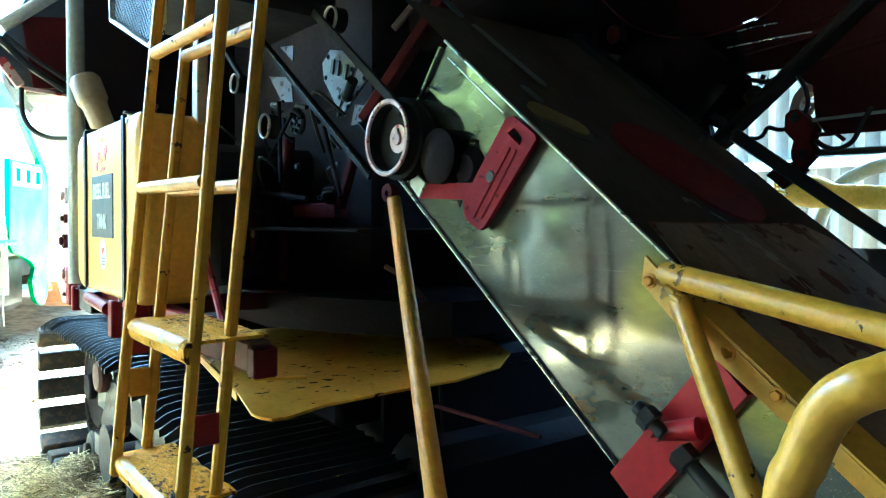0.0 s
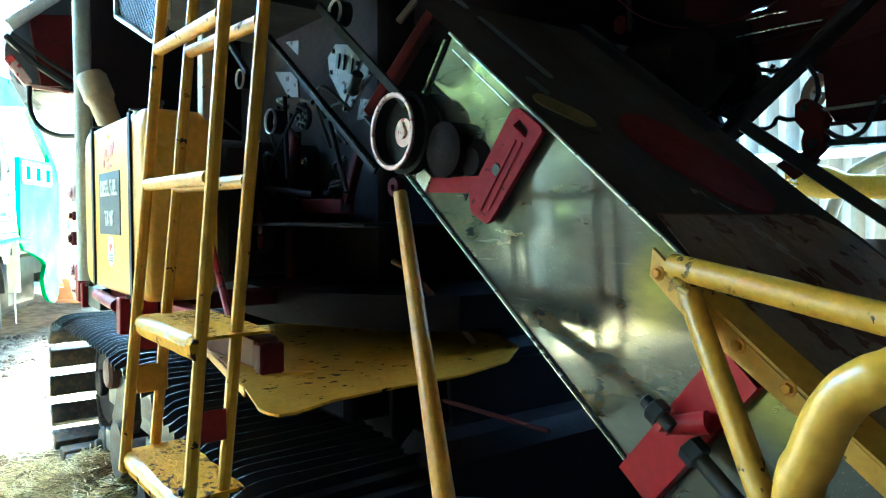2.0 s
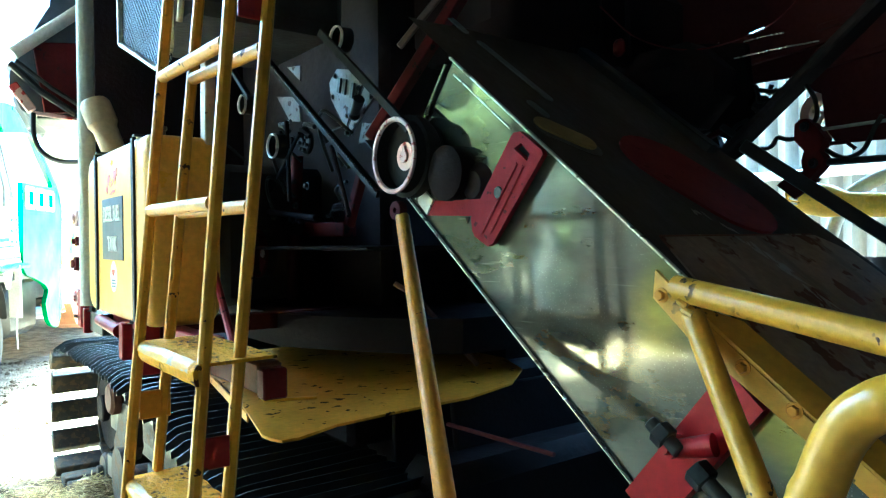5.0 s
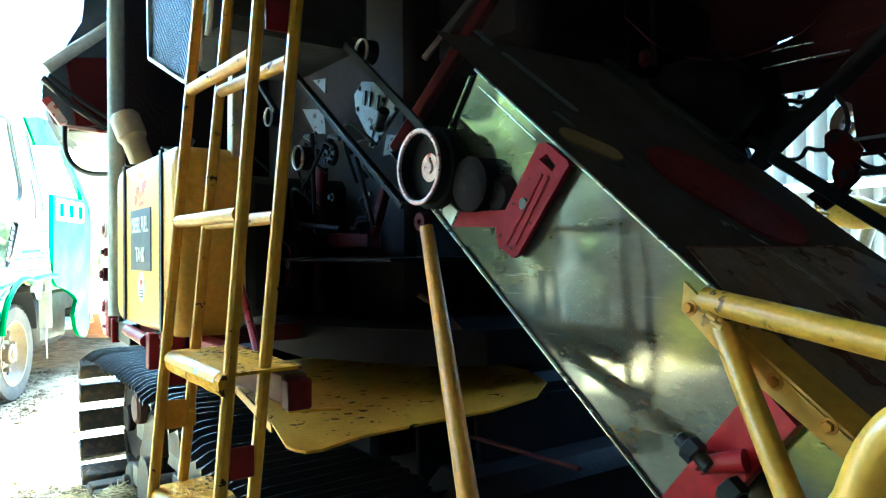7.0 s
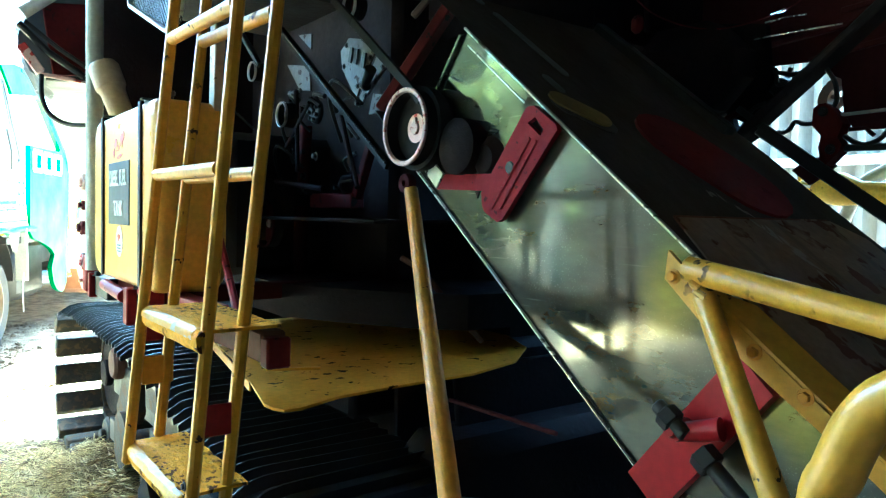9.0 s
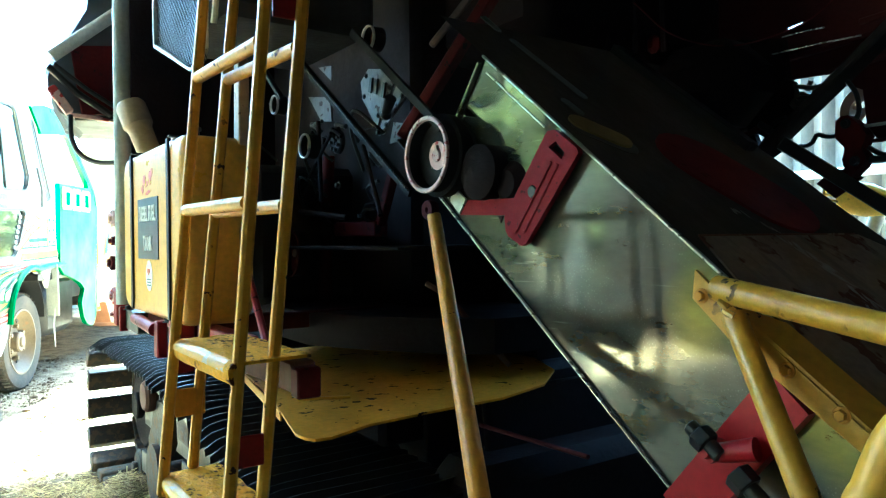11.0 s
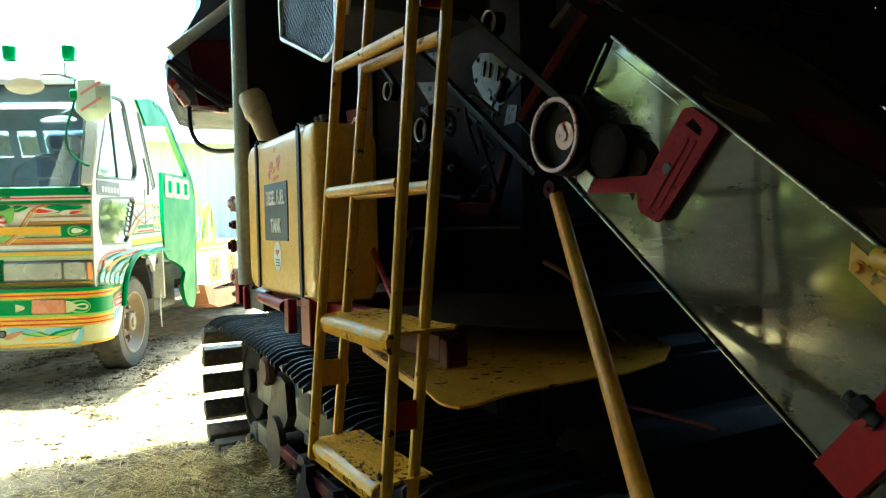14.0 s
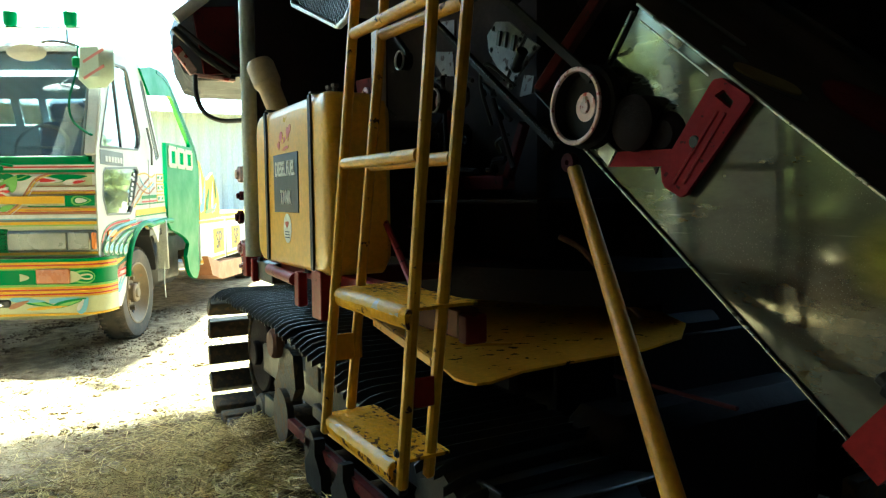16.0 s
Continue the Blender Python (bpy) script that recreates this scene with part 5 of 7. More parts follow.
feed_poly(bm, [(0.888, 0.334), (0.966, 0.334), (0.968, 0.040), (0.889, 0.034)], -0.002, 0.026)
clamp = hp("clamp_bar", bm, M_REDBRIGHT, "bright red clamp bar bolted across the feeder side")
bm = B()
c = feed(0.910, 0.190, -0.026)
tube(bm, [c + Vector((0.02, 0, 0)), c + Vector((-0.040, -0.004, 0.004))], [0.020, 0.016], 16)
tube(bm, [c + Vector((-0.038, -0.004, 0.004)), c + Vector((-0.050, -0.005, 0.005))], [0.010, 0.007], 12)
tube(bm, [c + Vector((-0.03, 0.0, 0.0)), c + Vector((-0.015, -0.070, 0.020))], [0.014, 0.018], 12)
part("clamp_boss", bm, M_REDBRIGHT, clamp)
bm = B()
q = look((0.995, 0.676, 0.912), (0.995, 0.741, 0.955))
disc(bm, 0.012, -0.045, 0.02, q, 12)
disc(bm, 0.020, -0.028, -0.004, q, 6, 0.002)
part("clamp_bolt", bm, M_GREASE, clamp, "rusty hexagon bolt")
bm = B()
tube(bm, [(1.005, 0.635, 0.875), (1.0, 0.48, 0.76), (0.98, 0.2, 0.55)], 0.013, 12)
disc(bm, 0.022, -0.014, 0.014, look((1.005, 0.630, 0.871), (1.0, 0.48, 0.76)), 6, 0.002)
part("link_rod", bm, M_BLACK, clamp, "black link rod")
hp("header_tube", tube(B(), [(1.0, 0.668, 1.150), (0.95, 0.349, 1.107), (0.90, 0.03, 1.064)], 0.0195, 20), M_TUBE, "yellow header frame tube with chipped paint")
hp("header_tube", tube(B(), [(1.0, 0.640, 1.110), (0.90, 0.474, 0.896), (0.74, 0.21, 0.56)], 0.0176, 18), M_TUBE, "yellow header frame tube")
hp("header_bow", tube(B(), smooth_path([(0.625, 0.299, 0.55), (0.62, 0.293, 0.86), (0.62, 0.288, 1.002), (0.62, 0.278, 1.036), (0.62, 0.266, 1.069), (0.62, 0.253, 1.090), (0.62, 0.242, 1.100), (0.62, 0.225, 1.110), (0.64, 0.187, 1.122), (0.68, 0.0, 1.140), (0.72, -0.25, 1.150)], 5), 0.0188, 22), M_TUBE, "bent yellow header frame tube")
hp("header_beam", beam(B(), (0.80, 0.30, 0.82), (1.3, 0.26, 0.80), 0.06, 0.06), M_RED)
for a, b in (((1.0, 0.660, 1.132), (0.985, 0.640, 1.124)), ((1.0, 0.655, 1.118), (0.985, 0.630, 1.112))):
    hp("weld_bead", tube(B(), [a, ((Vector(a) + Vector(b)) / 2 + Vector((-0.010, 0, 0.003))), b], 0.006, 8), M_YELLOW)

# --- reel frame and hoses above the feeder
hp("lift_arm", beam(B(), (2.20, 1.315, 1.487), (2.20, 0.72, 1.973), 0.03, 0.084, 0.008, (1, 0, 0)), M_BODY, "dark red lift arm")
hp("arm_edge", beam(B(), (2.183, 1.048, 1.7135), (2.183, 0.92, 1.812), 0.004, 0.004, 0.001, (1, 0, 0)), M_PIPE, "worn bright edge of the lift arm")
hp("lift_arm", beam(B(), (2.11, 1.20, 1.51), (2.40, 0.62, 1.02), 0.03, 0.040), M_BLACK)
hp("lift_link", beam(B(), (2.16, 1.30, 1.585), (2.20, 1.20, 1.495), 0.02, 0.022), M_BLACK)
hp("lift_link", beam(B(), (2.16, 1.36, 1.545), (2.18, 1.285, 1.585), 0.02, 0.018), M_SHADEDRED)
bm = B()
prism(bm, [(1.075, 1.561), (1.060, 1.573), (1.040, 1.574), (1.010, 1.544), (0.989, 1.512), (1.003, 1.473), (0.990, 1.452), (0.998, 1.430), (1.033, 1.396), (1.048, 1.410), (1.056, 1.449), (1.048, 1.480), (1.076, 1.513)], 0.05, yz(2.23))
pivot = hp("pivot_bracket", bm, M_DARKRED, "dark red pivot bracket")
for y, z in ((1.045, 1.55), (1.02, 1.44)):
    bm = B()
    hexbolt(bm, at_x(2.178, y, z), 0.010, 0.010)
    part("pivot_bolt", bm, M_GREASE, pivot)
hp("lift_ram", tube(B(), [(2.21, 0.995, 1.444), (2.23, 0.86, 1.443), (2.3, 0.5, 1.44)], 0.010, 10), M_BLACK)
hp("lift_ram", tube(B(), [(2.21, 1.01, 1.540), (2.23, 0.87, 1.546), (2.3, 0.45, 1.56)], 0.005, 8), M_PIPE)
hp("lift_ram", tube(B(), [(2.215, 0.99, 1.497), (2.24, 0.955, 1.500), (2.24, 0.93, 1.478)], 0.006, 8), M_SHADEDRED)
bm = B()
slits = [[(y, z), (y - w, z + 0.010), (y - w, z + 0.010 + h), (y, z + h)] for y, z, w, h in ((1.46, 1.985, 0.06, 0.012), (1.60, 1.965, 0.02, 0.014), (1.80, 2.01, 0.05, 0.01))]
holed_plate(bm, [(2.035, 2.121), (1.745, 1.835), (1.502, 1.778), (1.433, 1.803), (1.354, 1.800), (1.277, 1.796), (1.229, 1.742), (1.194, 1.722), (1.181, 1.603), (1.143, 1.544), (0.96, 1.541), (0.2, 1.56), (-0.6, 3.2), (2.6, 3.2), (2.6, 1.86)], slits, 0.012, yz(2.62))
# red-brown sheet, dimmed in its colour for the shade up there
shield = hp("reel_shield", bm, M_SHADEDRED, "dark red sheet shield over the feeder")
# bright lines drawn in for edge highlights on the red shield
for a, b, r in (((2.2, 1.245, 1.848), (2.2, 1.116, 1.847), 0.0022), ((2.2, 1.278, 1.802), (2.2, 1.012, 1.798), 0.0022)):
    hp("guide_wire", tube(B(), [a, ((a[0] + b[0]) / 2, (a[1] + b[1]) / 2, (a[2] + b[2]) / 2 + 0.003), b], r, 6), M_LIP, "thin bright line for an edge highlight on the shield")
for y, z, L in ((1.55, 1.87, 0.5), (1.30, 1.80, 0.35), (1.2, 1.95, 0.5), (0.95, 1.62, 0.3)):
    part("shield_rib", beam(B(), (2.60, y, z), (2.60, y - L, z + 0.04), 0.02, 0.02), M_SHADEDRED, shield)
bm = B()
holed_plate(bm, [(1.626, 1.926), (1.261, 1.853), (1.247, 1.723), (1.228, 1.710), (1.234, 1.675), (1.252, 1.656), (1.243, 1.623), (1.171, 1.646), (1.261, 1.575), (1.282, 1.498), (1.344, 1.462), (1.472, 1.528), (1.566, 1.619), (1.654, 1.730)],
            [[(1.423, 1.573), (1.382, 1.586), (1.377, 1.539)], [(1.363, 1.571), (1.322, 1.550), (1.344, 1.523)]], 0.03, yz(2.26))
hp("tank_skirt", bm, M_SHADEBLACK, "black sheet skirt under the hydraulic tank")
bm = B()
prism(bm, [(1.285, 1.695), (1.222, 1.684), (1.196, 1.668), (1.198, 1.640), (1.235, 1.622), (1.275, 1.600)], 0.05, yz(2.33))
valve = hp("valve_block", bm, M_BLACK, "black hydraulic valve block")
for y, z in ((1.205, 1.675), (1.225, 1.690)):
    part("valve_union", tube(B(), [(2.31, y, z), (2.31, y - 0.012, z + 0.030)], 0.008, 8), M_GREASE, valve)
bm = B()
prism(bm, [(1.118, 1.420), (1.160, 1.388), (1.105, 1.342), (1.055, 1.375), (1.029, 1.397), (1.060, 1.428)], 0.012, yz(2.25))
hp("hinge_plate", bm, M_SHADEDRED, "dark hinge plate under the lift arm")
hp("platform_box", box(B(), (2.05, 1.40, 1.70), (0.30, 0.36, 0.26), bev=0.09), M_SHADEBLACK)
hp("platform_box", box(B(), (1.86, 1.75, 1.95), (0.9, 0.5, 0.3), bev=0.06), M_SHADEBLACK)
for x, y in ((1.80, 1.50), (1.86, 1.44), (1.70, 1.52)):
    hp("hanger_strap", beam(B(), (x, y, 2.2), (x + 0.02, y, 1.80), 0.02, 0.015), M_SHADEBLACK)
hp("red_cap", box(B(), (1.71, 1.345, 1.775), (0.03, 0.04, 0.05), bev=0.012), M_DARKRED)
for pts in (((1.200, 1.505), (1.180, 1.504), (1.160, 1.512), (1.144, 1.533), (1.115, 1.524), (1.080, 1.524)),
            ((1.066, 1.690), (1.045, 1.660), (1.031, 1.632), (1.025, 1.590), (1.036, 1.562), (1.060, 1.548)),
            ((0.850, 1.560), (0.870, 1.526), (0.897, 1.471), (0.939, 1.452), (0.971, 1.460), (1.000, 1.480)),
            ((1.215, 1.692), (1.190, 1.686), (1.155, 1.677), (1.120, 1.683), (1.074, 1.700)),
            ((1.215, 1.700), (1.208, 1.680), (1.205, 1.655), (1.180, 1.652), (1.149, 1.640), (1.13, 1.62)),
            ((1.225, 1.640), (1.205, 1.622), (1.185, 1.628), (1.16, 1.60)),
            ((1.330, 1.590), (1.300, 1.575), (1.275, 1.590), (1.24, 1.60))):
    hp("hydraulic_hose", tube(B(), smooth_path([(2.215, y, z) for y, z in pts]), 0.0072, 8), M_RUBBER, "black hydraulic hose")
drum = lathe(B(), [(0.047, 0), (0.080, 0), (0.085, 0.006), (0.085, 0.05), (0.080, 0.056), (0.047, 0.056)], at_x(2.75, 1.232, 1.668), 32)
drum_ob = hp("guide_drum", drum, M_TAN, "tan guide drum with open spokes")
for k in range(5):
    q = 2 * math.pi * k / 5 + 0.4
    part("drum_spoke", beam(B(), (2.72, 1.232, 1.668), (2.72, 1.232 + 0.055 * math.cos(q), 1.668 + 0.055 * math.sin(q)), 0.014, 0.014, 0.002), M_TAN, drum_ob)
hp("wiring", tube(B(), smooth_path([(1.75, 1.45, 1.93), (1.85, 1.38, 1.83), (2.0, 1.28, 1.80), (2.15, 1.15, 1.86), (2.2, 1.05, 1.95)]), 0.0025, 6), M_DARKRED)

# ---------------- beyond the machine ----------------
auger = thing("grain_auger", "yellow tubular grain auger lying in the daylight", "auger", pose(4.0, 1.86, 1.405, 0, 0, 0))
bm = B()
tube(bm, [(0.0, 0.06, 0.035), (0.0, -0.06, 0.010), (0.0, -0.16, -0.01), (0, -3.0, -0.20)], [0.088, 0.088, 0.062, 0.062], 22)
part("tube", bm, M_AUGER, auger)
for k in range(20):
    an = 2 * math.pi * k / 20
    bm = B()
    beam(bm, (0.085 * math.cos(an), 0.06, 0.035 + 0.085 * math.sin(an)), (0.085 * math.cos(an), 0.13, 0.05 + 0.085 * math.sin(an)), 0.011, 0.011, 0.002)
    part("cage_bar", bm, M_AUGER, auger)
bm = B()
lathe(bm, [(0.075, 0), (0.09, 0), (0.09, 0.012), (0.075, 0.012)], Matrix.Translation((0, 0.13, 0.05)) @ pose(0, 0, 0, 90, 0, 0), 24)
part("cage_ring", bm, M_AUGER, auger)
bm = B()
for y in (-0.6, -2.4):
    beam(bm, (0, y, -1.425), (0, y, -0.08), 0.06, 0.06)
    box(bm, (0, y, -1.40), (0.4, 0.2, 0.02))
part("trestle", bm, M_RED, auger)
pipe_thing = thing("grey_bent_pipe", "grey plastic bent pipe leaning on the auger", "pipe", pose(4.3, 1.7, 0))
part("pipe", tube(B(), smooth_path([(0.3, -0.6, 1.66), (0.1, -0.25, 1.60), (0.0, 0.0, 1.53), (-0.08, 0.15, 1.35), (0.0, 0.3, 0.8), (0.0, 0.32, 0.0)]), 0.04, 14), M_PIPE, pipe_thing)
random.seed(4)
for i in range(16):
    w = thing("plank", "grey weathered plank in a loose pile", "plank", pose(6.0 + random.uniform(-0.3, 0.3), 2.3 + random.uniform(-0.5, 0.5), 0.03 + 0.06 * i, random.uniform(-2, 2), random.uniform(-3, 3), 70 + random.uniform(-25, 25)), "timber pile")
    part("board", box(B(), (0, 0, 0), (random.uniform(1.5, 2.6), 0.12, 0.045), bev=0.004), M_WOOD, w)

# ---------------- straw and litter ----------------
random.seed(11)
vs, fs = [], []
for i in range(46000):
    if i < 33000:
        x, y = random.gauss(0.33, 0.24), random.gauss(3.02, 0.42)
    elif i < 40000:
        x, y = random.gauss(0.60, 0.09), random.uniform(1.9, 4.1)
    else:
        x, y = random.uniform(-1.0, 1.3), random.uniform(1.8, 5.6)
    if x > 0.78 and y < 4.3:
        x -= 0.5
    if noise.noise(Vector((x * 5, y * 5, 9))) < -0.22 and i % 5:
        continue
    L, w, an, t = random.uniform(0.02, 0.09) * (2.0 if i % 23 == 0 else 1), random.uniform(0.0010, 0.0026), random.uniform(0, math.pi), random.uniform(-0.4, 0.4)
    d = Vector((math.cos(an) * L / 2, math.sin(an) * L / 2, t * L / 2))
    s = Vector((-math.sin(an) * w, math.cos(an) * w, 0))
    u = Vector((0, 0, w))
    c = Vector((x, y, ground_z(x, y) + 0.5 * abs(d.z) + random.uniform(0.0, 0.022)))
    k = len(vs)
    for e in (-1, 1):
        vs += [c + d * e + s, c + d * e - s, c + d * e + u]
    fs += [(k, k + 1, k + 4, k + 3), (k + 1, k + 2, k + 5, k + 4), (k + 2, k, k + 3, k + 5)]
me = bpy.data.meshes.new("straw")
me.from_pydata(vs, [], fs)
me.materials.append(M_STRAW)
tagged(new("straw", me), "dry chopped straw scattered on the ground", "straw", kind="stuff")
for i in range(70):
    x, y = random.uniform(-1.0, 1.2), random.uniform(2.2, 6.2)
    if 0.62 < x and y < 4.4:
        x -= 0.7
    r = random.uniform(0.012, 0.045)
    bm = B()
    bmesh.ops.create_icosphere(bm, subdivisions=2, radius=r)
    for v in bm.verts:
        v.co *= 1 + 0.5 * noise.noise(v.co * 40 + Vector((i, 0, 0)))
        v.co.z *= 0.5
    ob = part("earth_clod", bm, M_CONC, m=pose(x, y, ground_z(x, y) + r * 0.15, 0, 0, random.uniform(0, 360)))
    tagged(ob, "small crumbled clod of dry earth", "clod", "clods on the yard")
random.seed(29)
vs, fs = [], []
for i in range(15000):
    x, y = random.uniform(-2.4, 1.9), random.uniform(2.6, 8.6)
    if (0.60 < x and y < 4.5) or noise.noise(Vector((x * 2.3, y * 1.9, 4))) < random.uniform(-0.25, 0.25):
        continue
    r = random.uniform(0.004, 0.013) * (2.4 if i % 13 == 0 else 1.0)
    c = Vector((x, y, ground_z(x, y) + r * 0.25))
    k, q0 = len(vs), random.uniform(0, 6)
    for a_, rr, hh in ((0.0, 1.0, 0.0), (0.6, 0.85, 0.55)):
        for j in range(5):
            q = q0 + a_ + 2 * math.pi * j / 5
            w = r * rr * random.uniform(0.75, 1.3)
            vs.append(c + Vector((math.cos(q) * w, math.sin(q) * w, r * (hh - 0.3))))
    vs.append(c + Vector((0, 0, r * 0.75)))
    for j in range(5):
        n_ = (j + 1) % 5
        fs += [(k + j, k + n_, k + 5 + n_, k + 5 + j), (k + 5 + j, k + 5 + n_, k + 10)]
me = bpy.data.meshes.new("earth_crumbs")
me.from_pydata(vs, [], fs)
me.materials.append(M_CONC)
tagged(new("earth_crumbs", me), "loose crumbs of dry brown earth", "crumbs", kind="stuff")
bm = B()
prism(bm, [(0, 0), (0.02, 0.012), (0.05, 0.014), (0.08, 0), (0.05, -0.014), (0.02, -0.012)], 0.001, Matrix())
tagged(part("fallen_leaf", bm, M_LEAF, m=pose(0.40, 3.0, ground_z(0.40, 3.0) + 0.02, 12, 8, 50)), "single green leaf on the straw", "leaf")
for i, (x, y, a, L) in enumerate(((0.45, 2.75, 120, 0.3), (0.38, 3.0, 150, 0.2), (0.12, 2.9, 20, 0.35), (0.50, 2.45, 105, 0.34), (0.42, 2.58, 60, 0.22))):
    ob = part("wood_scrap", box(B(), (0, 0, 0.01), (L, 0.06, 0.02), bev=0.004), M_WOOD, m=pose(x, y, ground_z(x, y), 0, 0, a))
    tagged(ob, "short dirty wood offcut lying in straw", "offcut", "wood offcuts")


# ---------------- trees at the edge of the yard ----------------
def tree(x, y, height, spread, seed):
    random.seed(seed)
    root = thing("tree", "broad leafy green tree out of view, placed for reflections", "tree", pose(x, y, 0), "trees by the yard")
    bm = B()
    top = Vector((random.uniform(-0.3, 0.3), random.uniform(-0.3, 0.3), height * 0.62))
    tube(bm, smooth_path([(0, 0, -0.05), (top.x * 0.4, top.y * 0.5, height * 0.3), top]), [0.16 - 0.09 * i / 12 for i in range(13)], 10)
    tips = []
    for i in range(9):
        a = 2 * math.pi * i / 9 + random.uniform(-0.3, 0.3)
        z0 = height * random.uniform(0.28, 0.6)
        tip = Vector((math.cos(a) * spread * random.uniform(0.5, 0.9), math.sin(a) * spread * random.uniform(0.5, 0.9), z0 + height * random.uniform(0.1, 0.35)))
        base = Vector((top.x * z0 / top.z, top.y * z0 / top.z, z0))
        mid = (base + tip) / 2 + Vector((0, 0, 0.2))
        tube(bm, [base, mid, tip], [0.06, 0.04, 0.015], 6)
        tips += [tip, mid, (tip + mid) / 2]
    part("trunk", bm, M_BARK, root)
    tips.append(top)
    vs, fs = [], []
    for i in range(2600):
        c = random.choice(tips) + Vector([random.gauss(0, 0.42) for _ in range(3)])
        u = Vector([random.gauss(0, 1) for _ in range(3)]).normalized()
        v = u.cross(Vector([random.gauss(0, 1) for _ in range(3)])).normalized()
        L, w = random.uniform(0.12, 0.24), random.uniform(0.05, 0.10)
        k = len(vs)
        vs += [c - u * L, c + v * w - u * L * 0.2, c + u * L, c - v * w - u * L * 0.2]
        fs.append((k, k + 1, k + 2, k + 3))
    me = bpy.data.meshes.new("crown")
    me.from_pydata(vs, [], fs)
    tagged(part("crown", me, M_LEAF, root), kind="stuff")


# all out of view, for reflections; the low western ones added to cover sky
for i, (x, y, h, s) in enumerate(((-6.5, 9.5, 4.6, 1.9), (-8.5, 12.5, 5.6, 2.3), (-6.2, 14.5, 5.0, 2.0), (-9.5, 8.0, 5.2, 2.2), (-10.5, 16.0, 6.0, 2.6), (-5.2, 18.5, 5.0, 2.0), (-8.2, 3.2, 4.8, 2.0), (-9.0, 5.6, 5.2, 2.2), (-7.6, 7.2, 4.2, 1.8), (-6.6, 6.9, 2.4, 1.1), (-7.1, 8.6, 2.6, 1.2), (-6.4, 10.9, 2.4, 1.1), (-7.4, 12.2, 2.8, 1.3), (-6.9, 5.4, 2.3, 1.1), (10.5, 14.6, 2.6, 1.3), (12.8, 13.2, 2.7, 1.5))):
    tree(x, y, h, s, 20 + i)

# ---------------- the lorry ----------------
C_GREEN, C_YEL, C_WHI, C_RED, C_BLU, C_LIME = (0.004, 0.140, 0.030), (0.50, 0.29, 0.015), (0.46, 0.46, 0.44), (0.36, 0.022, 0.024), (0.15, 0.34, 0.46), (0.17, 0.36, 0.08)


def paint(name, c):
    return mat(name, c, 0.4, grime=0.25, grime_col=tuple(x * 0.6 + 0.04 for x in c), coat=0.0, spec=0.18, bump=0.02, grain=0.06)


M_TG, M_TY, M_TW, M_TR, M_TB, M_TL = paint("lorry_green", C_GREEN), paint("lorry_yellow", C_YEL), paint("lorry_white", C_WHI), paint("lorry_red", C_RED), paint("lorry_blue", C_BLU), paint("lorry_lime", C_LIME)
M_TDG = paint("lorry_dark_green", (0.003, 0.085, 0.035))
M_CREAM = paint("lorry_cream", (0.37, 0.385, 0.245))
M_TYRE = mat("dusty_tyre", (0.045, 0.040, 0.035), 0.85, grime=0.6, grime_col=(0.16, 0.13, 0.10), bump=0.2)
M_RIM = mat("dusty_cream_rim", (0.19, 0.142, 0.085), 0.55, spots=(0.22, 0.13, 0.07), spot_scale=18, spot_at=0.68, grime=0.5, grime_col=(0.12, 0.085, 0.05))
M_GLASS = glass("window_glass", (0.52, 0.59, 0.58))
M_GLASS.node_tree.nodes["Principled BSDF"].inputs["IOR"].default_value = 2.1
M_FILM = glass("mirrored_window_glass", (0.75, 0.84, 0.84))
M_FILM.node_tree.nodes["Principled BSDF"].inputs["IOR"].default_value = 3.0
M_DARKIN = mat("pale_blue_cab_interior", (0.27, 0.33, 0.36), 0.8)
M_SEAT = mat("blue_seat_cloth", (0.13, 0.20, 0.32), 0.9, bump=0.2)
M_LENS = mat("lamp_glass", (0.24, 0.24, 0.20), 0.3, metal=0.3, grime=0.6, grime_col=(0.12, 0.12, 0.10), bump=0.3, bump_scale=90, spec=0.8)
M_AMBER = mat("amber_lens", (0.62, 0.20, 0.05), 0.2, bump=0.0)
M_CHROME = mat("chrome", (0.75, 0.76, 0.78), 0.12, metal=1.0, bump=0.0)
M_GREYP = mat("grey_plastic", (0.10, 0.11, 0.11), 0.55)

LX, LY, LYAW = -0.445, 7.501, -25.2
lorry = thing("lorry", "green, white and yellow hand-painted flatbed lorry parked in the sun", "lorry", pose(LX, LY, 0, 0, 0, LYAW))


def lp(name, bm, material, label="", parent=None):
    return part(name, bm, material, parent or lorry, label)


HWID = 1.215
FRONT = -1.0
# cab shell: side profile (y, z), closed front panel, open windows
arch = [(0.42 * math.cos(radians(a)), 0.60 + 0.43 * math.sin(radians(a))) for a in range(20, 166, 12)]
M_YZ = Matrix(((0, 0, 1, 0), (1, 0, 0, 0), (0, 1, 0, 0), (0, 0, 0, 1)))


side_win = [(-0.90, 1.64), (-0.615, 2.29), (-0.53, 2.325), (-0.33, 2.335), (-0.27, 2.30), (-0.03, 1.80), (-0.05, 1.71), (-0.10, 1.67)]
back_win = [(0.03, 2.28), (0.07, 2.28), (0.46, 1.64), (0.38, 1.61)]
low_win = [(-0.823, 1.118), (-0.886, 1.254), (-0.862, 1.44), (-0.82, 1.475), (-0.15, 1.512), (-0.105, 1.48), (-0.29, 1.15), (-0.335, 1.117)]
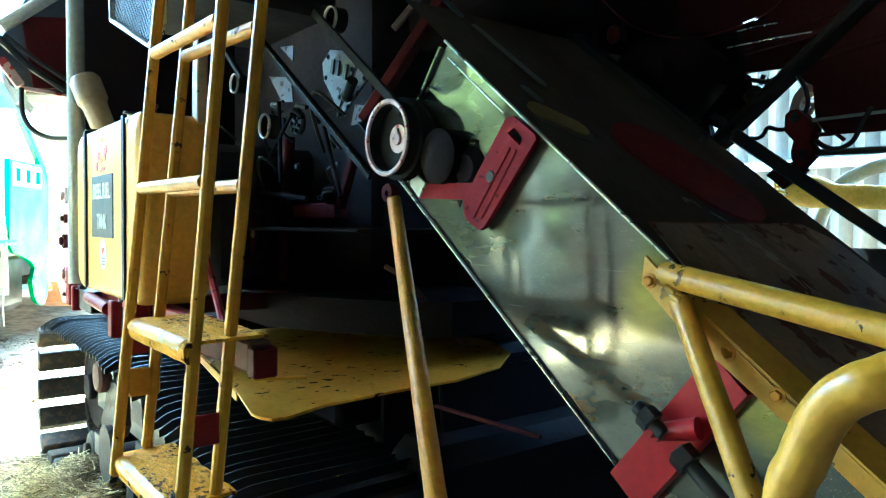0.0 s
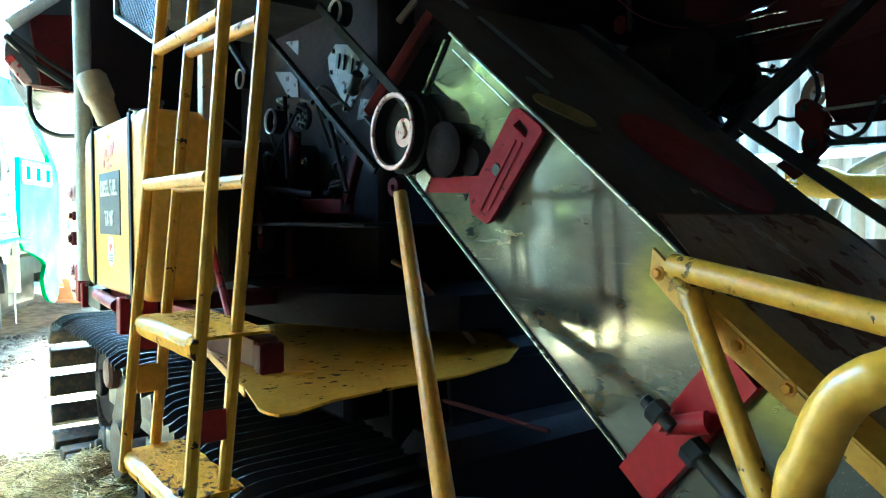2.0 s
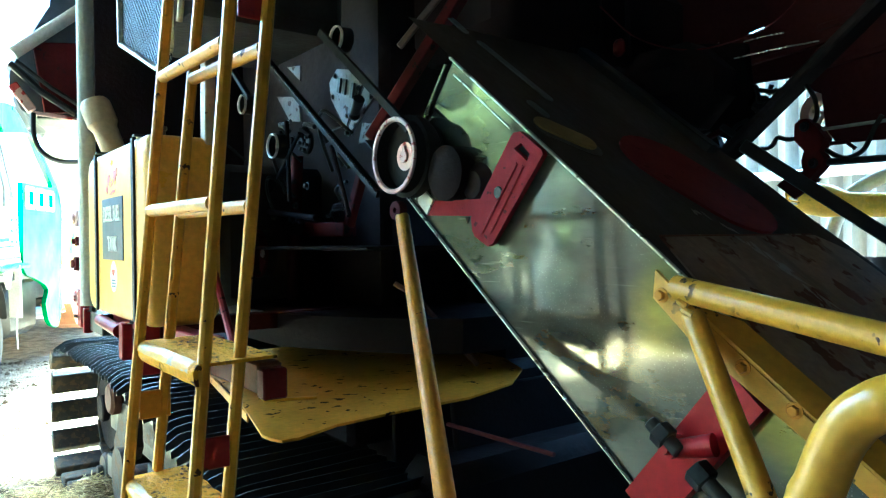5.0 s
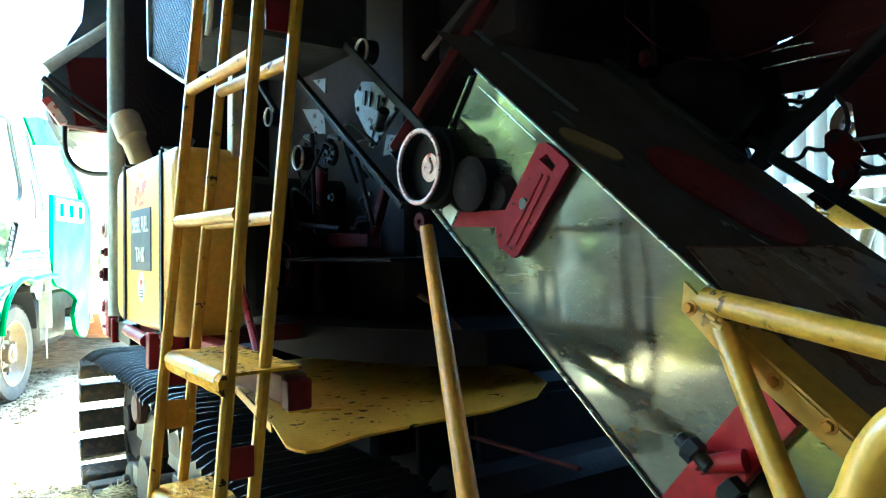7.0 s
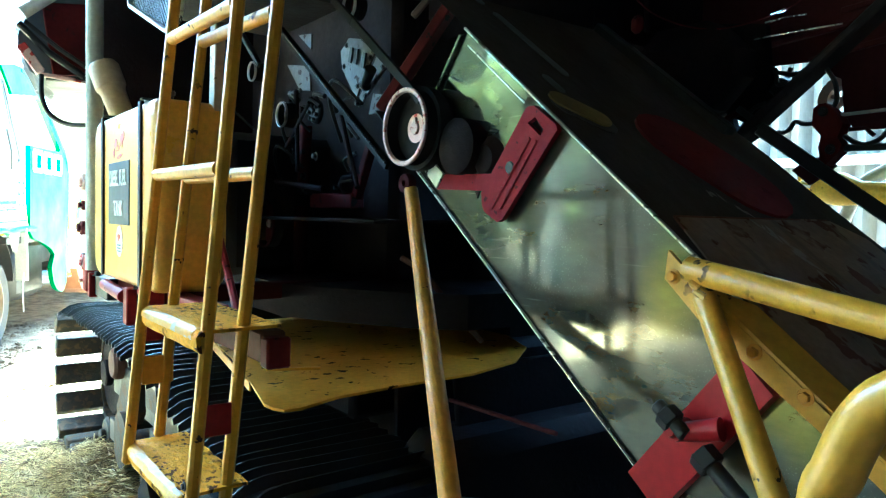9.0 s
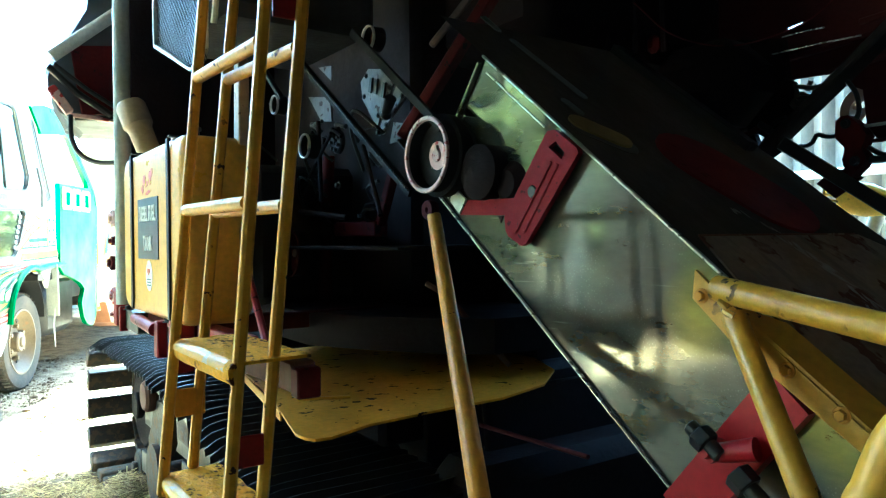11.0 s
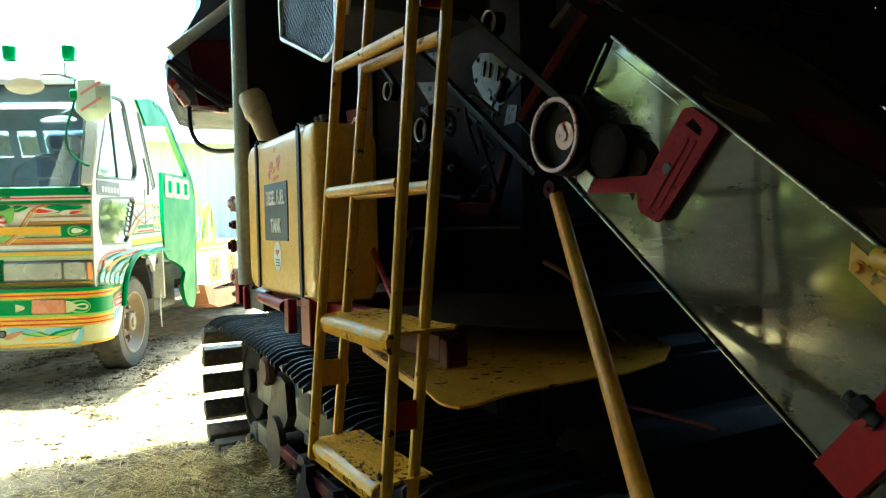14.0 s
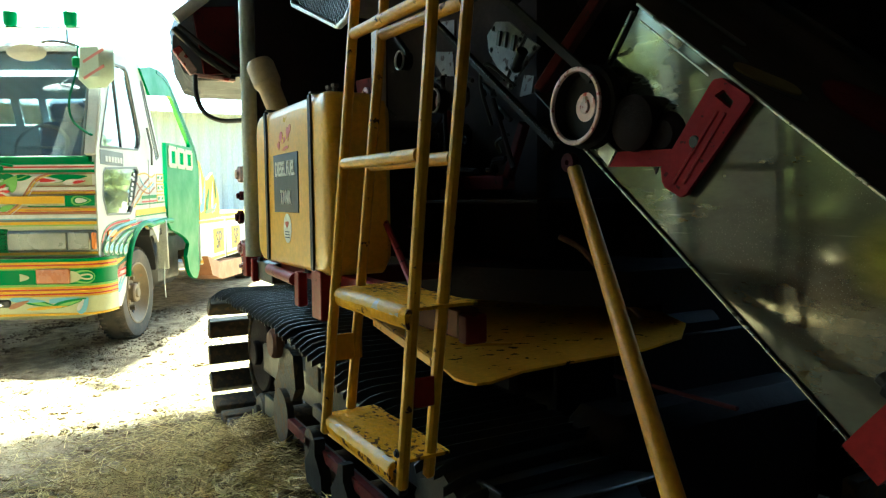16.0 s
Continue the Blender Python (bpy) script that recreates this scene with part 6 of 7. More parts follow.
outer = [(-1.0, 0.80), (-1.0, 1.45), (-0.975, 1.60), (-0.71, 2.33), (-0.62, 2.41), (-0.10, 2.45), (0.07, 2.40), (0.52, 1.60), (0.60, 1.15), (0.76, 1.04), (0.44, 1.01)] + arch[1:-1] + [(-0.45, 0.80)]
for x, nm in ((HWID - 0.03, "cab_side"), (-HWID, "cab_side")):
    bm = B()
    holed_plate(bm, outer, [side_win, back_win, low_win], 0.03, Matrix.Translation((x, 0, 0)) @ M_YZ)
    side = lp(nm, bm, M_TW, "white cab side with painted flowers and stripes")
    for poly in (side_win, back_win, low_win):
        bm = B()
        prism(bm, poly, 0.004, Matrix.Translation((x + 0.012, 0, 0)) @ M_YZ)
        gl_ob = part("side_window", bm, M_FILM, side)
        gl_ob.visible_shadow = False
        bm = B()
        xo = x + 0.031 if x > 0 else x - 0.001
        for a, b in zip(poly, poly[1:] + poly[:1]):
            beam(bm, (xo, *a), (xo, *b), 0.018, 0.008, 0.002, (1, 0, 0))
        part("window_rubber", bm, M_GREYP, side)
    part("window_divider", beam(B(), (x + 0.016, -0.577, 2.31), (x + 0.016, -0.444, 1.665), 0.022, 0.022, 0.003, (1, 0, 0)), M_GREYP, side)
# front panel, screen frame, roof
bm = B()
box(bm, (0, FRONT + 0.03, 1.15), (2 * HWID - 0.015, 0.06, 0.72), bev=0.02)
front = lp("front_panel", bm, M_CREAM, "painted cab front with flowers, stripes and a round badge")
bm = B()
ws_b, ws_t = (-0.975, 1.57), (-0.70, 2.395)
beam(bm, (-HWID + 0.04, -0.975, 1.53), (HWID - 0.04, -0.975, 1.53), 0.05, 0.07, 0.01)
frame_ob = lp("screen_sill", bm, M_TG, "green windscreen sill")
for x in (-1, 1):
    part("screen_pillar", beam(B(), (x * (HWID - 0.045), *ws_b), (x * (HWID - 0.06), *ws_t), 0.09, 0.05, 0.01), M_TW, frame_ob, "white windscreen pillar")
    part("screen_rubber", beam(B(), (x * (HWID - 0.092), ws_b[0] - 0.026, ws_b[1]), (x * (HWID - 0.107), ws_t[0] - 0.026, ws_t[1]), 0.020, 0.012, 0.003), M_GREYP, frame_ob)
lp("screen_header", beam(B(), (-HWID + 0.05, -0.68, 2.412), (HWID - 0.05, -0.68, 2.412), 0.05, 0.04, 0.01), M_TW)
bm = B()
a = [bm.verts.new(p) for p in ((-HWID + 0.08, *ws_b), (HWID - 0.08, *ws_b), (HWID - 0.10, *ws_t), (-HWID + 0.10, *ws_t))]
b = [bm.verts.new(v.co + Vector((0, 0.006, 0.002))) for v in a]
bm.faces.new(a)
bm.faces.new(b[::-1])
for k in range(4):
    bm.faces.new((a[k], a[(k + 1) % 4], b[(k + 1) % 4], b[k]))
ws = lp("windscreen", bm, M_GLASS, "raked windscreen with white stickers")
ws.visible_shadow = False
bm = B()
for i in range(22):
    x = -0.85 + 0.055 * i
    if i % 6 != 5:
        z = 2.29 + 0.012 * (i % 3)
        yy = ws_b[0] + (ws_t[0] - ws_b[0]) * (z - ws_b[1]) / (ws_t[1] - ws_b[1]) - 0.004
        part("sticker_bar", box(B(), (x, yy, z), (0.05, 0.003, 0.045 + 0.02 * (i % 2)), (-18, 0, 0), 0.001), M_TW, ws)
        if 4 < i < 17:
            part("sticker_bar", box(B(), (x, yy - 0.022, z - 0.075), (0.05, 0.003, 0.035), (-18, 0, 0), 0.001), M_TW, ws)
bm = B()
box(bm, (0, -0.34, 2.432), (2 * HWID - 0.06, 0.72, 0.07), bev=0.03)
lp("cab_roof", bm, M_TW)
bm = B()
panes = [[(x0, 0.24), (x1, 0.24), (x1, 0.48), (x0, 0.48)] for x0, x1 in ((-0.86, -0.36), (-0.30, 0.06), (0.13, 0.30), (0.36, 0.86))]
holed_plate(bm, [(-HWID + 0.04, -0.70), (HWID - 0.04, -0.70), (HWID - 0.04, 0.68), (-HWID + 0.04, 0.68)], panes, 0.03, pose(0, 0.30, 1.70, 111, 0, 0))
cab_back = lp("cab_back", bm, M_DARKIN, "pale blue cab back with rear panes")
for x0, x1 in ((-0.86, -0.36), (-0.30, 0.06), (0.13, 0.30), (0.36, 0.86)):
    bm = B()
    prism(bm, [(x0, 0.24), (x1, 0.24), (x1, 0.48), (x0, 0.48)], 0.004, pose(0, 0.30, 1.70, 111, 0, 0) @ pose(0, 0, 0.012))
    part("rear_pane", bm, M_GLASS, cab_back).visible_shadow = False
lp("cab_headliner", box(B(), (0, -0.34, 2.382), (2 * HWID - 0.10, 0.68, 0.02), bev=0.004), M_DARKIN)
lp("cab_floor", box(B(), (0, -0.2, 1.05), (2 * HWID - 0.1, 1.5, 0.06)), M_DARKIN)
lp("dashboard", box(B(), (0, -0.80, 1.45), (2 * HWID - 0.12, 0.25, 0.25), bev=0.05), M_DARKIN)
for x in (-0.65, 0.62):
    bm = B()
    box(bm, (x, 0.06, 1.62), (0.56, 0.14, 0.62), (12, 0, 0), 0.06)
    box(bm, (x, -0.02, 2.02), (0.32, 0.09, 0.20), (12, 0, 0), 0.04)
    box(bm, (x, -0.15, 1.30), (0.52, 0.5, 0.16), bev=0.05)
    lp("cab_seat", bm, M_SEAT, "blue cloth cab seat")
bm = B()
lathe(bm, [(0.20, -0.012), (0.224, 0.0), (0.20, 0.012), (0.188, 0.0)], pose(0.6, -0.52, 1.66, 65, 0, 0), 28)
beam(bm, (0.42, -0.52, 1.66), (0.78, -0.52, 1.66), 0.03, 0.02)
lp("steering_wheel", bm, M_DARKIN)


def stripe(z0, z1, x0, x1, material, parent=None, y=FRONT - 0.002, name="painted_stripe", slant=0.0):
    bm = B()
    prism(bm, [(x0, z0), (x1, z0 + slant), (x1, z1 + slant), (x0, z1)], 0.003, Matrix(((1, 0, 0, 0), (0, 0, -1, y), (0, 1, 0, 0), (0, 0, 0, 1))))
    return part(name, bm, material, parent or front)


def blob(cx, cz, w, h, rot, material, parent=None, y=FRONT - 0.004, name="painted_petal", m=None, tip=0.0, pinch=0.55):
    """A painted petal: an oval drawn to a point at one end."""
    pts = []
    for i in range(18):
        a = 2 * math.pi * i / 18
        px, pz = w / 2 * math.cos(a), h / 2 * math.sin(a) * (1 - pinch * math.cos(a))
        c, s = math.cos(radians(rot)), math.sin(radians(rot))
        pts.append((cx + px * c - pz * s, cz + px * s + pz * c + tip * (px / w) ** 2))
    bm = B()
    prism(bm, pts, 0.002, m or Matrix(((1, 0, 0, 0), (0, 0, -1, y), (0, 1, 0, 0), (0, 0, 0, 1))))
    return part(name, bm, material, parent or front)


# front: bands from the screen down to the bumper
W = HWID - 0.008
M_FACE = Matrix(((1, 0, 0, 0), (0, 0, -1, 0), (0, 1, 0, 0), (0, 0, 0, 1)))
for z0, z1, m_ in ((1.500, 1.520, M_TG), (1.488, 1.499, M_TW), (1.476, 1.487, M_TR), (1.465, 1.475, M_TW), (1.440, 1.462, M_TG), (1.430, 1.438, M_TRAY), (1.335, 1.341, M_TRAY), (1.306, 1.332, M_TW), (1.300, 1.305, M_TR), (1.280, 1.297, M_TY),
                   (1.272, 1.278, M_TRAY), (1.176, 1.182, M_TRAY), (1.150, 1.172, M_TY), (1.141, 1.147, M_TR), (1.128, 1.138, M_TRAY), (1.098, 1.124, M_PIPE), (1.090, 1.097, M_TB), (1.074, 1.088, M_GREYP), (1.050, 1.071, M_TY), (1.040, 1.047, M_TL), (0.822, 0.842, M_TY), (0.812, 0.820, M_TL)):
    stripe(z0, z1, -W, W, m_)


def swoosh(pts, w, material, parent, m, n=6):
    """A painted line: a flat ribbon of width w along a smooth curve in the panel's plane."""
    path = smooth_path([(x, z, 0) for x, z in pts], n)
    left, right = [], []
    for i, p in enumerate(path):
        d = (path[min(i + 1, len(path) - 1)] - path[max(i - 1, 0)]).normalized()
        s = Vector((-d.y, d.x, 0)) * w / 2
        left.append((p + s).xy)
        right.append((p - s).xy)
    bm = B()
    rows = [[bm.verts.new(m @ Vector((q[0], q[1], h))) for q in side_] for side_ in (left, right) for h in (0.0, 0.0022)]
    for a, b in ((rows[1], rows[3]), (rows[0], rows[1]), (rows[2], rows[3])):
        for i in range(len(path) - 1):
            bm.faces.new((a[i], a[i + 1], b[i + 1], b[i]))
    return part("painted_line", bm, material, parent)


def fan(cx, cz, r0, r1, a0, a1, n, h, mats, parent, y):
    """Painted petals spread round a point."""
    for i in range(n):
        q = a0 + (a1 - a0) * i / max(1, n - 1)
        rm = (r0 + r1) / 2
        blob(cx + rm * math.cos(radians(q)), cz + rm * math.sin(radians(q)) * 0.8, r1 - r0, h, q, mats[i % len(mats)], parent, y=y - 0.0004 * i)


for sx in (-1, 1):
    # the middle field between two S-shaped borders
    bm = B()
    field = [(0.10, 1.145), (0.18, 1.205), (0.25, 1.29), (0.34, 1.39), (0.43, 1.428), (0.84, 1.428), (0.77, 1.385), (0.71, 1.305), (0.65, 1.215), (0.57, 1.148)]
    prism(bm, [(sx * x, z) for x, z in field], 0.002, Matrix.Translation((0, FRONT - 0.004, 0)) @ M_FACE)
    part("painted_field", bm, M_TW, front)
    for i, (cx, cz, w, h, r, m_) in enumerate((
            (0.42, 1.405, 0.11, 0.05, 0, M_TG), (0.51, 1.41, 0.12, 0.055, 10, M_TG), (0.60, 1.402, 0.12, 0.055, -8, M_TG), (0.69, 1.405, 0.13, 0.045, 6, M_TG), (0.56, 1.355, 0.20, 0.06, 38, M_TL), (0.62, 1.36, 0.14, 0.05, 70, M_TL), (0.50, 1.36, 0.12, 0.04, 100, M_TL),
            (0.23, 1.175, 0.12, 0.045, 12, M_TB), (0.31, 1.172, 0.12, 0.05, -6, M_TG), (0.40, 1.175, 0.12, 0.05, 8, M_TG), (0.49, 1.172, 0.12, 0.045, -6, M_TG), (0.57, 1.180, 0.12, 0.04, 20, M_TL), (0.36, 1.165, 0.08, 0.02, 0, M_TL), (0.45, 1.163, 0.08, 0.02, 0, M_TW),
            (1.00, 1.400, 0.32, 0.055, 4, M_TG), (0.86, 1.385, 0.24, 0.05, -4, M_TW), (0.85, 1.383, 0.16, 0.030, -4, M_TR), (1.06, 1.372, 0.16, 0.035, 8, M_TW), (1.10, 1.37, 0.10, 0.020, 8, M_TR), (0.03, 1.395, 0.20, 0.055, 0, M_TG), (0.03, 1.390, 0.12, 0.03, 0, M_TW),
            (0.20, 1.380, 0.18, 0.045, 6, M_TW), (0.20, 1.378, 0.13, 0.026, 6, M_TR), (0.12, 1.365, 0.12, 0.02, -10, M_TL))):
        blob(sx * cx, cz, w, h, r if sx > 0 else 180 - r, m_, y=FRONT - 0.007 - 0.0006 * i)
    fl = sx * 0.472
    fan(fl, 1.285, 0.045, 0.19, 150 if sx > 0 else 30, 205 if sx > 0 else -25, 6, 0.030, (M_TR, M_TW), front, FRONT - 0.022)
    fan(fl, 1.285, 0.045, 0.13, 40 if sx > 0 else 140, -20 if sx > 0 else 200, 5, 0.028, (M_TR, M_TW), front, FRONT - 0.022)
    # long yellow bar, end block with its oval
    stripe(1.208, 1.264, min(sx * 0.10, sx * 0.985), max(sx * 0.10, sx * 0.985), M_TY, y=FRONT - 0.026)
    stripe(1.190, 1.268, min(sx * 0.99, sx * W), max(sx * 0.99, sx * W), M_TG, y=FRONT - 0.020)
    for k, (w, h, m_) in enumerate(((0.15, 0.066, M_TL), (0.12, 0.050, M_TG), (0.09, 0.036, M_TW))):
        blob(sx * 1.11, 1.229, w, h, 0 if sx > 0 else 180, m_, y=FRONT - 0.024 - 0.0006 * k)
    for r, m_, o in ((0.050, M_TB, 0.0), (0.036, M_TW, 0.0006), (0.030, M_TB, 0.0012), (0.009, M_TR, 0.0018)):
        bm = B()
        prism(bm, [(fl + r * math.cos(q), 1.280 + r * math.sin(q)) for q in (2 * math.pi * i / 16 for i in range(16))], 0.002, Matrix.Translation((0, FRONT - 0.028 - o, 0)) @ M_FACE)
        part("painted_eye", bm, m_, front)
    lines = [([(0.08, 1.136), (0.17, 1.20), (0.24, 1.29), (0.33, 1.39), (0.44, 1.432)], 0.012, M_TRAY), ([(0.10, 1.130), (0.185, 1.192), (0.255, 1.282), (0.345, 1.382), (0.45, 1.424)], 0.007, M_TY), ([(0.06, 1.142), (0.155, 1.208), (0.225, 1.298), (0.315, 1.398)], 0.006, M_TW),
             ([(0.56, 1.136), (0.65, 1.205), (0.71, 1.295), (0.78, 1.39), (0.88, 1.432)], 0.012, M_TRAY), ([(0.585, 1.136), (0.67, 1.205), (0.73, 1.295), (0.80, 1.385), (0.90, 1.424)], 0.007, M_TY), ([(0.60, 1.130), (0.688, 1.205), (0.748, 1.295), (0.815, 1.38)], 0.006, M_TW),
             ([(0.72, 1.19), (0.80, 1.186), (1.10, 1.186)], 0.008, M_TG), ([(0.70, 1.16), (0.80, 1.160), (1.10, 1.16)], 0.005, M_TRAY), ([(0.40, 1.425), (0.55, 1.385), (0.66, 1.395), (0.74, 1.425)], 0.007, M_TL)]
    for i, (pts, w, m_) in enumerate(lines):
        swoosh([(sx * x, z) for x, z in pts], w, m_, front, Matrix.Translation((0, FRONT - 0.020 - 0.0005 * i, 0)) @ M_FACE)
bm = B()
lathe(bm, [(0.085, -0.006), (0.115, -0.006), (0.118, 0.004), (0.10, 0.010), (0.085, 0.004)], Matrix.Translation((-0.02, FRONT - 0.012, 1.225)) @ pose(0, 0, 0, 90, 0, 0) @ Matrix.Diagonal((1, 0.72, 1, 1)), 32)
box(bm, (-0.02, FRONT - 0.014, 1.225), (0.19, 0.008, 0.018), bev=0.003)
part("badge", bm, M_CHROME, front, "oval chrome badge")
# grille and headlamps
grille = lp("grille", box(B(), (0, FRONT + 0.02, 0.93), (1.12, 0.05, 0.19), bev=0.01), M_TG, "green slatted grille")
for z in (0.865, 0.893, 0.921, 0.949, 0.977, 1.005):
    part("grille_slat", beam(B(), (-0.54, FRONT - 0.012, z), (0.54, FRONT - 0.012, z), 0.02, 0.010, 0.003), M_CREAM if 0.87 < z < 1.0 else M_TG, grille)
bm = B()
prism(bm, [(-0.10, 1.015), (0.16, 1.015), (0.09, 0.96), (0.05, 0.87), (0.01, 0.96)], 0.004, Matrix(((1, 0, 0, 0), (0, 0, -1, FRONT - 0.020), (0, 1, 0, 0), (0, 0, 0, 1))))
part("painted_crest", bm, M_TR, grille)
for sx in (-1, 1):
    for z in (0.865, 0.893, 0.921, 0.949, 0.977, 1.005):
        part("painted_stripe", beam(B(), (sx * (0.36 + (z - 0.865) * 0.6), FRONT - 0.0145, z), (sx * 0.54, FRONT - 0.0145, z), 0.019, 0.0105, 0.003), M_TG, grille)
for sx in (-1, 1):
    bm = B()
    box(bm, (sx * 0.88, FRONT + 0.01, 0.925), (0.66, 0.06, 0.165), bev=0.015)
    hl = lp("headlamp", bm, M_GREYP, "rectangular glass headlamp")
    for cx, w in ((0.775, 0.43), (1.080, 0.165)):
        part("lamp_lens", box(B(), (sx * cx, FRONT - 0.022, 0.925), (w, 0.02, 0.135), bev=0.012), M_LENS, hl)
    part("turn_lens", box(B(), (sx * 1.187, FRONT - 0.018, 0.925), (0.036, 0.02, 0.13), bev=0.01), M_AMBER, hl)
# bumper
bm = B()
prof = [(p.x, p.y) for p in smooth_path([(-1.25, -0.78, 0), (-1.245, -0.92, 0), (-1.20, -1.02, 0), (-1.08, -1.07, 0), (-0.6, -1.085, 0), (0, -1.09, 0), (0.6, -1.085, 0), (1.08, -1.07, 0), (1.20, -1.02, 0), (1.245, -0.92, 0), (1.25, -0.78, 0)], 3)]
zz = [(0.340, 0.03), (0.365, 0.0), (0.46, -0.006), (0.62, -0.008), (0.76, -0.002), (0.800, 0.02)]
rings = [[bm.verts.new((x, y + o, z + (0.055 * max(0.0, (abs(x) - 1.0) / 0.25) ** 2 if z < 0.4 else 0.0))) for x, y in prof] for z, o in zz]
for a, b in zip(rings, rings[1:]):
    for k in range(len(prof) - 1):
        bm.faces.new((a[k], a[k + 1], b[k + 1], b[k]))
geom = bmesh.ops.solidify(bm, geom=bm.faces[:], thickness=0.02)
bumper = lp("bumper", bm, M_CREAM, "painted bumper with yellow and green scrolls")


def bump_strip(z0, z1, material, off=0.012):
    """A painted band right round the bumper's face and ends."""
    bm = B()
    run = [Vector((x, y, 0)) for x, y in prof]
    rows = []
    for i, p in enumerate(run):
        d = (run[min(i + 1, len(run) - 1)] - run[max(i - 1, 0)]).normalized()
        o = Vector((d.y, -d.x, 0))
        rows.append([bm.verts.new((*(p + o * h).xy, z)) for h, z in ((off - 0.014, z0), (off, z0), (off, z1), (off - 0.014, z1))])
    for q, r in zip(rows, rows[1:]):
        for k in range(4):
            bm.faces.new((q[k], q[(k + 1) % 4], r[(k + 1) % 4], r[k]))
    return part("painted_stripe", bm, material, bumper)


for z0, z1, m_ in ((0.775, 0.797, M_TG), (0.757, 0.772, M_TY), (0.745, 0.755, M_TR), (0.728, 0.743, M_TY), (0.718, 0.726, M_TL), (0.590, 0.604, M_TL), (0.572, 0.588, M_TY), (0.560, 0.570, M_TR), (0.540, 0.558, M_TY), (0.528, 0.537, M_TR), (0.515, 0.526, M_TY), (0.372, 0.388, M_TY)):
    bump_strip(z0, z1, m_)
mb = Matrix(((1, 0, 0, 0), (0, 0, -1, 0), (0, 1, 0, 0), (0, 0, 0, 1)))
bump_strip(0.606, 0.716, M_TG, 0.010)
bump_strip(0.390, 0.512, M_CREAM, 0.010)
M_SIG = mat("brown_signal_lens", (0.34, 0.13, 0.06), 0.3, bump=0.0)
for sx in (-1, 1):
    for i, (cx, cz, w, h, r, m_) in enumerate(((0.22, 0.66, 0.12, 0.095, 90, M_TL), (0.57, 0.66, 0.34, 0.090, 0, M_CREAM), (0.69, 0.66, 0.19, 0.096, 180, M_TL), (0.70, 0.66, 0.155, 0.076, 180, M_TG), (0.705, 0.66, 0.11, 0.050, 180, M_TL), (0.71, 0.66, 0.07, 0.026, 180, M_TG), (1.05, 0.66, 0.12, 0.085, 0, M_CREAM),
                                               (1.11, 0.66, 0.20, 0.098, 180, M_TL), (1.125, 0.66, 0.16, 0.076, 180, M_TG), (1.14, 0.66, 0.11, 0.046, 180, M_CREAM), (1.145, 0.66, 0.07, 0.022, 180, M_TG), (0.72, 0.490, 0.26, 0.035, -4, M_TB), (0.98, 0.488, 0.26, 0.035, 5, M_TB), (0.80, 0.468, 0.26, 0.045, -12, M_TG), (0.82, 0.462, 0.18, 0.022, -12, M_TL),
                                               (1.02, 0.468, 0.26, 0.045, 14, M_TG), (1.02, 0.462, 0.18, 0.022, 14, M_TL), (0.66, 0.462, 0.16, 0.035, 20, M_TRAY), (0.86, 0.432, 0.30, 0.022, 4, M_TY), (1.12, 0.445, 0.14, 0.06, 60, M_TB), (1.10, 0.450, 0.10, 0.03, 60, M_TW), (0.09, 0.425, 0.16, 0.030, 0, M_TG), (0.42, 0.425, 0.18, 0.032, 4, M_TR))):
        yb = -1.09 + 0.03 * cx / 1.16 - 0.016 - 0.0006 * i
        blob(sx * cx, cz, w, h, r if sx > 0 else 180 - r, m_, bumper, m=Matrix.Translation((0, yb, 0)) @ mb, pinch=0.3 if cz > 0.6 else 0.5)
    part("signal_lamp", box(B(), (sx * 0.908, -1.088, 0.667), (0.245, 0.03, 0.115), bev=0.01), M_SIG, bumper, "brown-orange signal lamp")
    part("bumper_slot", box(B(), (sx * 0.35, -1.10, 0.66), (0.20, 0.03, 0.092), bev=0.015), M_BLACK, bumper)
    part("fog_recess", box(B(), (sx * 0.30, -1.095, 0.468), (0.60, 0.03, 0.058), bev=0.012), M_BLACK, bumper)
    part("fog_lamp", box(B(), (sx * 0.45, -1.112, 0.462), (0.21, 0.02, 0.036), bev=0.008), M_CHROME, bumper)
plate_ob = part("number_plate", box(B(), (-0.03, -1.115, 0.64), (0.40, 0.012, 0.235), bev=0.006), M_TW, bumper, "white number plate with dark bars")
for cx, cz, w, h in [(-0.165 + 0.054 * i, 0.645, 0.034, 0.10) for i in range(6)] + [(-0.03, 0.735, 0.22, 0.025), (-0.03, 0.555, 0.14, 0.03)]:
    part("plate_bar", box(B(), (cx, -1.123, cz), (w, 0.004, h), bev=0.001), M_BLACK, plate_ob)
# wipers
for x0, x1, z1 in ((-0.1, 0.62, 1.49), (-0.6, -0.05, 1.62)):
    bm = B()
    tube(bm, [(x1, -1.005, z1), ((x0 + x1) / 2, -1.00, (z1 + 1.63) / 2), (x0 + 0.2, -0.985, 1.63)], 0.012, 8)
    beam(bm, (x0 - 0.1, -0.975, 1.615), (x0 + 0.45, -0.975, 1.60), 0.012, 0.02)
    box(bm, (x1 - 0.25, -1.01, 1.475), (0.36, 0.03, 0.03), bev=0.008)
    lp("wiper", bm, M_TG, "green wiper arm")
# roof lamps on a rail, round mirror, big side mirror
rail = lp("roof_rail", tube(B(), [(-1.03, -0.60, 2.597), (0.99, -0.60, 2.597)], 0.014, 10), M_CHROME)
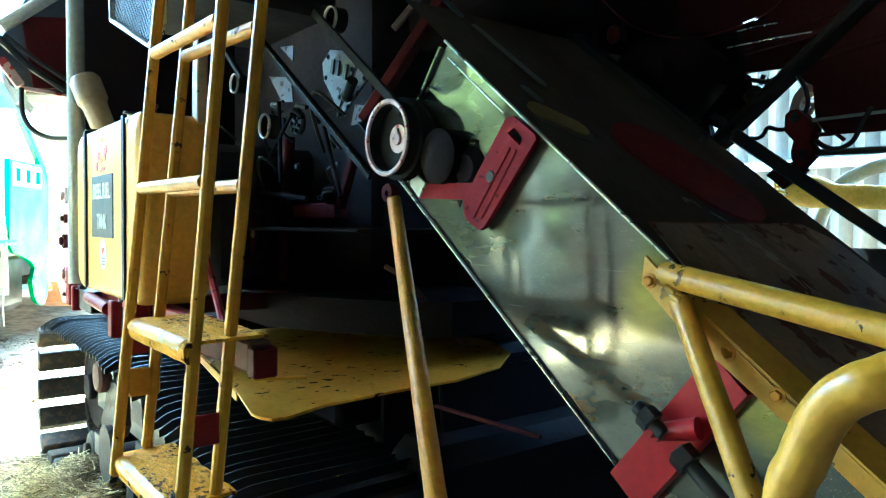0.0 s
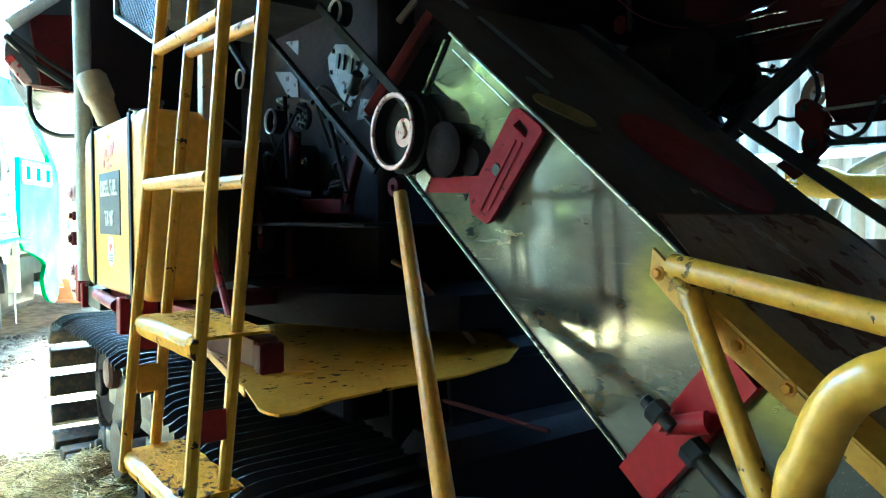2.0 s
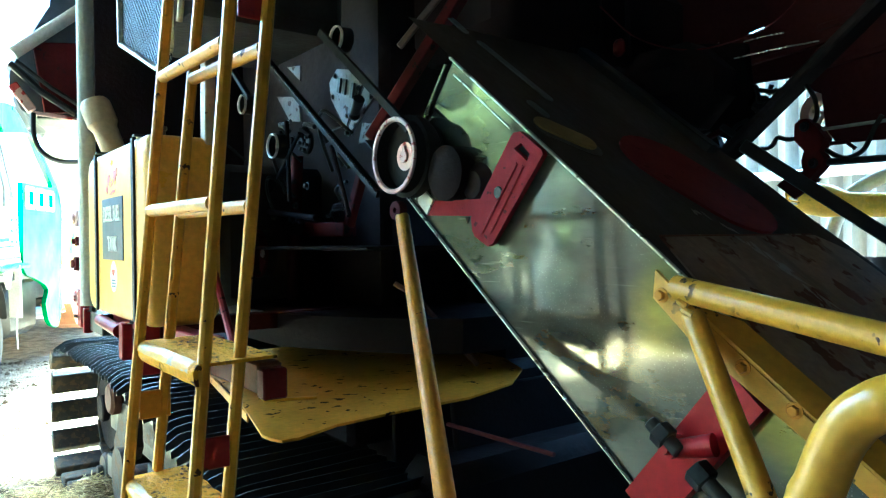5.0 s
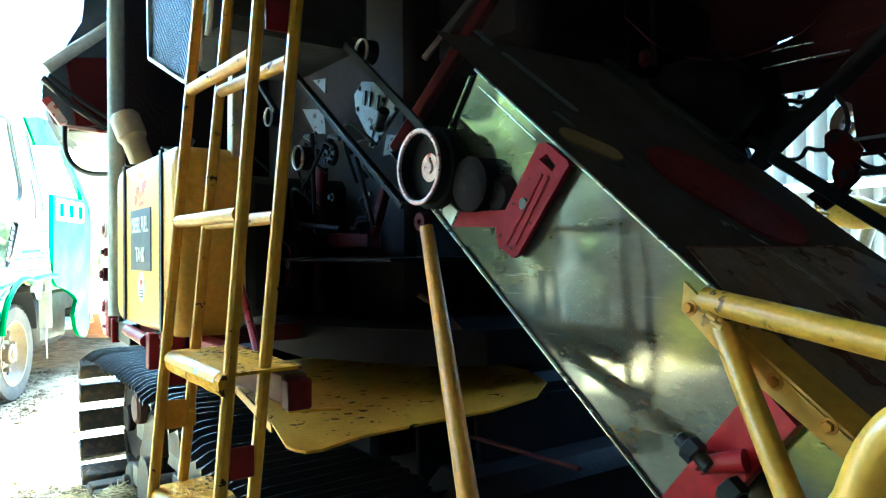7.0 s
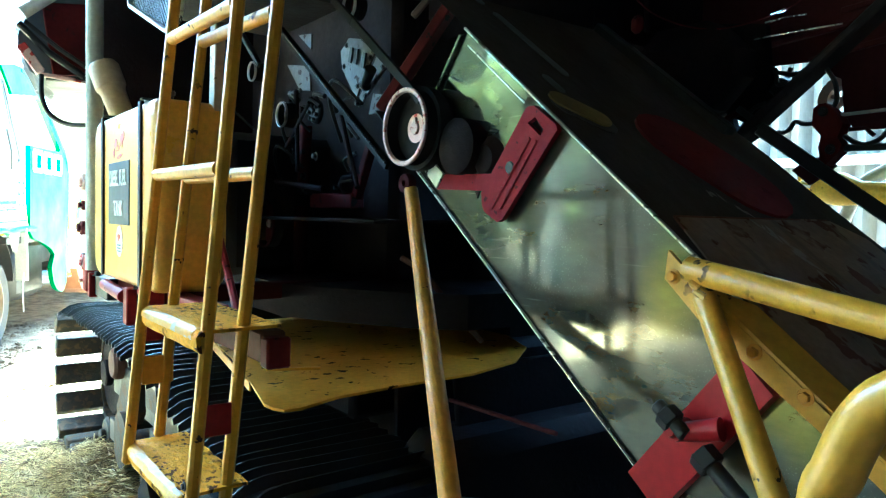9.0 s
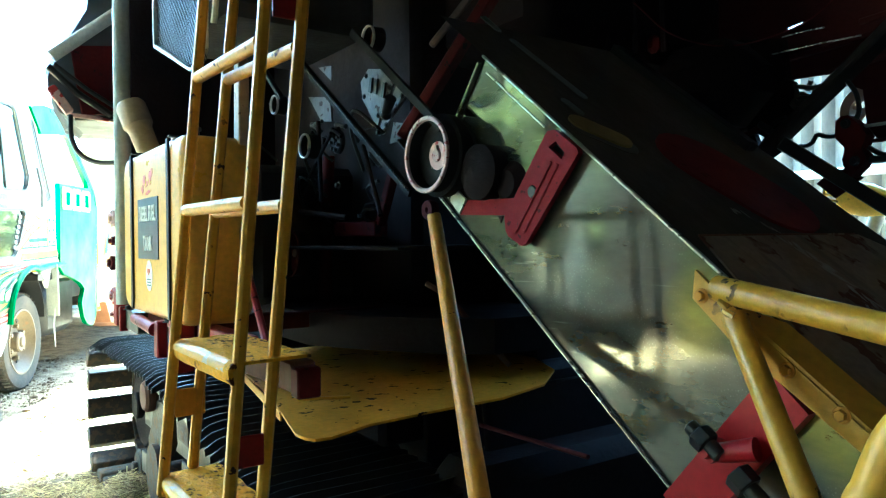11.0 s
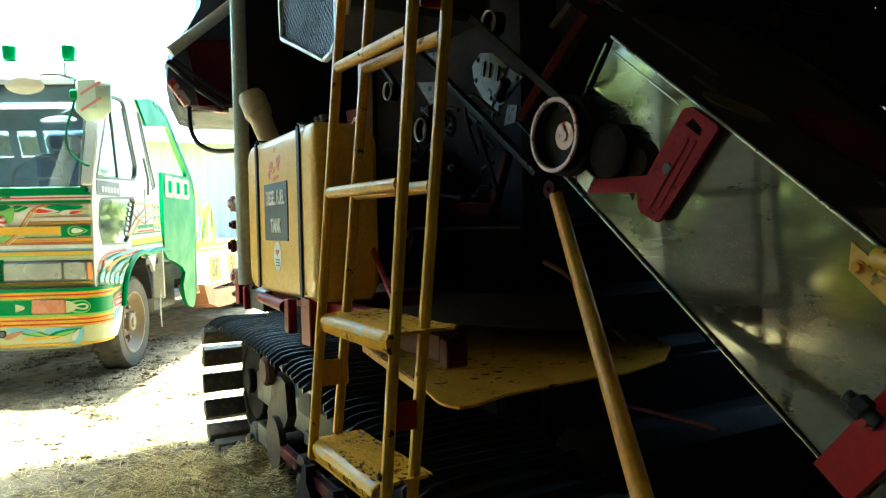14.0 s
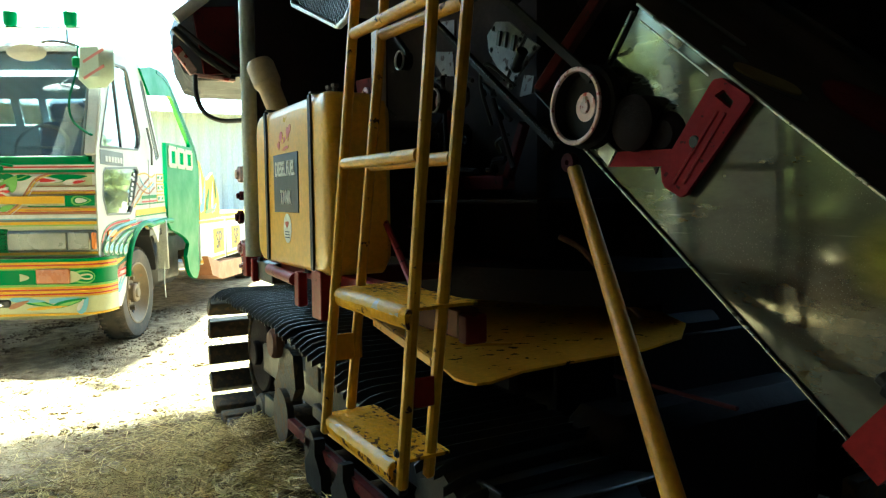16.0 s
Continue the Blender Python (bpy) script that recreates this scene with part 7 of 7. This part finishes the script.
for x in (-0.89, -0.43, 0.01, 0.45, 0.91):
    bm = B()
    lathe(bm, [(0.0001, 0.0), (0.035, 0.0), (0.048, 0.02), (0.052, 0.11), (0.035, 0.125), (0.0001, 0.125)], pose(x, -0.60, 2.605), 18)
    part("roof_lamp", bm, M_TG, rail, "green marker lamp")
for x in (-0.9, 0.0, 0.88):
    part("rail_foot", tube(B(), [(x, -0.60, 2.45), (x, -0.60, 2.60)], 0.011, 8), M_CHROME, rail)
bm = B()
lathe(bm, [(0.0001, -0.02), (0.10, -0.01), (0.115, 0.0), (0.10, 0.012), (0.0001, 0.02)], Matrix.Translation((0.765, -1.02, 2.325)) @ pose(0, 0, 0, 110, 0, 0) @ Matrix.Diagonal((1.25, 0.6, 1, 1)), 24)
look_mirror = lp("spotting_mirror", bm, M_TW, "small round white spotting mirror on a stalk")
part("mirror_stalk", tube(B(), smooth_path([(0.75, -1.0, 2.36), (0.9, -0.95, 2.42), (1.06, -0.88, 2.40), (1.10, -0.80, 2.30)]), 0.011, 8), M_CHROME, look_mirror)
bm = B()
box(bm, (1.240, -0.97, 2.250), (0.29, 0.16, 0.36), (0, 0, -12), 0.075)
mirror = lp("side_mirror", bm, paint("mirror_mint", (0.38, 0.46, 0.40)), "pale mint side mirror housing with pink stripes")
m_rose = paint("mirror_rose", (0.44, 0.17, 0.16))
for dz in (-0.075, 0.045):
    part("mirror_stripe", box(B(), (1.255, -1.053, 2.250 + dz), (0.19, 0.006, 0.022), (0, -28, -12), 0.002), m_rose, mirror)
part("mirror_clamp", box(B(), (1.13, -0.98, 2.255), (0.10, 0.08, 0.08), bev=0.012), M_TG, mirror)
part("mirror_arm", tube(B(), smooth_path([(1.12, -0.98, 2.38), (1.11, -1.0, 2.2), (1.06, -1.03, 1.98), (1.07, -1.02, 1.83), (1.15, -0.98, 1.74), (1.19, -0.93, 1.72)]), 0.009, 8), M_TDG, mirror)


def wheel(x, y, name, s=1):
    bm = B()
    lathe(bm, [(0.262, -0.10), (0.33, -0.118), (0.385, -0.112), (0.405, -0.085), (0.410, -0.05), (0.410, 0.05), (0.405, 0.085), (0.385, 0.112), (0.33, 0.118), (0.262, 0.10)], Matrix.Translation((x, y, 0.398)) @ Matrix.Rotation(radians(90), 4, "Y"), 48)
    w = lp(name, bm, M_TYRE, "dusty black lorry tyre")
    bm = B()
    for k in range(44):
        a = 2 * math.pi * k / 44
        for o in (-0.075, 0.075):
            box(bm, (x + o, y + 0.408 * math.cos(a), 0.398 + 0.408 * math.sin(a)), (0.055, 0.026, 0.014), (math.degrees(a) - 90, 0, 20), 0.003)
    tagged(part("tread", bm, M_TYRE, w), kind="stuff")
    bm = B()
    r = Matrix.Translation((x, y, 0.398)) @ Matrix.Rotation(radians(90 * s), 4, "Y")
    lathe(bm, [(0.03, 0.035), (0.12, 0.035), (0.17, 0.0), (0.23, 0.04), (0.262, 0.112), (0.275, 0.112), (0.275, 0.06), (0.24, -0.04), (0.03, -0.04)], r, 40)
    rim_ = part("rim", bm, M_RIM, w, "dusty cream steel rim")
    bm = B()
    disc(bm, 0.085, 0.03, 0.10, r, 24, 0.01)
    disc(bm, 0.045, 0.08, 0.115, r, 20, 0.01)
    part("hub_cap", bm, M_RIM, w)
    for k in range(6):
        a = 2 * math.pi * k / 6
        bm = B()
        disc(bm, 0.020, 0.0, 0.065, r @ pose(0.135 * math.cos(a), 0.135 * math.sin(a), 0.01), 6, 0.003)
        part("wheel_nut", bm, M_RIM, w)
        bm = B()
        disc(bm, 0.026, 0.0, 0.006, r @ pose(0.205 * math.cos(a + 0.5), 0.205 * math.sin(a + 0.5), 0.022), 14, 0.001)
        part("rim_hole", bm, M_BLACK, w)


wheel(1.03, 0.0, "front_wheel")
wheel(-1.03, 0.0, "front_wheel", -1)
wheel(1.02, 5.0, "rear_wheel")
wheel(-1.02, 5.0, "rear_wheel", -1)
lp("chassis_rail", box(B(), (0.42, 2.6, 0.66), (0.09, 6.4, 0.24)), M_BLACK)
lp("chassis_rail", box(B(), (-0.42, 2.6, 0.66), (0.09, 6.4, 0.24)), M_BLACK)
lp("axle", tube(B(), [(-0.95, 0, 0.385), (0.95, 0, 0.385)], 0.06, 12), M_BLACK)
lp("axle", tube(B(), [(-0.95, 5.0, 0.385), (0.95, 5.0, 0.385)], 0.09, 12), M_BLACK)
# added baffle: closes the gap where sun slips between cab and bed
lp("cross_frame", box(B(), (0, 0.76, 0.93), (2.42, 1.22, 0.06)), M_BLACK)
lp("engine_casing", box(B(), (0, 0.1, 0.80), (1.4, 1.2, 0.5), bev=0.04), M_BLACK)
# added black box that keeps the ground under the bed in shade
lp("air_tank", box(B(), (0.72, 1.22, 0.62), (0.62, 0.85, 0.60), bev=0.08), M_BLACK, "black box added under the bed to block sun")
# wheel arch lip, inner arch, mudguard front piece, mud flap
bm = B()
arc = [Vector((HWID + 0.012, 0.47 * math.cos(radians(a)), 0.56 + 0.465 * math.sin(radians(a)))) for a in range(176, 64, -8)]
arc += [Vector((HWID + 0.012, 0.34, 1.022)), Vector((HWID + 0.012, 0.52, 1.03)), Vector((HWID + 0.012, 0.76, 1.025))]
tube(bm, arc, 0.026, 8)
lp("arch_lip", bm, M_TG, "green wheel arch lip")
bm = B()
rows = []
for q in range(0, 190, 10):
    c, s = math.cos(radians(q)), math.sin(radians(q))
    rows.append([bm.verts.new((x, r * c, 0.56 + r * s)) for x, r in ((0.77, 0.456), (1.15, 0.456), (1.15, 0.464), (0.77, 0.464))])
for a, b in zip(rows, rows[1:]):
    for k in range(4):
        bm.faces.new((a[k], a[(k + 1) % 4], b[(k + 1) % 4], b[k]))
lp("arch_liner", bm, M_BLACK)
bm = B()
prism(bm, [(-0.86, 0.80), (-0.43, 0.80), (-0.44, 0.64), (-0.50, 0.48), (-0.60, 0.37), (-0.86, 0.36)], 0.02, Matrix.Translation((HWID - 0.02, 0, 0)) @ M_YZ)
corner = lp("bumper_corner", bm, M_TW, "painted bumper corner with pink and green bands")
M_SIDE = Matrix.Translation((HWID + 0.002, 0, 0)) @ M_YZ
for i, (cy, cz, w, h, r, m_) in enumerate(((-0.66, 0.52, 0.24, 0.04, 50, M_TB), (-0.72, 0.50, 0.20, 0.03, 70, M_TR), (-0.58, 0.55, 0.20, 0.03, 40, M_TB), (-0.62, 0.745, 0.24, 0.035, 8, M_TY), (-0.56, 0.70, 0.2, 0.03, 14, M_TRAY), (-0.78, 0.47, 0.16, 0.03, 80, M_TB))):
    blob(cy, cz, w, h, r, m_, corner, m=Matrix.Translation((0.0006 * i, 0, 0)) @ M_SIDE)
for i, (z0, z1, m_) in enumerate(((0.68, 0.79, M_TDG), (0.655, 0.672, M_TR), (0.630, 0.652, M_PINK), (0.612, 0.627, M_TR))):
    bm = B()
    prism(bm, [(-0.855, z0 - 0.02), (-0.45, z0 + 0.01), (-0.45, z1 + 0.01), (-0.855, z1 - 0.02)], 0.002, Matrix.Translation((-0.0009, 0, 0)) @ M_SIDE)
    part("painted_stripe", bm, m_, corner)
# side scrolls over the arch and along the doors
sd = [o for o in lorry.children if o.name.startswith("cab_side")][0]
for z0, z1, m_ in ((1.075, 1.125, M_TY), (1.06, 1.072, M_TG)):
    bm = B()
    prism(bm, [(-0.22, z0 + 0.02), (0.60, z0 + 0.04), (0.58, z1 + 0.045), (-0.20, z1 + 0.02)], 0.003, M_SIDE)
    part("painted_stripe", bm, m_, sd)
# feathers swept from the front corner over the arch, with a row of painted eyes at their foot
feathers = [((-0.95, 0.90), (-0.88, 0.985), (-0.70, 1.040), (-0.36, 1.060)), ((-0.90, 0.885), (-0.78, 0.968), (-0.58, 1.018), (-0.22, 1.050)), ((-0.80, 0.875), (-0.67, 0.950), (-0.46, 1.000), (-0.09, 1.036)), ((-0.68, 0.860), (-0.55, 0.928), (-0.36, 0.982)), ((-0.55, 0.835), (-0.45, 0.890), (-0.33, 0.945))]
for i, pts in enumerate(feathers):
    for k, (w, m_) in enumerate(((0.034, M_TG), (0.024, M_TW), (0.016, (M_TR, M_TB, M_TR, M_TB, M_TL)[i]))):
        swoosh([(y, z + 0.001 * k) for y, z in pts], w, m_, sd, Matrix.Translation((0.0025 * i + 0.0006 * k, 0, 0)) @ M_SIDE)
    mid = [((p0[0] + p1[0]) / 2 + 0.03, (p0[1] + p1[1]) / 2 - 0.02) for p0, p1 in zip(pts, pts[1:])]
    if len(mid) > 2:
        swoosh(mid, 0.012, (M_TB, M_TY, M_TG)[i % 3], sd, Matrix.Translation((0.014, 0, 0)) @ M_SIDE)
for i in range(5):
    for k, (w, h, m_) in enumerate(((0.15, 0.075, M_TG), (0.11, 0.055, M_TW), (0.08, 0.042, M_TB))):
        blob(-0.90 + 0.095 * i, 0.872 - 0.010 * i, w, h, 48, m_, sd, m=Matrix.Translation((0.016 + 0.0008 * k + 0.0001 * i, 0, 0)) @ M_SIDE)
# the bright band along the top of the arch
swoosh([(-0.36, 0.985), (-0.13, 1.026), (0.20, 1.050), (0.70, 1.048)], 0.030, M_TB, sd, Matrix.Translation((0.004, 0, 0)) @ M_SIDE)
swoosh([(-0.30, 1.020), (-0.10, 1.048), (0.20, 1.068), (0.66, 1.066)], 0.014, M_TW, sd, Matrix.Translation((0.005, 0, 0)) @ M_SIDE)
# curls and framed green fields between the low window and the side board
curls = [(((-0.32, 1.175), (-0.21, 1.255), (-0.11, 1.319), (0.13, 1.42)), 0.016, M_TRAY), (((-0.27, 1.165), (-0.11, 1.245), (-0.02, 1.300), (0.23, 1.395)), 0.014, M_TY), (((-0.18, 1.385), (-0.07, 1.325), (0.12, 1.290), (0.30, 1.350)), 0.014, M_TRAY), (((-0.10, 1.43), (0.0, 1.36), (0.14, 1.335), (0.28, 1.39)), 0.010, M_TB),
         (((-0.15, 1.45), (0.05, 1.47), (0.20, 1.44), (0.31, 1.47)), 0.012, M_TY), (((-0.07, 1.252), (0.22, 1.262), (0.33, 1.266)), 0.030, M_TG), (((-0.07, 1.213), (0.22, 1.221), (0.33, 1.226)), 0.014, M_TR), (((-0.22, 1.190), (0.06, 1.196), (0.55, 1.212)), 0.012, M_TG)]
for i, (pts, w, m_) in enumerate(curls):
    swoosh(pts, w, m_, sd, Matrix.Translation((0.0035 + 0.0004 * i, 0, 0)) @ M_SIDE)
for i, z in enumerate((1.245, 1.345, 1.440)):
    for k, (g, m_) in enumerate(((0.0, M_TY), (0.014, M_TW), (0.026, M_TG))):
        bm = B()
        prism(bm, [(0.355 + g, z - 0.042 + g), (0.548 - g, z - 0.036 + g), (0.552 - g, z + 0.044 - g), (0.350 + g, z + 0.038 - g)], 0.002, Matrix.Translation((0.002 + 0.001 * k, 0, 0)) @ M_SIDE)
        part("painted_field", bm, m_, sd)
    blob(0.45, z, 0.10, 0.030, 30 - 60 * (i % 2), M_TW, sd, m=Matrix.Translation((0.006, 0, 0)) @ M_SIDE)
part("door_badge", box(B(), (HWID + 0.002, -0.682, 1.563), (0.004, 0.462, 0.112), bev=0.002), M_GREYP, sd, "grey strip with plain bars")
for i in range(6):
    part("badge_bar", box(B(), (HWID + 0.005, -0.80 + 0.060 * i, 1.553), (0.003, 0.042, 0.045), bev=0.001), M_TW, sd)
for i in range(7):
    part("sticker_bar", box(B(), (HWID - 0.006, -0.19 - 0.020 * i, 1.45 - 0.042 * i), (0.003, 0.045, 0.030), (0, 0, 0), 0.001), M_TW, sd)
part("side_repeater", box(B(), (HWID + 0.006, -0.76, 0.968), (0.02, 0.17, 0.055), bev=0.006), M_AMBER, sd)
part("door_seam", beam(B(), (HWID + 0.001, 0.16, 1.14), (HWID + 0.001, 0.16, 1.60), 0.012, 0.003, 0.001, (1, 0, 0)), M_GREYP, sd)
lp("grab_handle", tube(B(), [(HWID + 0.02, 0.20, 1.55), (HWID + 0.035, 0.16, 1.70), (HWID + 0.02, 0.10, 1.88)], 0.010, 8), M_GREYP)
lp("mud_flap", box(B(), (HWID - 0.01, 0.50, 0.80), (0.11, 0.02, 0.48), (4, 0, 0), 0.008), M_PIPE, "grey mud flap")
lp("flap_wire", tube(B(), smooth_path([(HWID + 0.02, 0.56, 0.98), (HWID + 0.02, 0.52, 0.8), (HWID, 0.50, 0.5), (HWID, 0.52, 0.28)]), 0.005, 6), M_WHITE)

# green side board behind the cab, with a swept window opening and cut-out foot
outer_b = [(0.62, 1.0), (0.63, 1.52), (0.63, 1.79), (1.44, 1.80), (1.455, 1.83), (0.88, 2.24), (0.80, 2.265), (0.22, 2.185), (-0.02, 2.39), (0.08, 2.41), (0.25, 2.45), (0.448, 2.46), (0.62, 2.45), (0.74, 2.42), (0.87, 2.36), (0.987, 2.276), (1.623, 1.83), (1.70, 1.75), (1.74, 1.67), (1.772, 1.584),
           (1.73, 1.05), (1.65, 0.74), (1.68, 0.45), (1.60, 0.37), (1.522, 0.353), (1.36, 0.40), (1.267, 0.477), (1.208, 0.626), (1.27, 0.72), (1.30, 0.76), (1.20, 0.82), (1.05, 0.862), (0.90, 0.90), (0.72, 0.93)]
slots = [[(0.70 + 0.28 * i, 1.575), (0.70 + 0.28 * i, 1.745), (0.93 + 0.28 * i, 1.745), (0.93 + 0.28 * i, 1.575)] for i in range(3)]
for x in (HWID - 0.02,):
    bm = B()
    holed_plate(bm, outer_b, slots, 0.04, Matrix.Translation((x, 0, 0)) @ M_YZ)
    bd = lp("side_board", bm, M_TG, "bright green side board with a swept opening")
    bm = B()
    pts = [(1.73, 1.62), (1.66, 1.75), (0.96, 2.255), (0.80, 2.36), (0.60, 2.42), (0.42, 2.43)]
    for a, b in zip(pts, pts[1:]):
        beam(bm, (x + 0.042, *a), (x + 0.042, *b), 0.03, 0.006, 0.002, (1, 0, 0))
    part("board_edge", bm, M_TDG, bd)
    for i in range(3):
        bm = B()
        p0 = slots[i]
        for a, b in zip(p0, p0[1:] + p0[:1]):
            beam(bm, (x + 0.044, *a), (x + 0.044, *b), 0.046, 0.006, 0.002, (1, 0, 0))
        part("slot_rim", bm, M_CREAM, bd)
# flatbed behind
bm = B()
box(bm, (0, 3.72, 1.0), (2.30, 6.16, 0.10), bev=0.01)
bed = lp("flatbed", bm, M_TY, "yellow and white flatbed with painted side panels")
for x in (HWID - 0.01, -HWID + 0.01):
    for i in range(4):
        y0 = 1.78 + 1.28 * i
        bm = B()
        box(bm, (x, y0 + 0.62, 0.74), (0.04, 1.22, 0.52), bev=0.008)
        part("bed_panel", bm, M_TW, bed)
bm = B()
for i in range(4):
    y0 = 1.72 + 1.28 * i
    for z0, z1 in ((0.955, 0.985), (0.50, 0.53)):
        box(bm, (HWID + 0.012, y0 + 0.62, (z0 + z1) / 2), (0.004, 1.18, z1 - z0), bev=0.001)
part("painted_stripe", bm, M_TY, bed)
TXS = Matrix(((0, 0, 1, 0), (1, 0, 0, 0), (0, 1, 0, 0), (0, 0, 0, 1)))
for y in (2.64, 3.61, 4.58):
    bm = B()
    box(bm, (HWID + 0.012, y, 0.72), (0.004, 0.52, 0.30), bev=0.03)
    lb = part("name_panel", bm, M_TY, bed)
    lettering("SP", 0.30, M_BLACK, Matrix.Translation((HWID + 0.015, y, 0.72)) @ TXS, lb, xscale=1.0)
# painted wing panel between board and bed
bm = B()
prism(bm, [(1.79, 1.0), (1.79, 1.68), (1.86, 1.66), (2.0, 1.50), (2.15, 1.46), (2.42, 1.56), (2.56, 1.44), (2.70, 1.27), (2.72, 1.02)], 0.03, Matrix.Translation((HWID - 0.02, 0, 0)) @ M_YZ)
wing = lp("wing_panel", bm, M_TY, "hand-painted wing panel in yellow, blue and green")
for i, (cy, cz, w, h, r, m_) in enumerate(((1.85, 1.38, 0.40, 0.10, 90, M_TW), (1.98, 1.28, 0.40, 0.08, 70, M_TB), (2.15, 1.24, 0.32, 0.10, 60, M_TG), (2.36, 1.26, 0.40, 0.09, 80, M_TW), (1.88, 1.15, 0.2, 0.08, 30, M_TB), (2.46, 1.14, 0.2, 0.06, 30, M_TB), (2.52, 1.36, 0.26, 0.06, 100, M_TG), (2.25, 1.10, 0.5, 0.05, 4, M_TL))):
    blob(cy, cz, w, h, r, m_, wing, m=Matrix.Translation((HWID + 0.012 + 0.0006 * i, 0, 0)) @ M_YZ)
bm = B()
prism(bm, [(1.81, 0.58), (2.4, 0.46), (3.6, 0.42), (3.6, 0.20), (2.5, 0.24), (2.0, 0.34)], 0.30, Matrix.Translation((HWID - 0.22, 0, 0)) @ M_YZ)
lp("mud_tray", bm, M_TRAY, "rust-brown tray under the bed")
